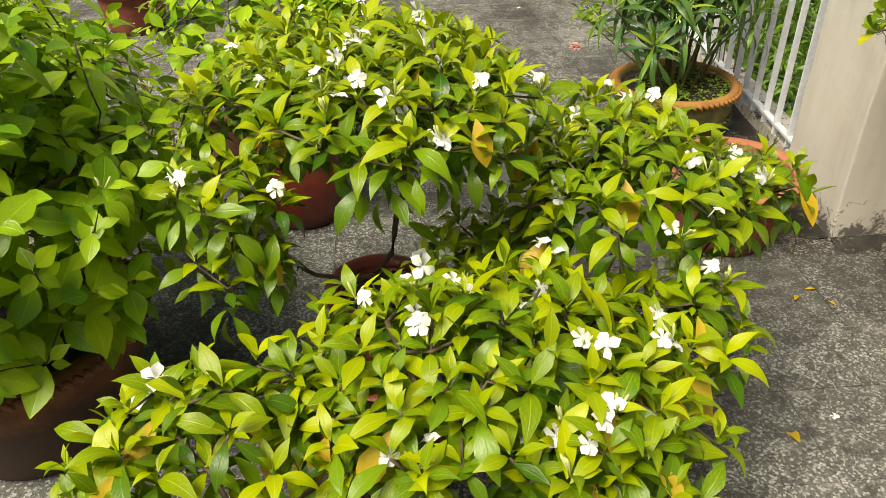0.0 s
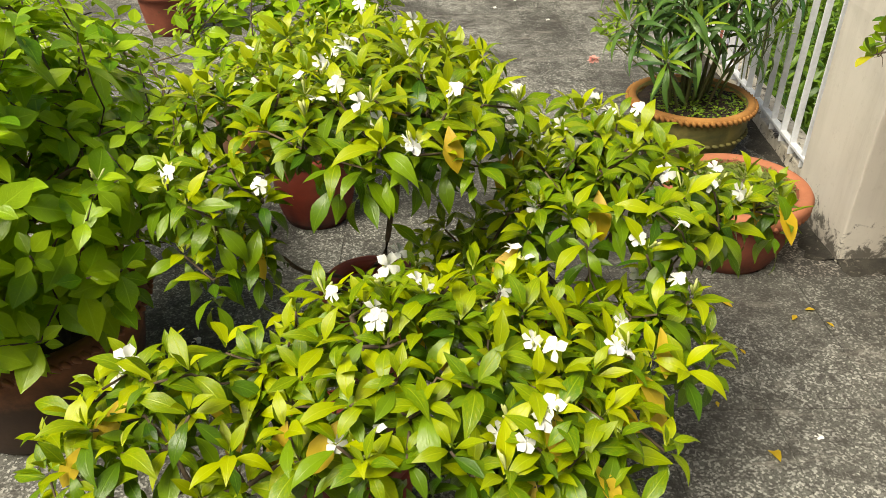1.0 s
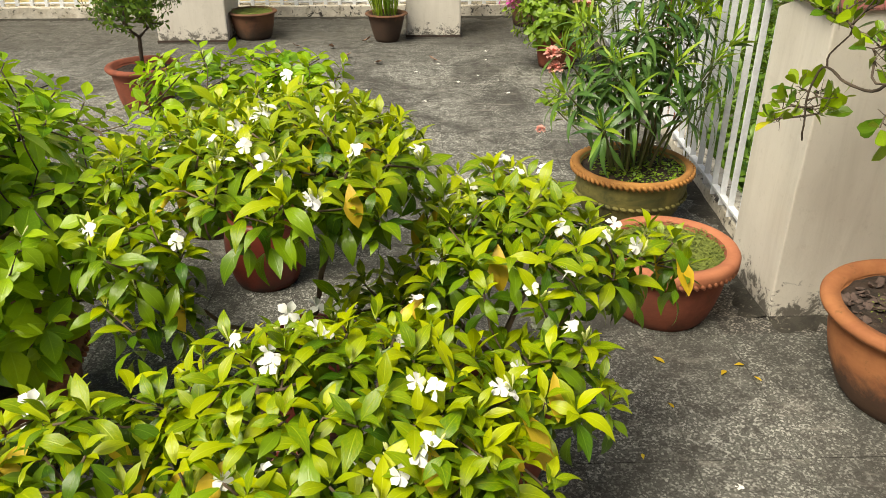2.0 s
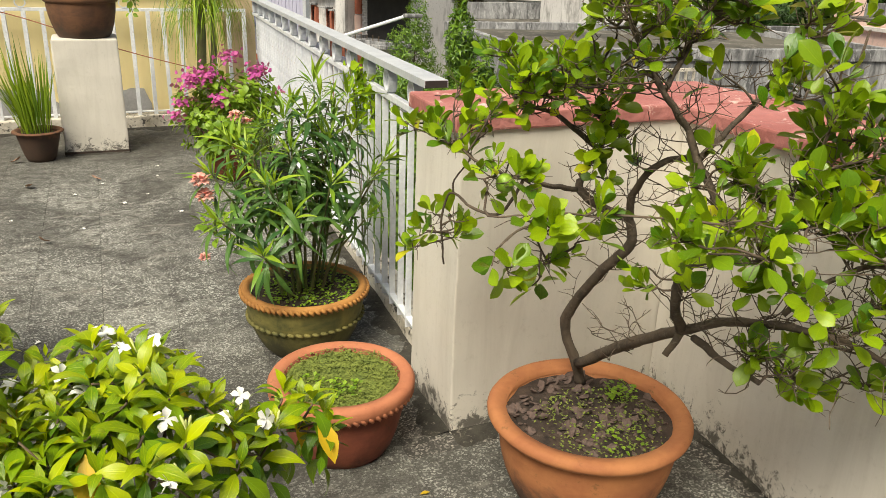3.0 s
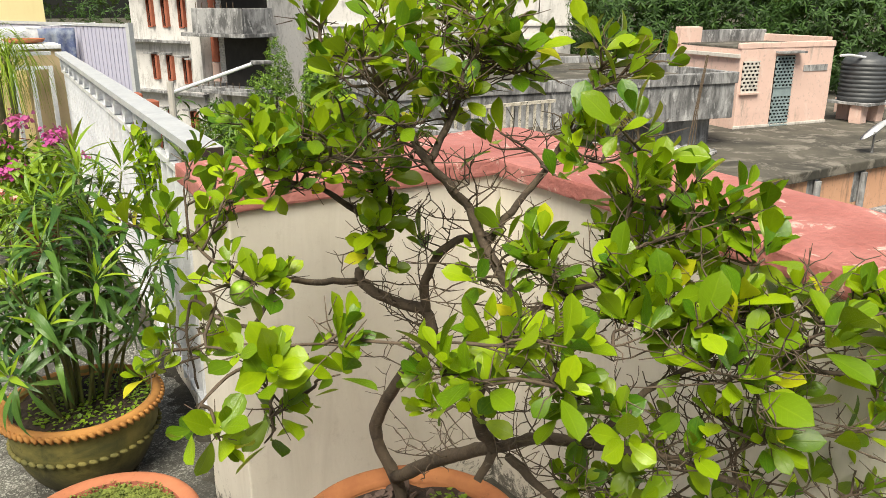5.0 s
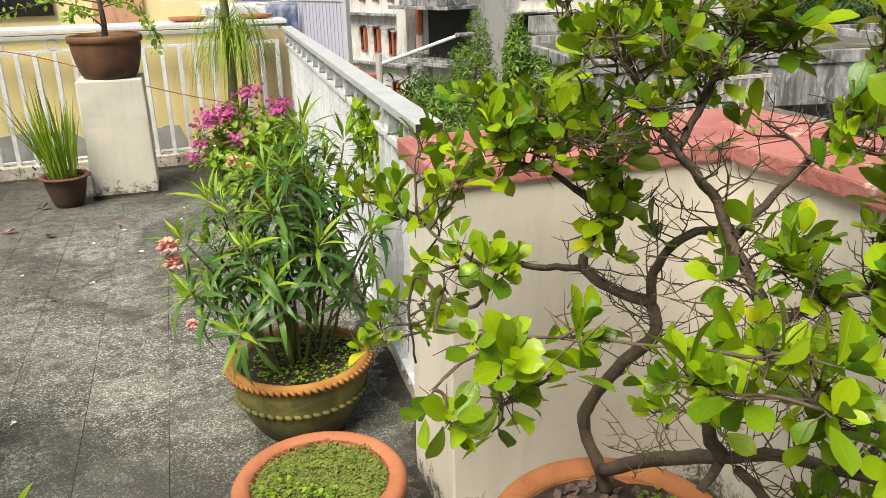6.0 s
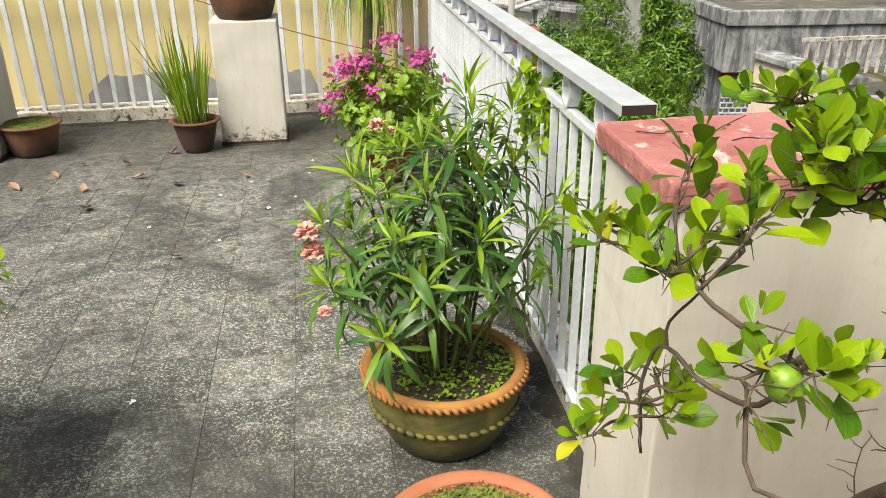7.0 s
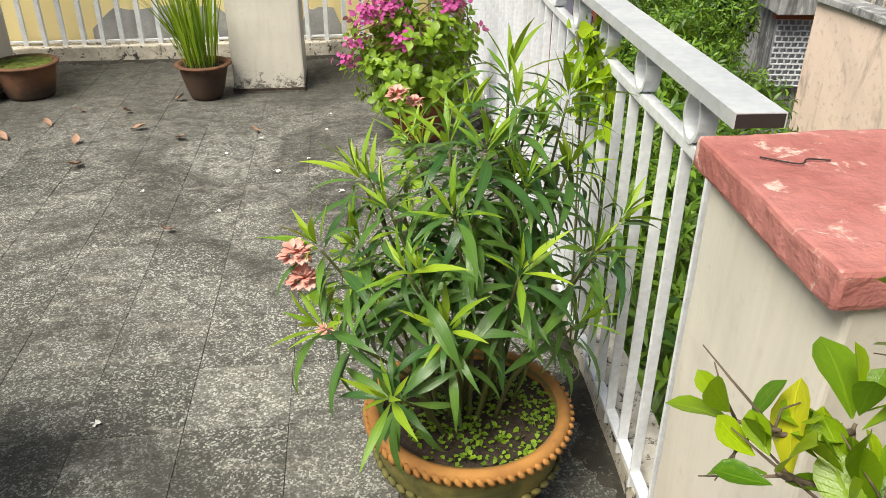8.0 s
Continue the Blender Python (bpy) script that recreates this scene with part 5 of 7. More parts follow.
def lance_shrub():
    rng = random.Random(51)
    ob = thing("lance_leaf_shrub", "bushy shrub with narrow lance leaves and coral flower heads", "shrub", (-0.262, 0.745, 0.21))
    leaves, young = [], []
    shoots = [(-0.18, -0.22, 0.22), (-0.295, -0.125, 0.32), (-0.30, -0.045, 0.45), (-0.14, -0.125, 0.43), (-0.05, -0.085, 0.52), (-0.045, 0.035, 0.61), (0.087, 0.055, 0.67), (0.091, 0.155, 0.71),
              (0.232, 0.205, 0.65), (0.23, -0.045, 0.40), (0.30, 0.005, 0.45), (0.205, -0.085, 0.27), (-0.215, 0.115, 0.52), (0.011, -0.045, 0.63), (-0.165, 0.005, 0.50), (0.095, -0.025, 0.55),
              (0.00, 0.12, 0.63), (0.15, 0.12, 0.60), (-0.10, 0.15, 0.57), (0.20, 0.06, 0.54), (0.07, -0.12, 0.41), (-0.22, 0.05, 0.40), (-0.07, -0.15, 0.31)]
    for i, tip in enumerate(shoots):
        p2 = Vector(tip) + Vector((0, 0, 0.02))
        p0 = Vector((p2.x * 0.28 + rng.uniform(-0.02, 0.02), p2.y * 0.28 + rng.uniform(-0.02, 0.02), 0.0))
        mid = p0.lerp(p2, 0.5) + Vector((rng.uniform(-0.02, 0.02), rng.uniform(-0.02, 0.02), -0.01)) - Vector((p2.x, p2.y, 0)) * 0.14
        c = curve_points([p0, mid, p2], 10)
        bm = bmesh.new()
        add_tube(bm, c, [0.0062 - 0.0034 * k / len(c) for k in range(len(c))], 6)
        part("stem", bm, M_STEM, ob, smooth=True)
        axis = (c[-1] - c[-2]).normalized()
        leafy = 0.10 + 0.45 * max(0.0, p2.z - 0.25)
        levels = max(3, int(leafy / 0.030))
        for k in range(levels):
            down = 0.012 + k * leafy / levels
            q = min(c, key=lambda v: abs((v - p2).length - down))
            lean = 58 + 42 * k / levels
            leaves += whorl(rng, q, axis, 5 if k < 3 else 4, (lean, lean + 14), (0.82, 1.14))
        young += whorl(rng, p2 + axis * 0.012, axis, 9, (8, 62), (0.66, 1.15))
        if i % 3 == 0 and p2.z > 0.4:
            side = p2 + Vector((rng.uniform(-0.05, 0.05), rng.uniform(-0.05, 0.05), 0.01))
            bm = bmesh.new()
            add_tube(bm, [c[-5], c[-5].lerp(side, 0.6), side], [0.003, 0.0026, 0.002], 6)
            part("shoot", bm, M_STEM, ob, smooth=True)
            young += whorl(rng, side, side - c[-5], 6, (8, 48), (0.55, 0.85))
    rng.shuffle(leaves)
    put_leaves(ob, LANCE, leaves, 220, "leaf", "foliage")
    put_leaves(ob, LANCE_YOUNG, young, 80, "leaf", "foliage")
    head = flower_head(60, 0.020, 0.011, M_ORANGE, 52)
    for p, s in (((-0.345, -0.06, 0.47), 1.3), ((-0.335, -0.07, 0.42), 1.3), ((-0.32, 0.26, 0.08), 0.9), ((-0.09, 0.82, 0.50), 1.4), ((-0.04, 0.84, 0.47), 1.1)):
        f = new("flower_head", head)
        f.parent, f.location, f.scale = ob, p, (s, s, s * 0.8)
        tagged(f, "coral pink flower head")
    # low shoots of paler leaves reaching behind the pot
    for pts in ([(0.0, 0.06, 0.0), (-0.06, 0.34, 0.14), (-0.08, 0.60, 0.30), (-0.09, 0.80, 0.47)], [(-0.03, 0.06, 0.0), (-0.16, 0.24, 0.12), (-0.26, 0.38, 0.22)], [(-0.03, 0.06, 0.0), (-0.22, 0.16, 0.14), (-0.33, 0.22, 0.24)]):
        c = curve_points(pts, 6)
        bm = bmesh.new()
        add_tube(bm, c, [0.0042 - 0.002 * k / len(c) for k in range(len(c))], 6)
        part("shoot", bm, M_STEM, ob, smooth=True)
        pale = []
        for q in c[7:]:
            pale += whorl(rng, q, (rng.uniform(-0.5, 0.5), rng.uniform(-0.5, 0.5), 1), 4, (45, 95), (0.7, 1.1))
        put_leaves(ob, BOUG, pale, 60, "leaf", "foliage")
    return ob


BOUG = Kind("bougainvillea_leaf", M_LEAF_BOUG, [blade(0.058, 0.038, (0.4, 1.7), 0.4, 0.25), blade(0.048, 0.032, (0.4, 1.7), 0.2, 0.3), blade(0.066, 0.042, (0.4, 1.7), 0.6, 0.2)])
lance_shrub()


# ---- bougainvillea ----
BRACT = Kind("bract", M_MAGENTA, [blade(0.034, 0.027, (0.45, 1.8), 0.3, 0.3, 0.03, 4), blade(0.030, 0.024, (0.45, 1.8), 0.6, 0.2, 0.03, 4)])


def bougainvillea():
    rng = random.Random(61)
    ob = thing("bougainvillea", "bougainvillea with magenta bracts over pale green leaves", "shrub", (-0.15, 3.16, 0.21))
    o = Vector(ob.location)
    tips, leaves, bracts = [], [], []
    for _ in range(165):
        while True:
            v = Vector((rng.uniform(-1, 1), rng.uniform(-1, 1), rng.uniform(-1, 1)))
            if 0.4 < v.length < 1:
                break
        p = Vector((-0.16 + v.x * 0.35, 3.12 + v.y * 0.30, 0.42 + v.z * 0.30)) - o
        tips.append(p)
        axis = Vector((v.x, v.y, 0.6 + v.z * 0.5)).normalized()
        leaves += whorl(rng, p, axis, 6, (35, 100), (0.8, 1.2)) + whorl(rng, p - axis * 0.04, axis, 4, (60, 110), (0.8, 1.2))
    for c, n, s in (((-0.38, 3.05, 0.64), 120, 0.070), ((-0.30, 3.02, 0.68), 110, 0.065), ((-0.15, 3.12, 0.77), 70, 0.055), ((0.01, 3.08, 0.68), 110, 0.065), ((-0.23, 2.96, 0.53), 80, 0.055), ((-0.45, 3.02, 0.52), 36, 0.045), ((-0.49, 3.0, 0.44), 30, 0.04), ((0.14, 3.1, 0.55), 20, 0.03)):
        for _ in range(n):
            d = Vector((rng.gauss(0, 1), rng.gauss(0, 1), rng.gauss(0, 0.7)))
            bracts.append(heading(Vector(c) - o + d * s * 0.55, Vector((rng.uniform(-1, 1), rng.uniform(-1, 1), rng.uniform(-0.2, 1))), (d.x, d.y, 1), rng.uniform(0.8, 1.25)))
    part("stem", branch_net(rng, [(0, 0, 0), (0, 0.01, 0.08), (0.01, 0, 0.14)], tips, 0.0018, 0.010, 0.0), M_TWIG, ob, smooth=True)
    put_leaves(ob, BOUG, leaves, 200, "leaf", "foliage")
    put_leaves(ob, BRACT, bracts, 300, "bract", "blossom")


bougainvillea()

# ---- reeds, palm, shrubs at the back ----
REED = Kind("reed_blade", M_LEAF_GRASS, [blade(0.60, 0.017, (0.35, 2.0), 0.10, 0.5, 0.0, 9), blade(0.66, 0.018, (0.35, 2.0), 0.03, 0.5, 0.0, 9), blade(0.48, 0.016, (0.35, 2.0), 0.22, 0.5, 0.0, 9), blade(0.55, 0.016, (0.35, 2.0), 0.40, 0.5, 0.0, 9)])


def reeds():
    rng = random.Random(71)
    ob = thing("reed_grass", "upright clump of green reed-like grass", "grass", (-1.315, 3.95, 0.17))
    poses = []
    for _ in range(92):
        r, a = 0.095 * math.sqrt(rng.random()), rng.uniform(0, 6.283)
        p = Vector((r * math.cos(a), r * math.sin(a), 0))
        lean = rng.uniform(0.0, 0.22) * (0.4 + r / 0.095)
        d = Vector((math.cos(a) * lean - 0.04, math.sin(a) * lean, 1))
        poses.append(heading(p, d, (-math.cos(a), -math.sin(a), 0.3), rng.uniform(0.7, 1.05), rng.uniform(-1.5, 1.5)))
    for k in range(6):
        poses.append(heading((-0.03, 0, 0), (-0.42 - 0.05 * k * rng.random(), rng.uniform(-0.2, 0.2), 1), (1, 0, 0.4), rng.uniform(0.8, 1.1)))
    put_leaves(ob, REED, poses, 160, "blade")


reeds()


def ribbon(reach, rise, drop, width, segs=12):
    """A narrow leaf that rises from its base, bends over and hangs."""
    verts, uvs, faces = [], [], []
    for i in range(segs + 1):
        t = i / segs
        y = reach * (1 - (1 - t) ** 1.7)
        z = rise * math.sin(math.pi * min(1.0, t * 1.15)) - drop * t ** 2.1
        w = width / 2 * (1 - 0.8 * t)
        for k, u in ((-1, 0.0), (0, 0.5), (1, 1.0)):
            verts.append((k * w, y, z + abs(k) * w * 0.3))
            uvs.append((u, t))
    for i in range(segs):
        a = i * 3
        faces += [(a, a + 1, a + 4, a + 3), (a + 1, a + 2, a + 5, a + 4)]
    return np.array(verts), faces, uvs


RIBBON = Kind("palm_leaf", M_LEAF_GRASS, [ribbon(0.36, 0.15, 0.32, 0.012), ribbon(0.42, 0.18, 0.34, 0.013), ribbon(0.28, 0.22, 0.36, 0.012), ribbon(0.46, 0.12, 0.20, 0.012)])


def drooping(base, n, rng):
    return [Matrix.Translation(base + Vector((0, 0, rng.uniform(-0.03, 0.03)))) @ Matrix.Rotation(rng.uniform(0, 6.283), 4, "Z") @ Matrix.Scale(rng.uniform(0.6, 0.95), 4) for _ in range(n)]


def palm():
    rng = random.Random(81)
    ob = thing("ponytail_palm", "slim grey-green trunk with drooping ribbon leaves", "palm", (-0.15, 4.50, 0.22))
    bm = bmesh.new()
    c = curve_points([(0, 0, 0), (-0.01, 0, 0.25), (0.01, 0.01, 0.6), (0.0, 0.0, 1.1)], 6)
    add_tube(bm, c, [0.042 - 0.014 * i / len(c) for i in range(len(c))], 12)
    part("trunk", bm, M_STEM, ob, smooth=True)
    poses = []
    for z in (0.60, 0.67, 0.74, 0.80, 0.86):
        poses += drooping(Vector((0.005, 0, z)), 30, rng)
    bm = bmesh.new()
    add_tube(bm, curve_points([(0.02, 0, 0.05), (0.09, 0.01, 0.4), (0.10, 0.0, 0.82)], 6), [0.03 - 0.001 * i for i in range(13)], 10)
    part("trunk", bm, M_STEM, ob, smooth=True)
    poses += drooping(Vector((0.10, 0, 0.70)), 34, rng) + drooping(Vector((0.10, 0, 0.80)), 34, rng)
    put_leaves(ob, RIBBON, poses, 200, "leaf")


palm()
SHRUB = Kind("shrub_leaf", M_LEAF_SHRUB, [blade(0.042, 0.020, (0.5, 1.8), 0.2, 0.25, segs=4), blade(0.036, 0.018, (0.5, 1.8), 0.4, 0.25, segs=4)])


def evergreen():
    rng = random.Random(91)
    ob = thing("evergreen_shrub", "clipped small-leaved dark evergreen shrub", "shrub", (-2.64, 2.38, 0.20))
    tips, leaves = [], []
    for _ in range(230):
        v = Vector((rng.gauss(0, 1), rng.gauss(0, 1), rng.gauss(0, 1))).normalized() * rng.uniform(0.55, 1.0)
        p = Vector((v.x * 0.30, v.y * 0.30, 0.52 + v.z * 0.34))
        tips.append(p)
        axis = Vector((v.x, v.y, v.z + 0.5)).normalized()
        leaves += whorl(rng, p, axis, 7, (30, 95), (0.8, 1.2)) + whorl(rng, p - axis * 0.03, axis, 5, (60, 110), (0.8, 1.2))
    part("stem", branch_net(rng, [(0, 0, 0), (0, 0.01, 0.08), (0.01, 0, 0.18)], tips, 0.0018, 0.016, 0.0), M_BARK, ob, smooth=True)
    put_leaves(ob, SHRUB, leaves, 120, "leaf", "foliage")


evergreen()


def pier_plant():
    rng = random.Random(95)
    ob = thing("trailing_plant", "dark-stemmed plant with trailing leafy shoots in the raised pot", "plant", (-0.955, 4.20, 1.017))
    bm = bmesh.new()
    add_tube(bm, curve_points([(0, 0, 0), (0.01, 0, 0.15), (-0.01, 0.01, 0.4)], 5), [0.022 - 0.001 * i for i in range(11)], 10)
    part("trunk", bm, M_BARK, ob, smooth=True)
    leaves = []
    for pts in ([(0, 0, 0.22), (0.18, -0.05, 0.24), (0.30, -0.1, 0.10), (0.32, -0.1, -0.06)], [(0, 0, 0.20), (-0.30, -0.05, 0.26), (-0.62, -0.1, 0.16), (-0.75, -0.12, 0.0)],
                [(0, 0, 0.25), (-0.4, 0.0, 0.32), (-0.9, -0.02, 0.26), (-1.35, -0.05, 0.14)], [(0, 0, 0.22), (0.1, 0.05, 0.3), (0.2, 0.05, 0.28)], [(0, 0, 0.1), (-0.1, -0.1, 0.2), (-0.2, -0.12, 0.16)]):
        c = curve_points(pts, 6)
        bm = bmesh.new()
        add_tube(bm, c, [0.005 - 0.003 * i / len(c) for i in range(len(c))], 6)
        part("shoot", bm, M_TWIG, ob, smooth=True)
        for q in c[3:]:
            leaves += whorl(rng, q + Vector((rng.uniform(-0.02, 0.02), 0, 0)), (rng.uniform(-1, 1), -0.4, 0.4), 4, (40, 110), (0.7, 1.1))
    put_leaves(ob, BOUG, leaves, 220, "leaf")


pier_plant()


def rail_vine():
    rng = random.Random(97)
    ob = thing("climbing_vine", "leafy green vine hanging over the railing", "vine", (0.09, 1.2, 0.6))
    leaves = []
    for k in range(4):
        x, y = rng.uniform(-0.02, 0.06), rng.uniform(-0.06, 0.10)
        c = curve_points([(x + 0.05, y, -0.58), (x + 0.03, y + 0.03, 0.0), (x, y - 0.03, 0.22), (x - 0.02, y + rng.uniform(-0.08, 0.08), rng.uniform(0.28, 0.37))], 6)
        bm = bmesh.new()
        add_tube(bm, c, [0.003] * len(c), 5)
        part("shoot", bm, M_STEM, ob, smooth=True)
        for q in c[9:]:
            leaves += whorl(rng, q, (rng.uniform(-1, 0), rng.uniform(-1, 1), 0.1), 3, (60, 120), (0.6, 1.0))
    put_leaves(ob, SAMBAC, leaves, 150, "leaf")


rail_vine()

# a thin cable slung before the far wall
bm = bmesh.new()
add_tube(bm, curve_points([(-2.6, 4.80, 1.06), (-1.6, 4.78, 0.93), (-0.7, 4.80, 0.62), (0.05, 4.86, 0.40)], 8), [0.004] * 25, 6)
solid("cable", bm, M_BRICK, "thin brown cable slung along the far railing", "cable")


# ---- fallen leaves and petals ----
def litter():
    rng = random.Random(101)
    dry = Kind("dry_leaf", M_DRY, [blade(0.06, 0.035, (0.45, 1.6), -0.5, 0.5, 0.04), blade(0.05, 0.03, (0.45, 1.6), -0.8, 0.4, 0.05)])
    for x, y in ((-1.63, 3.40), (-1.37, 3.26), (-1.85, 3.2), (-1.95, 3.75), (-2.05, 3.5), (-1.7, 3.72), (-2.2, 3.3), (-1.2, 2.2), (-1.5, 3.9), (-2.6, 3.5), (-0.95, 3.3), (-1.75, 2.95)):
        ob = new("fallen_leaf", dry.meshes[rng.randrange(2)])
        ob.matrix_basis = heading((x, y, 0.008), (rng.uniform(-1, 1), rng.uniform(-1, 1), 0.05), (0, 0, 1), rng.uniform(1.3, 2.0))
        tagged(ob, "curled dry pinkish-brown leaf on the floor", "fallen leaf", "dry leaves on the floor")
    for x, y, s in ((-0.240, -0.290, 0.45), (-0.187, -0.244, 0.42), (-0.465, -0.79, 0.75), (-0.411, -0.196, 0.5), (-0.428, -0.407, 0.28), (-0.55, -0.62, 0.3), (-1.75, -0.42, 0.5), (-0.15, -0.30, 0.3), (-0.35, -1.02, 0.3)):
        ob = new("fallen_leaf", CREPE_OLD.meshes[rng.randrange(2)])
        ob.matrix_basis = heading((x, y, 0.006), (rng.uniform(-1, 1), rng.uniform(-1, 1), 0.02), (0, 0, 1), s)
        tagged(ob, "yellow fallen leaf on the cement floor", "fallen leaf", "yellow leaves on the floor")
    for x, y in ((-0.84, 2.75), (-1.40, 2.59), (-1.37, 3.26), (-1.20, 1.06), (-0.95, 3.2), (-1.05, 2.35), (-0.55, 2.5), (-0.62, 3.3), (-0.7, 2.9), (-1.857, -0.35), (-1.85, -0.16), (-1.69, -0.05), (-0.35, -0.72), (-0.6, 3.55), (-1.1, 3.0)):
        ob = new("fallen_petal", FLOWERS[1])
        ob.matrix_basis = heading((x, y, 0.006), (rng.uniform(-1, 1), rng.uniform(-1, 1), 0), (0, 0, 1), rng.uniform(0.5, 0.9))
        tagged(ob, "withered white blossom on the floor", "petal", "petals on the floor")


litter()


def dirt_strip(p, q, width, seed, lift=0.004):
    """Black dirt and moss that has gathered along the foot of a wall, with a ragged outer edge."""
    bm = bmesh.new()
    p, q = Vector((*p, 0)), Vector((*q, 0))
    d = q - p
    n = max(8, int(d.length / 0.02))
    side = Vector((-d.y, d.x, 0)).normalized()
    prev = None
    for i in range(n + 1):
        at = p + d * (i / n)
        w = width * max(0.08, 0.55 + 0.9 * noise.noise((i * 0.11, seed, 0)) + 0.5 * noise.noise((i * 0.6, seed, 5)))
        row = [bm.verts.new(at + Vector((0, 0, lift * 1.8))), bm.verts.new(at + side * w * 0.55 + Vector((0, 0, lift * (1.1 + 0.5 * noise.noise((i * 0.9, 1, seed)))))), bm.verts.new(at + side * w + Vector((0, 0, -0.002)))]
        if prev:
            for k in range(2):
                bm.faces.new((prev[k], row[k], row[k + 1], prev[k + 1]))
        prev = row
    return solid("dirt", bm, M_ALGAE, "black algae and dirt gathered along the wall foot", "dirt", kind="structure", smooth=True)


M_ALGAE = surface("algae_dirt", (0.030, 0.027, 0.022), (0.055, 0.050, 0.040), (0.20, 0.18, 0.15), coarse=16, fine=130, rough=0.95, bump=0.8, third_lo=0.58, third_hi=0.66)
dirt_strip((0.755, 0.008), (0.012, 0.008), 0.13, 1.0)
dirt_strip((0.012, 0.36), (0.012, 0.008), -0.09, 2.0)
dirt_strip((0.755, -3.0), (0.755, 0.008), 0.07, 3.0)
dirt_strip((0.092, 0.36), (0.325, 4.83), 0.13, 4.0)
dirt_strip((0.325, 4.83), (-5.0, 4.83), 0.16, 5.0)
dirt_strip((-0.752, 4.02), (-1.168, 4.02), 0.05, 6.0)
dirt_strip((-2.50, 3.895), (-3.02, 3.895), 0.06, 7.0)

# cracks in the coping paint
for pts in ([(0.20, 0.20, 1.0005), (0.235, 0.212, 1.0015), (0.26, 0.200, 1.001), (0.31, 0.193, 1.001), (0.345, 0.21, 1.001), (0.40, 0.19, 1.0)], [(0.05, 0.30, 1.0005), (0.09, 0.27, 1.001), (0.11, 0.285, 1.001), (0.14, 0.28, 1.0)]):
    bm = bmesh.new()
    add_tube(bm, curve_points(pts, 4), [0.0011] * (4 * (len(pts) - 1) + 1), 5)
    solid("crack", bm, M_DARK, "dark crack in the red coping paint", "crack", kind="structure")


# ---- the neighbourhood below and behind the terrace ----
ground = solid("ground", box(-400, 400, -400, 400, -7.3, -7.0), M_GROUND, "dark earth yard between the houses", "ground", kind="structure")


def far_window(house, x, z, w, h, y, pane=M_GLASS_DARK, hood=True, bars=0, bar_mat=None):
    """A recessed window on a wall that faces -y in the house's own frame."""
    win = part("window", box(x - w / 2, x + w / 2, y - 0.01, y + 0.10, z - h / 2, z + h / 2), pane, house, "dark window opening")
    bm = bmesh.new()
    for x0, x1, z0, z1 in ((x - w / 2 - 0.06, x - w / 2, z - h / 2, z + h / 2), (x + w / 2, x + w / 2 + 0.06, z - h / 2, z + h / 2), (x - w / 2 - 0.06, x + w / 2 + 0.06, z - h / 2 - 0.06, z - h / 2), (x - w / 2 - 0.06, x + w / 2 + 0.06, z + h / 2, z + h / 2 + 0.06)):
        add_box(bm, x0, x1, y - 0.05, y + 0.05, z0, z1)
    part("frame", bm, bar_mat or M_OFFWHITE, win)
    if hood:
        part("hood", box(x - w / 2 - 0.2, x + w / 2 + 0.2, y - 0.45, y - 0.002, z + h / 2 + 0.10, z + h / 2 + 0.18, 0.01), M_GREYWALL, win, "stained concrete sunshade")
    for k in range(bars):
        t = -w / 2 + w * (k + 0.5) / bars
        part("bar", box(x + t - 0.012, x + t + 0.012, y - 0.04, y - 0.015, z - h / 2, z + h / 2), bar_mat or M_WHITE_STEEL, win)
    return win


def lattice(x0, x1, z0, z1, y, step_x, step_z, t=0.03):
    """Staggered brick-like lattice screen."""
    bm = bmesh.new()
    rows = int((z1 - z0) / step_z)
    for r in range(rows + 1):
        z = z0 + (z1 - z0) * r / rows
        add_box(bm, x0, x1, y - 0.05, y, z - t / 2, z + t / 2)
    for r in range(rows):
        za = z0 + (z1 - z0) * r / rows
        zb = z0 + (z1 - z0) * (r + 1) / rows
        n = int((x1 - x0) / step_x)
        for c in range(n + 1):
            x = x0 + (c + (0.5 if r % 2 else 0.0)) * step_x
            if x < x1:
                add_box(bm, x - t / 2, x + t / 2, y - 0.045, y - 0.005, za, zb)
    return bm


# pink rooftop house
ROOF_Z = -2.62
apartment_roof = thing("neighbour_building", "apricot painted building with a stained flat roof", "building", (14.0, 9.45, ROOF_Z))
apartment_roof.rotation_euler = (0, 0, radians(-0.6))
part("wall", box(0, 24, 0, 10, -4.7, -0.25), M_ORANGE_WALL, apartment_roof)
part("roof", box(-0.1, 24.1, -0.12, 10.1, -0.25, 0.0, 0.03), M_ROOF, apartment_roof, "dark rain-stained flat roof")
part("ledge", box(0.5, 24, -0.55, -0.003, -1.55, -1.40, 0.02), M_GREYWALL, apartment_roof, "mouldy concrete ledge")
for x in (3.6, 5.6, 8.4):
    bm = bmesh.new()
    add_tube(bm, [(x, -0.10, -0.3), (x, -0.12, -2.2)], [0.09, 0.09], 10)
    part("drainpipe", bm, M_GREYWALL, apartment_roof)
    part("stain_strip", box(x - 0.28, x + 0.25, -0.008, 0.0, -1.1, -0.26), M_GREYWALL, apartment_roof, "black damp streak under the roof edge")
part("parapet", box(13.5, 24.1, 5.6, 5.85, 0.0, 0.55, 0.02), M_PINK, apartment_roof, "low pink parapet with flaking plaster")
part("parapet", box(-0.1, 6.4, 9.6, 9.85, 0.0, 0.7, 0.02), M_PINK, apartment_roof, "low pink parapet with flaking plaster")

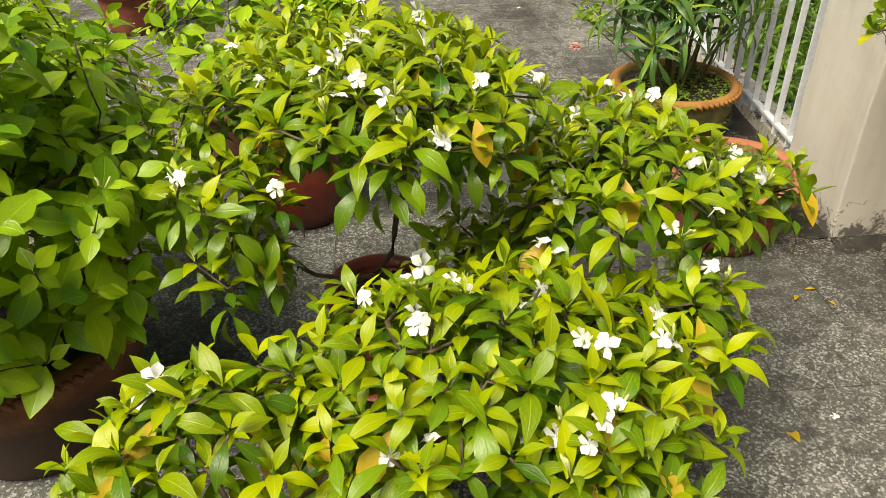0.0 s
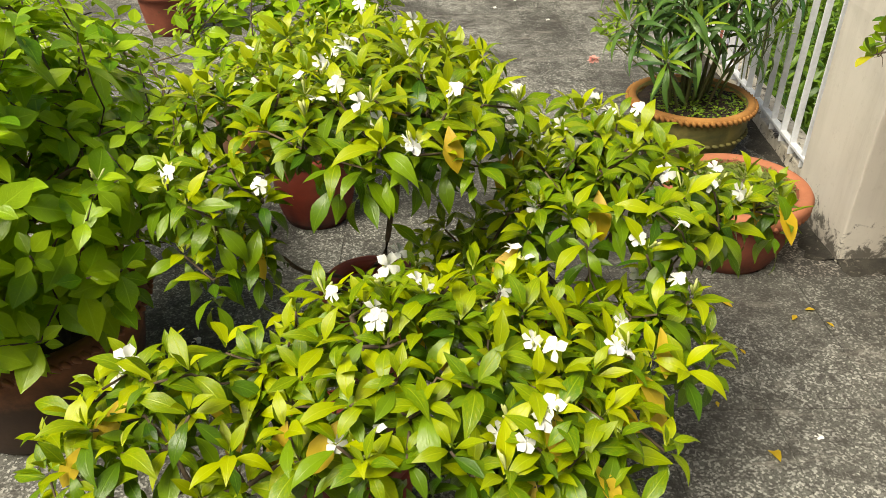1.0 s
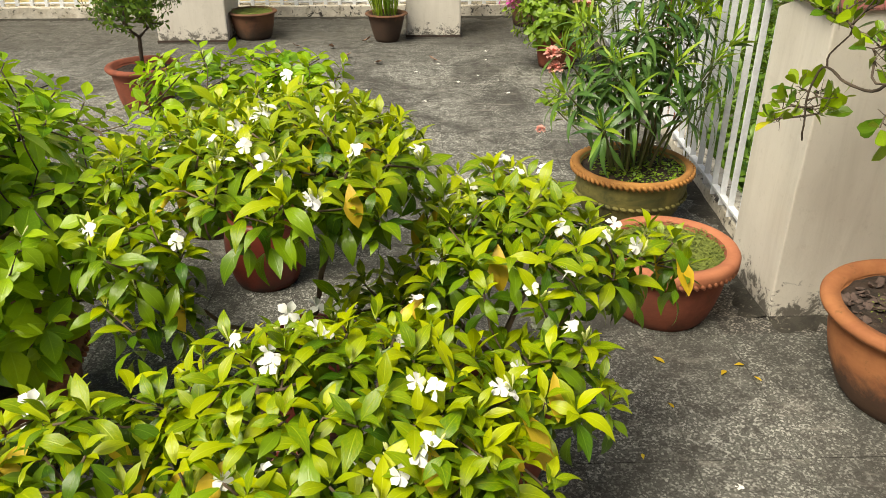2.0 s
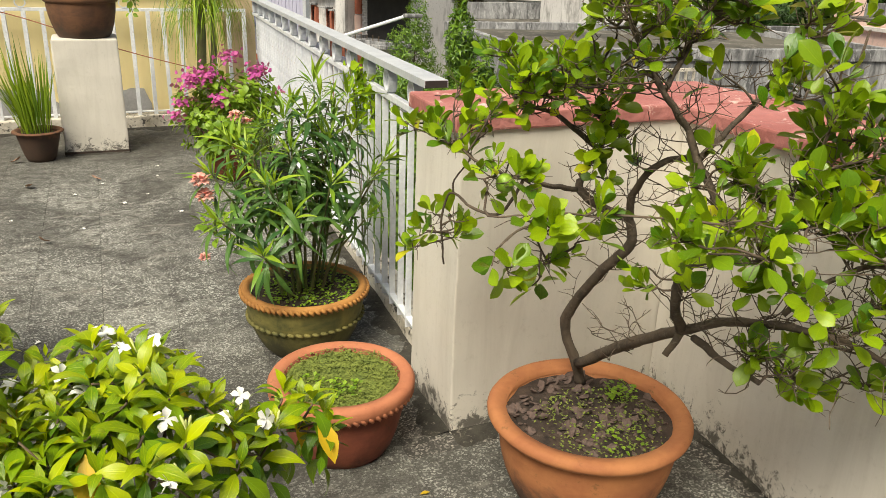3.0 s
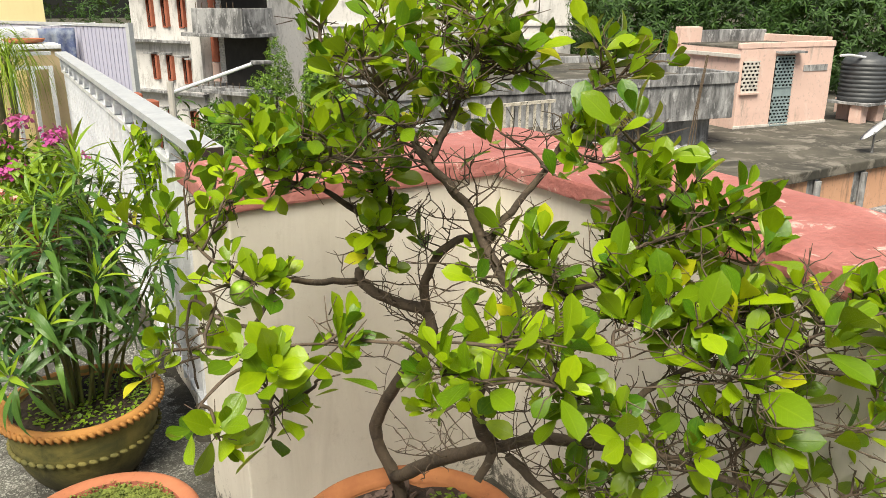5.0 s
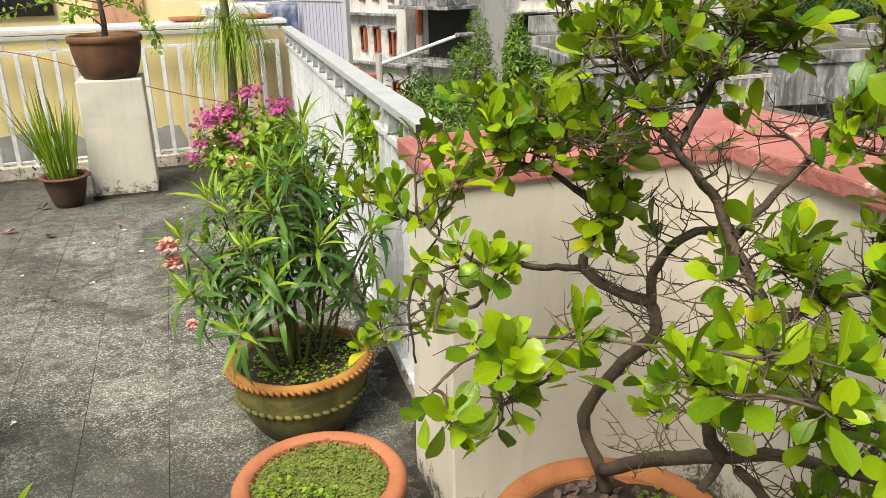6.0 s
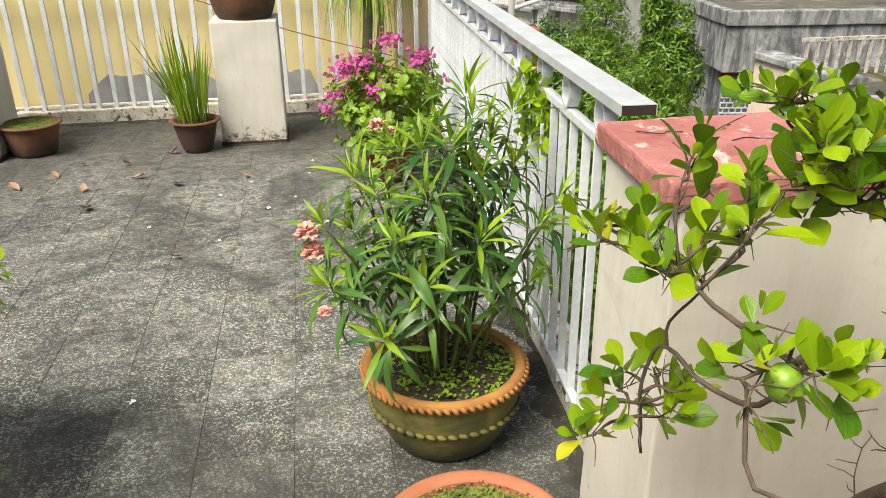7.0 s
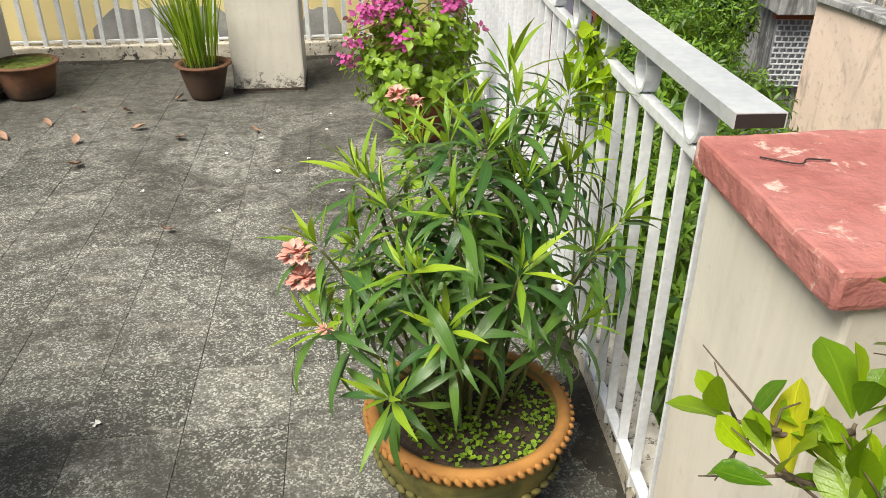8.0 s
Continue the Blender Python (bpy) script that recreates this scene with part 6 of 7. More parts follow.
house = thing("rooftop_house", "small pink rooftop house with lattice window and blue-grey door", "house", (20.98, 14.52, ROOF_Z))
house.rotation_euler = (0, 0, radians(-9.7))
part("wall", rough_box(0, 3.98, 0, 3.2, -0.05, 2.52, 0.6, 0.02, 0.02), M_PINK, house)
part("parapet", rough_box(-0.03, 4.01, -0.02, 0.16, 2.52, 2.70, 0.5, 0.02, 0.02), M_PINK, house)
part("parapet", box(3.82, 4.01, 0.162, 3.2, 2.52, 2.82, 0.02), M_PINK, house)
part("parapet", rough_box(0.9, 3.9, 3.0, 3.2, 2.52, 2.98, 0.5, 0.02, 0.02), M_GREYWALL, house, "blackened back parapet")
part("parapet", rough_box(-0.05, 0.88, 2.9, 3.2, 2.52, 3.1, 0.5, 0.02, 0.02), M_PINK, house)
part("roof", box(0.0, 3.82, 0.165, 2.89, 2.522, 2.58), M_ROOF, house, "black stained roof slab")
part("ledge", box(-0.12, -0.032, -0.02, 3.2, 2.24, 2.36, 0.01), M_OFFWHITE, house)
win = part("window", box(0.12, 0.78, -0.02, 0.05, 1.18, 2.12), M_GLASS_DARK, house, "dark window behind a white lattice")
part("lattice", lattice(0.12, 0.78, 1.18, 2.12, -0.021, 0.165, 0.105, 0.045), M_OFFWHITE, win, "white lattice screen")
part("sill", box(0.06, 0.84, -0.10, -0.022, 1.09, 1.16, 0.01), M_PINK, win)
door = part("door", box(1.46, 2.26, -0.02, 0.05, 0.0, 2.28), M_GLASS_DARK, house, "blue-grey lattice door standing in a deep opening")
part("lattice", lattice(1.48, 2.24, 0.04, 1.00, -0.021, 0.152, 0.10, 0.04), M_BLUE_GREY, door, "blue-grey lattice panel")
part("lattice", lattice(1.48, 2.24, 1.28, 2.24, -0.021, 0.152, 0.10, 0.04), M_BLUE_GREY, door, "blue-grey lattice panel")
part("rail", box(1.48, 2.24, -0.05, -0.021, 1.02, 1.26, 0.01), M_BLUE_GREY, door)
part("hood", box(1.40, 2.44, -0.34, -0.022, 2.36, 2.43, 0.01), M_GREYWALL, door, "rusted black door hood")
part("plaster_patch", box(2.7, 3.75, -0.026, -0.004, 1.75, 1.95), M_GREYWALL, house, "grey flaked plaster")
part("base", box(-0.06, 3.98, -0.06, -0.022, 0.0, 0.10, 0.02), M_OFFWHITE, house)

tank = thing("water_tank", "black ribbed plastic water tank on masonry legs", "water tank", (26.25, 13.45, ROOF_Z))
tank.scale = (1.0, 1.0, 0.92)
prof = [(0.72, 0.75), (0.74, 0.78)]
for k in range(9):
    z = 0.80 + k * 0.155
    prof += [(0.74, z), (0.775, z + 0.04), (0.775, z + 0.10), (0.74, z + 0.14)]
prof += [(0.74, 2.20), (0.66, 2.32), (0.30, 2.42), (0.28, 2.50), (0.02, 2.52)]
part("shell", lathe(prof, 40), M_TANK, tank, smooth=True)
for x, y in ((-0.55, -0.3), (0.45, -0.3), (0.0, 0.5)):
    part("leg", rough_box(x - 0.2, x + 0.2, y - 0.2, y + 0.2, 0.0, 0.66, 0.2, 0.02, 0.01), M_PINK, tank, "pink masonry leg")
part("slab", box(-0.85, 0.85, -0.75, 0.75, 0.66, 0.75, 0.01), M_GREYWALL, tank)
bm = bmesh.new()
add_tube(bm, [(-0.5, -0.2, 2.35), (-1.2, -0.1, 2.45), (-1.6, 0.0, 2.45)], [0.05] * 3, 8)
part("pipe", bm, M_WHITE_STEEL, tank)

dish = thing("satellite_dish", "white satellite dish on the roof edge", "satellite dish", (20.74, 9.75, ROOF_Z))
bm = lathe([(0.02, 0.0), (0.15, 0.012), (0.28, 0.045), (0.40, 0.095), (0.405, 0.10), (0.28, 0.055), (0.15, 0.022), (0.02, 0.01)], 32)
d = part("reflector", bm, M_WHITE_STEEL, dish, smooth=True)
d.matrix_local = Matrix.Translation((0, 0, 0.55)) @ Vector((0, 0, 1)).rotation_difference(Vector((-0.42, 0.55, 0.72))).to_matrix().to_4x4()
dish.scale = (1.05, 1.05, 1.05)
bm = bmesh.new()
add_tube(bm, [(0, 0.05, 0), (0, 0.05, 0.55)], [0.03, 0.025], 8)
add_tube(bm, [(0, 0, 0.3), (-0.35, -0.35, 0.45)], [0.012, 0.012], 6)
part("mast", bm, M_GREYWALL, dish)
rod = thing("iron_rods", "rusty reinforcement rods tied upright with rubble", "rods", (16.75, 12.6, ROOF_Z))
for k in range(5):
    bm = bmesh.new()
    add_tube(bm, [(0.08 * k - 0.2, 0.05 * (k % 2), 0), (0.03 * k, 0, 1.2), (0.25 + 0.02 * k, 0, 2.6)], [0.012, 0.009, 0.006], 6)
    part("rod", bm, M_TWIG, rod)
part("rubble", chips(random.Random(3), 0.6, 0.04, 60, 0.14), M_GREYWALL, rod)
ac = thing("air_conditioner", "white outdoor air conditioner unit", "air conditioner", (14.55, 10.95, ROOF_Z))
part("case", box(-0.42, 0.42, -0.16, 0.16, 0.0, 0.56, 0.02), M_WHITE_STEEL, ac)
for k in range(9):
    part("grille_bar", box(-0.36, 0.10, -0.178, -0.162, 0.06 + k * 0.05, 0.08 + k * 0.05), M_GREYWALL, ac)

# grey concrete building with a parapeted roof
grey = thing("concrete_building", "blackened concrete building with a flat parapeted roof", "building", (8.1, 14.35, -6.57))
grey.rotation_euler = (0, 0, radians(-9))
grey.scale = (1.0, 1.1, 1.0)
part("wall", rough_box(0, 10.5, 0, 6.6, 4.75, 5.72, 0.5, 0.02, 0.02), M_GREYWALL, grey)
part("wall", box(0.2, 10.2, 0.5, 6.4, -0.43, 4.75), M_GREYWALL, grey)
for x0, x1, y0, y1 in ((-0.05, 10.55, -0.05, 0.16), (-0.05, 0.16, 0.162, 6.65), (0.162, 10.55, 6.44, 6.65), (10.34, 10.55, 0.162, 6.438)):
    part("parapet", rough_box(x0, x1, y0, y1, 5.72, 6.02, 0.5, 0.015, 0.02), M_GREYWALL, grey)
part("roof", box(0.162, 10.338, 0.162, 6.438, 5.722, 5.80), M_ROOF, grey, "dark damp roof")
part("beam", box(0.10, 1.30, 0.30, 0.498, 4.60, 4.745), M_BRICK, grey, "brick-red lintel")
w = part("window", box(0.20, 1.20, 0.42, 0.498, 3.2, 4.58), M_LAVENDER, grey, "window with pale curtain and white grille")
part("grille", lattice(0.20, 1.20, 3.2, 4.58, 0.40, 0.14, 0.11, 0.022), M_WHITE_STEEL, w, "white honeycomb grille")
stub = thing("garden_wall", "pink and grey weathered wall with a picket fence on top", "wall", (6.80, 8.75, -5.90))
part("wall", rough_box(0, 0.3, 0.0, 2.3, -1.1, 5.0, 0.5, 0.02, 0.02), M_PINK_PALE, stub)
part("wall", rough_box(0.302, 3.2, 0.0, 0.3, -1.1, 4.65, 0.5, 0.02, 0.02), M_GREYWALL, stub)
part("coping", rough_box(-0.06, 0.36, -0.06, 2.3, 5.0, 5.10, 0.4, 0.015, 0.01), M_GREYWALL, stub, "blackened concrete coping")
part("coping", rough_box(0.362, 3.2, -0.06, 0.36, 4.65, 4.75, 0.4, 0.015, 0.01), M_GREYWALL, stub, "blackened concrete coping")
me = mesh_of("picket", box(-0.02, 0.02, -0.02, 0.02, 0.0, 0.55), M_KERB)
for k in range(14):
    o = new("picket", me)
    o.parent, o.location = stub, (0.6 + k * 0.19, 1.8, 4.76)
part("fence_rail", box(0.5, 3.2, 1.77, 1.83, 5.31, 5.37), M_KERB, stub)
part("deck", box(0.302, 3.2, 0.302, 2.3, 4.55, 4.755), M_ROOF, stub, "stained concrete deck")

# low roofs seen between the lime twigs
low_roof = thing("low_building", "low building with a stained roof and pale edge wall", "building", (13.66, 21.6, -6.2))
low_roof.rotation_euler = (0, 0, radians(-3.8))
part("wall", box(0, 12, 0, 9, -0.8, 4.9), M_GREYWALL, low_roof)
part("roof", box(-0.1, 12.1, -0.1, 9.1, 4.9, 5.0), M_ROOF, low_roof)
part("parapet", rough_box(6.0, 12.1, 0.0, 0.2, 5.0, 5.5, 0.5, 0.02, 0.02), M_GREYWALL, low_roof)
part("edge_wall", rough_box(-0.1, 12.1, 8.9, 9.1, 5.0, 5.7, 0.5, 0.02, 0.02), M_GREYWALL, low_roof)
part("stair_cabin", rough_box(2.2, 5.6, 3.0, 6.5, 5.0, 7.6, 0.5, 0.02, 0.02), M_WHITEWALL, low_roof, "stained white stair cabin")
pink_end = thing("pink_gable", "pink wall end with broken plaster beside the roof", "wall", (19.4, 18.6, ROOF_Z))
part("wall", rough_box(0, 2.2, 0, 0.25, 0, 1.4, 0.4, 0.03, 0.02), M_PINK, pink_end)

# white building with balconies and shutters
white = thing("white_building", "weather-stained white apartment building with hooded windows", "building", (13.1, 36.86, -6.05))
white.rotation_euler = (0, 0, radians(-26))
part("wall", box(0, 16.0, 0, 6, -0.95, 13.0), M_WHITEWALL, white)
for x, z, w, h, shade in ((3.34, 4.95, 1.95, 0.72, True), (6.0, 4.92, 0.7, 0.78, False), (7.45, 5.95, 0.5, 0.85, False), (9.6, 4.9, 1.3, 0.9, True), (12.4, 4.9, 1.3, 0.9, True), (3.2, 8.0, 1.6, 1.1, True), (6.4, 8.0, 0.8, 1.1, True), (9.4, 8.0, 1.3, 1.1, True), (12.6, 8.0, 1.3, 1.1, True)):
    far_window(white, x, z, w, h, 0.0, hood=shade, bars=4, bar_mat=M_TWIG)
part("string_course", box(-0.05, 16.05, -0.10, -0.003, 6.15, 6.28), M_WHITEWALL, white)
part("column", rough_box(0.75, 1.35, -0.5, -0.003, 0.0, 6.9, 0.6, 0.02, 0.02), M_WHITEWALL, white, "white corner column with creeper marks")
part("string_course", box(-0.05, 16.05, -0.12, -0.003, 5.45, 5.62), M_OFFWHITE, white)
bm = bmesh.new()
add_tube(bm, [(0.9, -0.1, 0), (0.9, -0.1, 12)], [0.07, 0.07], 8)
part("drainpipe", bm, M_OFFWHITE, white)

balc = thing("balcony_building", "old building with deep dark balconies and red shutters", "building", (9.85, 37.09, -6.05))
balc.rotation_euler = (0, 0, radians(-66))
balc.scale = (0.75, 1.0, 1.0)
part("wall", box(-0.9, 5.2, 1.6, 8, -0.95, 13), M_WHITEWALL, balc)
part("wall", box(-9.0, -0.902, 1.9, 8, -0.95, 13), M_WHITEWALL, balc)
part("wall", box(-1.2, -0.2, 0.9, 1.598, 3.4, 13), M_WHITEWALL, balc, "white projecting pier beside the balconies")
for z, h in ((3.25, 0.30), (5.80, 1.25), (8.9, 1.1)):
    slab = part("balcony", rough_box(0.2, 5.75, -0.45, 1.59, z, z + 0.16, 0.6, 0.02, 0.02), M_GREYWALL, balc, "stained concrete balcony slab with a thin drip edge")
    part("parapet", rough_box(1.1, 5.55, -0.30, -0.18, z + 0.162, z + h, 0.5, 0.02, 0.02), M_GREYWALL, slab)
    part("parapet", rough_box(5.43, 5.55, -0.178, 1.59, z + 0.162, z + h, 0.5, 0.02, 0.02), M_GREYWALL, slab)
    part("parapet", rough_box(1.1, 1.22, -0.178, 1.59, z + 0.162, z + h, 0.5, 0.02, 0.02), M_GREYWALL, slab)
    # Flat panel on the back wall; the balcony's inner shade is its colour.
    part("doorway_shade", box(1.15, 5.1, 1.50, 1.598, z + 0.17, z + 2.5), M_DARK, balc, "dark panel painted as the shaded balcony interior")
    part("shutter", box(-0.1, 0.52, 1.48, 1.598, z + 1.25, z + 2.5), M_BRICK, balc, "red-brown shutter")
    part("panel", box(-0.1, 0.52, 1.46, 1.598, z + 0.3, z + 1.2), M_PINK, balc, "pink panel under the shutter")
    part("lattice", lattice(0.56, 1.12, z + 0.3, z + 2.5, 1.598, 0.14, 0.12, 0.05), M_WHITEWALL, balc, "pierced block screen")
    for k in range(7):
        part("rail_bar", box(1.5 + 0.55 * k, 1.53 + 0.55 * k, -0.26, -0.23, z + h, z + h + 0.25), M_TWIG, slab)
for x, z0, z1 in ((-3.48, 3.30, 4.50), (-2.48, 3.10, 4.40), (-5.2, 3.4, 4.6), (-6.8, 3.4, 4.6), (-3.48, 6.1, 7.4), (-2.48, 6.1, 7.4), (-5.2, 6.1, 7.4), (-6.8, 6.1, 7.4), (-3.2, 0.6, 1.8), (-5.6, 0.6, 1.8)):
    far_window(balc, x, (z0 + z1) / 2, 0.42, z1 - z0, 1.9, hood=True, bars=2, bar_mat=M_BRICK)
    part("shutter", box(x + 0.30, x + 0.52, 1.72, 1.895, z0, z1), M_BRICK, balc, "red-brown shutter")
for z in (2.7, 5.3, 8.2):
    part("ledge", rough_box(-9.0, -1.22, 1.45, 1.898, z, z + 0.12, 0.8, 0.02, 0.01), M_GREYWALL, balc, "mouldy ledge")
bm = bmesh.new()
add_tube(bm, [(-1.6, 1.8, 0), (-1.6, 1.8, 12.5)], [0.06, 0.06], 8)
part("drainpipe", bm, M_GREYWALL, balc)
part("pillar", rough_box(2.6, 2.95, 0.2, 0.5, -0.95, 3.24, 0.5, 0.02, 0.02), M_WHITEWALL, balc)
part("low_wall", rough_box(3.4, 5.2, 0.25, 0.5, -0.95, 3.24, 0.5, 0.02, 0.02), M_WHITEWALL, balc)

# neighbouring terrace beyond the tan wall end, with a white screen and washing
screen = thing("white_screen", "white slatted screen with a railing on the next terrace", "screen", (1.19, 6.63, 0.06))
screen.rotation_euler = (0, 0, radians(24))
me = mesh_of("slat", box(-0.028, 0.028, -0.006, 0.006, 0.24, 1.08), M_LAVENDER)
for k in range(36):
    o = new("slat", me)
    o.parent, o.location = screen, (-0.03, 0.03 + k * 0.064, 0)
    o.rotation_euler = (0, 0, radians(90))
part("top_rail", box(-0.045, -0.015, 0, 2.35, 1.081, 1.11), M_RAIL_STEEL, screen)
part("bottom_rail", box(-0.045, -0.015, 0, 2.35, 0.20, 0.239), M_WHITE_STEEL, screen)
part("post", box(-0.05, 0.0, -0.055, -0.002, 0.0, 1.12), M_RAIL_STEEL, screen)
part("base_block", box(-0.07, 0.02, -0.16, 2.4, -3.0, 0.19), M_BRICK, screen, "brick-red base of the next terrace")
solid("floor_next", box(-6, 1.12, 5.45, 9.6, -0.3, 0.2), M_CEMENT, "cement floor of the next terrace", "floor", kind="structure")
far_wall = thing("yellow_house_wall", "yellow house wall with an orange panel on the next terrace", "wall", (-2.6, 9.62, 0.0))
part("wall", box(-4, 3.4, 0, 0.25, -3.0, 4.0), M_YELLOW, far_wall)
part("panel", box(1.15, 1.75, -0.05, -0.003, 0.2, 2.2), M_ORANGE_WALL, far_wall, "orange door panel")
part("panel", box(-0.6, 0.7, -0.05, -0.003, 1.0, 1.35), M_GLASS_DARK, far_wall, "dark grille opening")


def garment(material, w, h, seed, label, at):
    bm = bmesh.new()
    n, k = 10, 8
    grid = [[bm.verts.new((w * (i / n - 0.5) * (1 - 0.15 * j / k), 0.03 * math.sin(i * 1.7 + seed) * (0.3 + j / k) + 0.008 * noise.noise((i, j, seed)), -h * j / k)) for i in range(n + 1)] for j in range(k + 1)]
    for j in range(k):
        for i in range(n):
            bm.faces.new((grid[j][i], grid[j][i + 1], grid[j + 1][i + 1], grid[j + 1][i]))
    ob = solid("garment", bm, material, label, "laundry", at=at, smooth=True)
    mod = ob.modifiers.new("thick", "SOLIDIFY")
    mod.thickness = 0.006
    return ob


M_CLOTH_BLUE = surface("blue_cloth", (0.10, 0.13, 0.26), (0.30, 0.34, 0.42), coarse=8, rough=0.9)
M_CLOTH_WHITE = surface("white_cloth", (0.75, 0.76, 0.80), (0.62, 0.64, 0.70), coarse=8, rough=0.9)
garment(M_CLOTH_BLUE, 0.34, 0.55, 1.0, "dark blue patterned cloth drying on a line", (0.62, 7.3, 1.12))
garment(M_CLOTH_WHITE, 0.45, 0.6, 2.0, "white cloth drying on a line", (0.28, 7.4, 1.14))
garment(M_CLOTH_WHITE, 0.3, 0.5, 3.0, "white cloth drying on a line", (-0.05, 7.5, 1.14))
bm = bmesh.new()
add_tube(bm, [(-0.6, 7.7, 1.17), (0.3, 7.42, 1.125), (0.98, 7.2, 1.17)], [0.004] * 3, 6)
solid("clothes_line", bm, M_WHITE_STEEL, "thin clothes line on the next terrace", "clothes line")
for p, lab in (((0.14, 5.30, 1.075), "flat pale clay plate on the wall coping"), ((-0.40, 5.24, 1.075), "flat pale clay plate on the wall coping")):
    solid("plate", lathe([(0.05, 0), (0.13, 0.01), (0.15, 0.035), (0.135, 0.035), (0.12, 0.02), (0.02, 0.014)], 28), M_CLAY_PALE, lab, "plate", at=p, smooth=True)
for k, y in enumerate((1.85, 2.15)):
    solid("brick", rough_box(0.255, 0.31, y, y + 0.10, -0.02, 0.985, 0.05, 0.004, 0.004), M_BRICK, "orange-red brick pillar behind the railing", "pillar")

lamp = thing("street_lamp", "white street lamp pole with a long slanting arm", "street lamp", (2.56, 10.95, -6.67))
bm = bmesh.new()
add_tube(bm, [(0, 0, -0.33), (0, 0, 4.0), (0, 0, 6.85)], [0.07, 0.06, 0.055], 10)
part("pole", bm, M_OFFWHITE, lamp)
bm = bmesh.new()
add_tube(bm, [(0, 0, 6.68), (0.62, -0.22, 6.9), (1.18, -0.42, 7.1)], [0.032, 0.03, 0.028], 8)
part("arm", bm, M_WHITE_STEEL, lamp)
part("head", box(1.16, 1.46, -0.56, -0.40, 7.09, 7.15, 0.02), M_GREYWALL, lamp, "flat grey lamp head")


# ---- trees outside ----
def spray_kind(name, material, length, width, count, seed):
    r = random.Random(seed)
    shapes = [blade(length, width, (0.45, 1.5), 0.9, 0.2, 0.0, 3), blade(length * 0.8, width * 0.9, (0.45, 1.5), 0.5, 0.2, 0.0, 3)]
    return Kind(name, material, [cluster_shape(r, shapes, count, (30, 118), (0.7, 1.25)) for _ in range(6)])


MANGO = spray_kind("leaf_spray", M_LEAF_FAR, 0.42, 0.085, 10, 1)
YARD = spray_kind("leaf_spray", M_LEAF_SHRUB, 0.20, 0.05, 9, 2)


def tree(label, at, height, lumps, kind, clusters, per, seed, trunk_r=0.22, cell=1.0):
    """A tree: tapered trunk, limbs towards each lump of the crown, leaves in drooping clusters on the lumps."""
    rng = random.Random(seed)
    ob = thing("tree", label, "tree", at)
    lift = 0.026 * math.hypot(at[0], at[1])
    height += lift
    lumps = [((x, y, z + lift), r) for (x, y, z), r in lumps]
    bm = bmesh.new()
    add_tube(bm, curve_points([(0, 0, 0), (0.1, 0, height * 0.3), (0, 0.1, height * 0.62)], 5), [trunk_r * (1 - 0.05 * i) for i in range(11)], 10)
    part("trunk", bm, M_BARK, ob, smooth=True)
    poses = []
    for c, r in lumps:
        bm = bmesh.new()
        add_tube(bm, curve_points([(0, 0, height * 0.45), (c[0] * 0.5, c[1] * 0.5, c[2] * 0.8), c], 4), [trunk_r * 0.45 * (1 - 0.09 * i) for i in range(9)], 7)
        part("limb", bm, M_BARK, ob, smooth=True)
        n = int(clusters * r[0] * r[2])
        for _ in range(n):
            v = Vector((rng.gauss(0, 1), rng.gauss(0, 1), rng.gauss(0, 1))).normalized()
            k = rng.uniform(0.72, 1.0) * (1 + 0.35 * noise.noise(v * 2.2 + Vector((seed, 0, 0))))
            p = Vector((c[0] + v.x * r[0] * k, c[1] + v.y * r[1] * k, c[2] + v.z * r[2] * k))
            axis = Vector((v.x, v.y, v.z * 0.5 + 0.55)).normalized()
            turn = Vector((0, 0, 1)).rotation_difference(axis).to_matrix().to_4x4()
            poses.append(Matrix.Translation(p) @ turn @ Matrix.Rotation(rng.uniform(0, 6.283), 4, "Z") @ Matrix.Scale(rng.uniform(0.75, 1.25), 4))
    put_leaves(ob, kind, poses, 0, "leaf", "crown")
    return ob


tree("large dark green mango tree behind the rooftop house", (33.0, 27.0, -7), 11, [((-3, 0, 6.2), (4.2, 3.5, 3.2)), ((1.5, -1.5, 6.8), (4.0, 3.5, 3.6)), ((0, 0, 10), (4.5, 4, 3.0)), ((4.2, -3.5, 5.6), (3.4, 3, 3.2))], MANGO, 78, 9, 201, 0.35)
tree("large dark green mango tree behind the water tank", (36.5, 18.5, -7), 11, [((-2, 1, 6.0), (3.8, 3.5, 3.4)), ((0.5, -3.5, 6.0), (3.8, 3.5, 3.6)), ((0, 0, 10), (4.5, 4, 3.0)), ((-1, -6.5, 5.8), (3.4, 3, 3.4))], MANGO, 78, 9, 202, 0.35)
tree("dark green tree behind the low roofs", (29.5, 33.5, -7), 9, [((-3, 0, 4.6), (3.4, 2.5, 2.6)), ((0.5, 0, 6.4), (3.8, 3, 3.0)), ((3.5, -2, 5.2), (3.0, 2.6, 2.6))], MANGO, 50, 8, 203, 0.3)
tree("bushy green tree in the yard beside the lamp", (4.6, 13.2, -7), 5.2, [((0, 0, 5.0), (1.2, 1.1, 1.0)), ((1.0, 0.4, 4.7), (1.0, 0.9, 1.0)), ((-0.9, 0.4, 4.6), (1.0, 0.9, 1.0))], YARD, 330, 7, 204, 0.12)
tree("slender climbing-covered tree against the concrete wall", (6.32, 13.95, -7), 6.6, [((0, 0, 6.2), (0.32, 0.32, 0.9)), ((0.1, 0, 5.0), (0.45, 0.45, 0.9)), ((0, 0, 4.0), (0.8, 0.7, 0.9))], YARD, 700, 7, 205, 0.08)
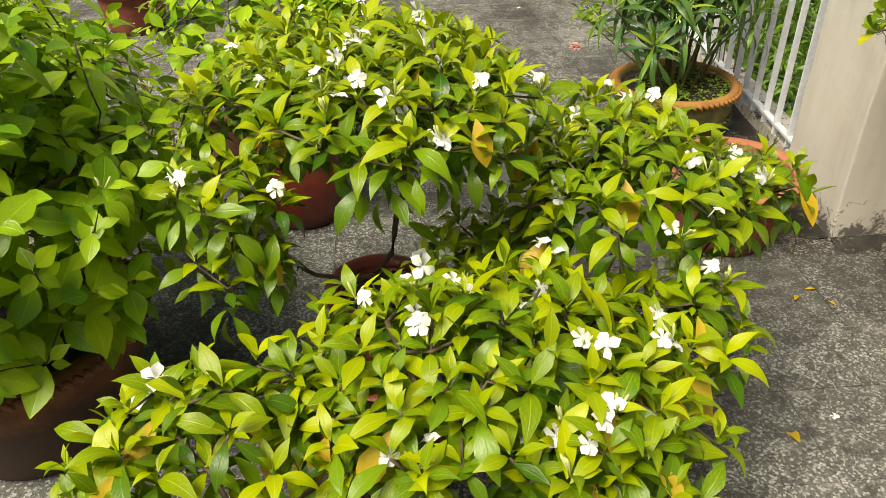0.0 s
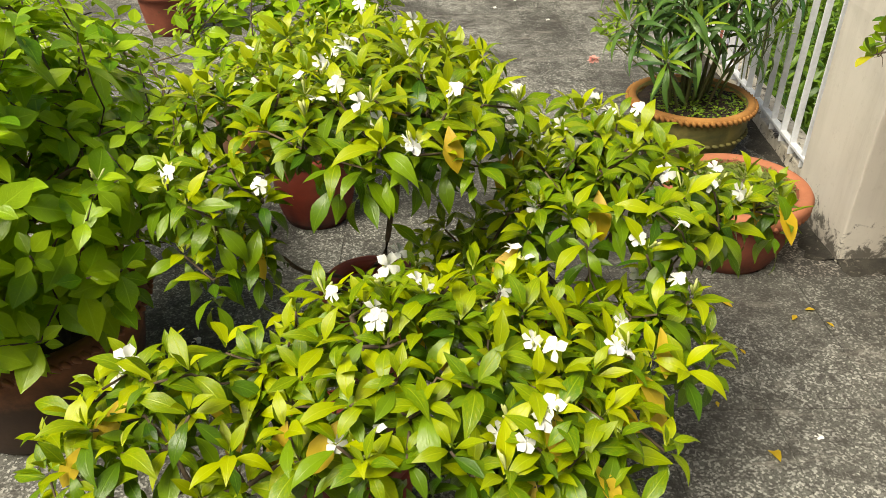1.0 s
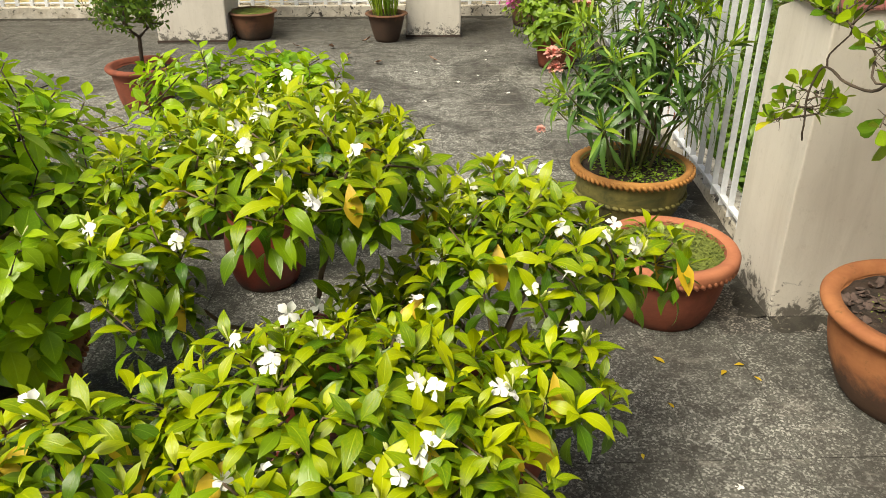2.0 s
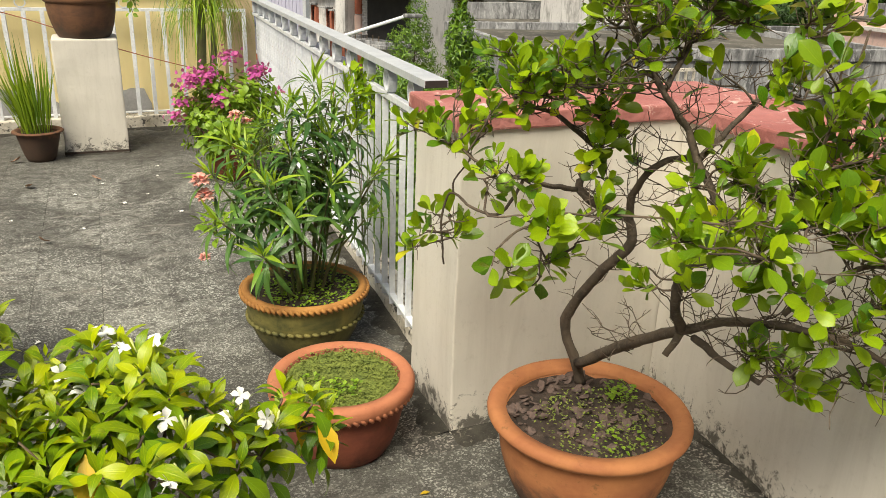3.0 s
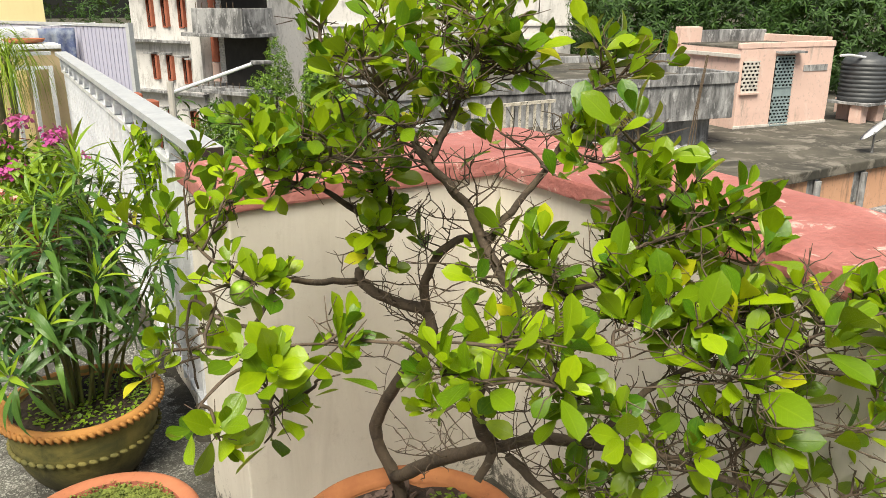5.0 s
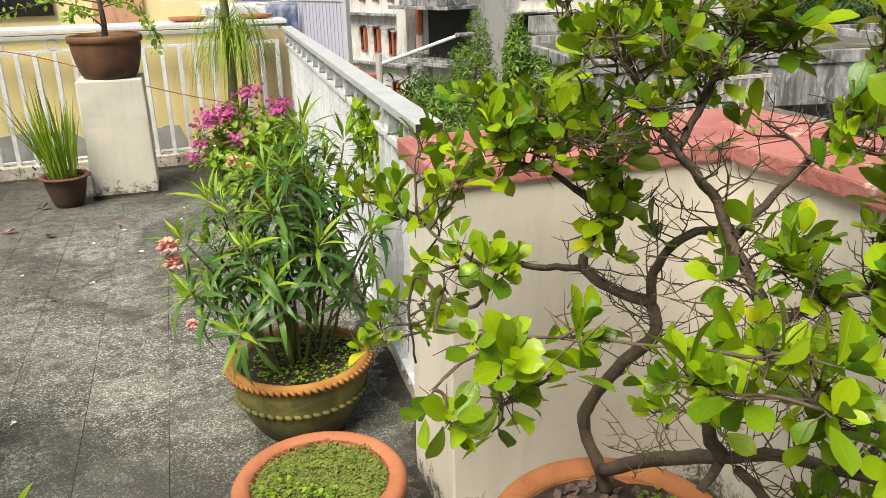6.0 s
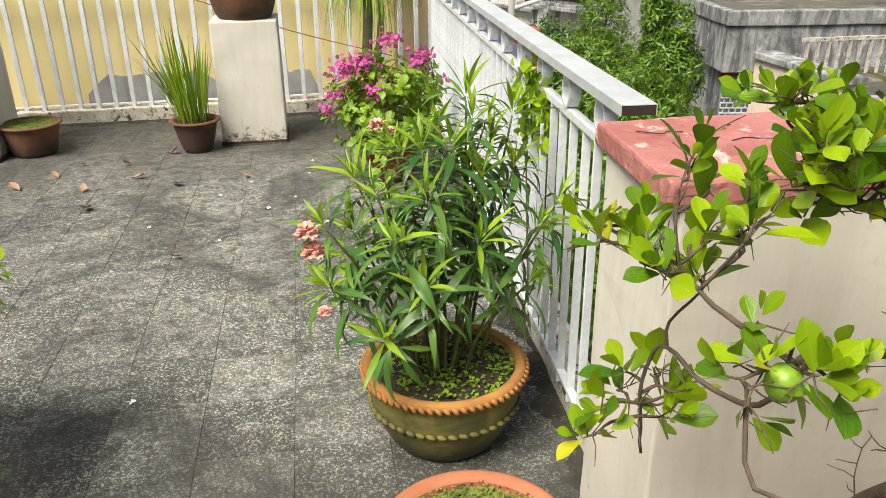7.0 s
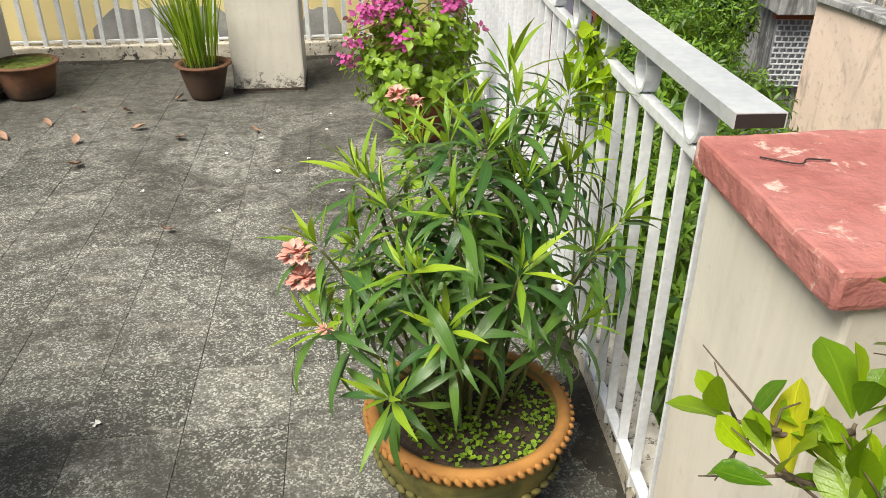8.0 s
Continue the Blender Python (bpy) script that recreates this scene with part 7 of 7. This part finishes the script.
tree("slender yellow-green tree against the concrete wall", (6.75, 13.8, -7), 6.0, [((0, 0, 5.75), (0.30, 0.3, 0.6)), ((0, 0, 4.9), (0.55, 0.5, 0.8))], YARD, 700, 7, 206, 0.08)
tree("bushy green tree crowding below the railing", (4.4, 10.4, -7), 5.6, [((0, 0, 5.0), (1.1, 1.2, 0.9)), ((0.4, -1.2, 4.4), (0.9, 1.1, 0.95)), ((-1.2, 0.2, 4.6), (1.0, 1.0, 0.9)), ((-0.2, 0.2, 3.8), (1.6, 1.4, 0.9))], YARD, 330, 7, 207, 0.12)
tree("bushy green tree crowding below the railing", (2.7, 7.0, -7), 5.4, [((0, 0, 5.2), (1.0, 1.3, 1.0)), ((-0.3, -1.8, 4.9), (0.8, 1.2, 1.0)), ((-0.6, 1.5, 4.6), (1.0, 1.2, 0.9)), ((0.0, 0, 4.1), (1.3, 2.0, 0.9))], YARD, 330, 7, 208, 0.12)
tree("bushy green tree crowding below the railing", (1.25, 3.0, -7), 5.2, [((-0.1, 0, 5.2), (0.7, 1.3, 0.9)), ((0.15, 1.6, 5.3), (0.8, 1.2, 0.9)), ((-0.3, -1.5, 4.9), (0.5, 1.0, 0.9)), ((0.1, 0.3, 4.2), (0.9, 2.2, 0.9))], YARD, 330, 7, 209, 0.12)
tree("creeper-covered shrub before the white building", (10.6, 28.0, -7), 5.4, [((0, 0, 3.6), (1.1, 0.9, 1.5)), ((0.2, 0, 5.0), (0.5, 0.5, 1.2)), ((-1.6, 0.5, 2.5), (1.4, 1.0, 1.2))], YARD, 230, 7, 210, 0.12)
tree("dark shrub before the balconies", (6.6, 24.0, -7), 4.6, [((0, 0, 3.4), (1.8, 1.4, 1.3)), ((2.2, 0.5, 2.8), (1.6, 1.3, 1.2)), ((-2.2, 1, 2.8), (1.8, 1.4, 1.5))], MANGO, 40, 8, 211, 0.15)
for k, (x, y) in enumerate(((-14, 62), (2, 66), (18, 64), (36, 58), (50, 46), (60, 30))):
    tree("distant dark tree line behind the houses", (x, y, -7), 9, [((-4, 0, 5.4), (5.5, 3, 3.6)), ((4, 0, 5.8), (5.5, 3, 4.0)), ((0, 0, 9), (5, 3, 3))], MANGO, 22, 8, 220 + k, 0.4)


# ---- floor tiles, last ----
def tiles():
    rng = random.Random(301)
    px, py, gap = 0.272, 0.272, 0.0011
    me_list = []
    for k in range(4):
        bm = box(gap - px / 2, px / 2 - gap, gap - py / 2, py / 2 - gap, -0.012, 0.0, 0.0009)
        me_list.append(mesh_of("tile", bm, M_TILE))
    x_line, y_line = -0.697, 0.737
    cells = []
    for i in range(-16, 6):
        for j in range(-18, 15):
            x, y = x_line + (i + 0.5) * px, y_line + (j + 0.5) * py
            if x + px / 2 < (0.085 + 0.052 * (y - 0.39) if y > 0.3 else (-0.0 if y > -0.15 else 0.75)) + 0.06 and y < 4.76:
                cells.append((x, y))
    near = [c for c in cells if -2.1 < c[0] < 0.1 and -0.3 < c[1] < 3.3][:300]
    for x, y in near:
        ob = new("tile", me_list[rng.randrange(4)])
        ob.parent = floor
        ob.matrix_basis = pose(x, y, rng.uniform(-0.0008, 0.0004), rng.uniform(-0.12, 0.12), rng.uniform(-0.12, 0.12), 0)
    rest = bmesh.new()
    chosen = set(near)
    for x, y in cells:
        if (x, y) not in chosen:
            add_box(rest, x + gap - px / 2, x + px / 2 - gap, y + gap - py / 2, y + py / 2 - gap, -0.012, rng.uniform(-0.0006, 0.0003))
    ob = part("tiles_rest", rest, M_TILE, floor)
    tagged(ob, kind="stuff")


tiles()
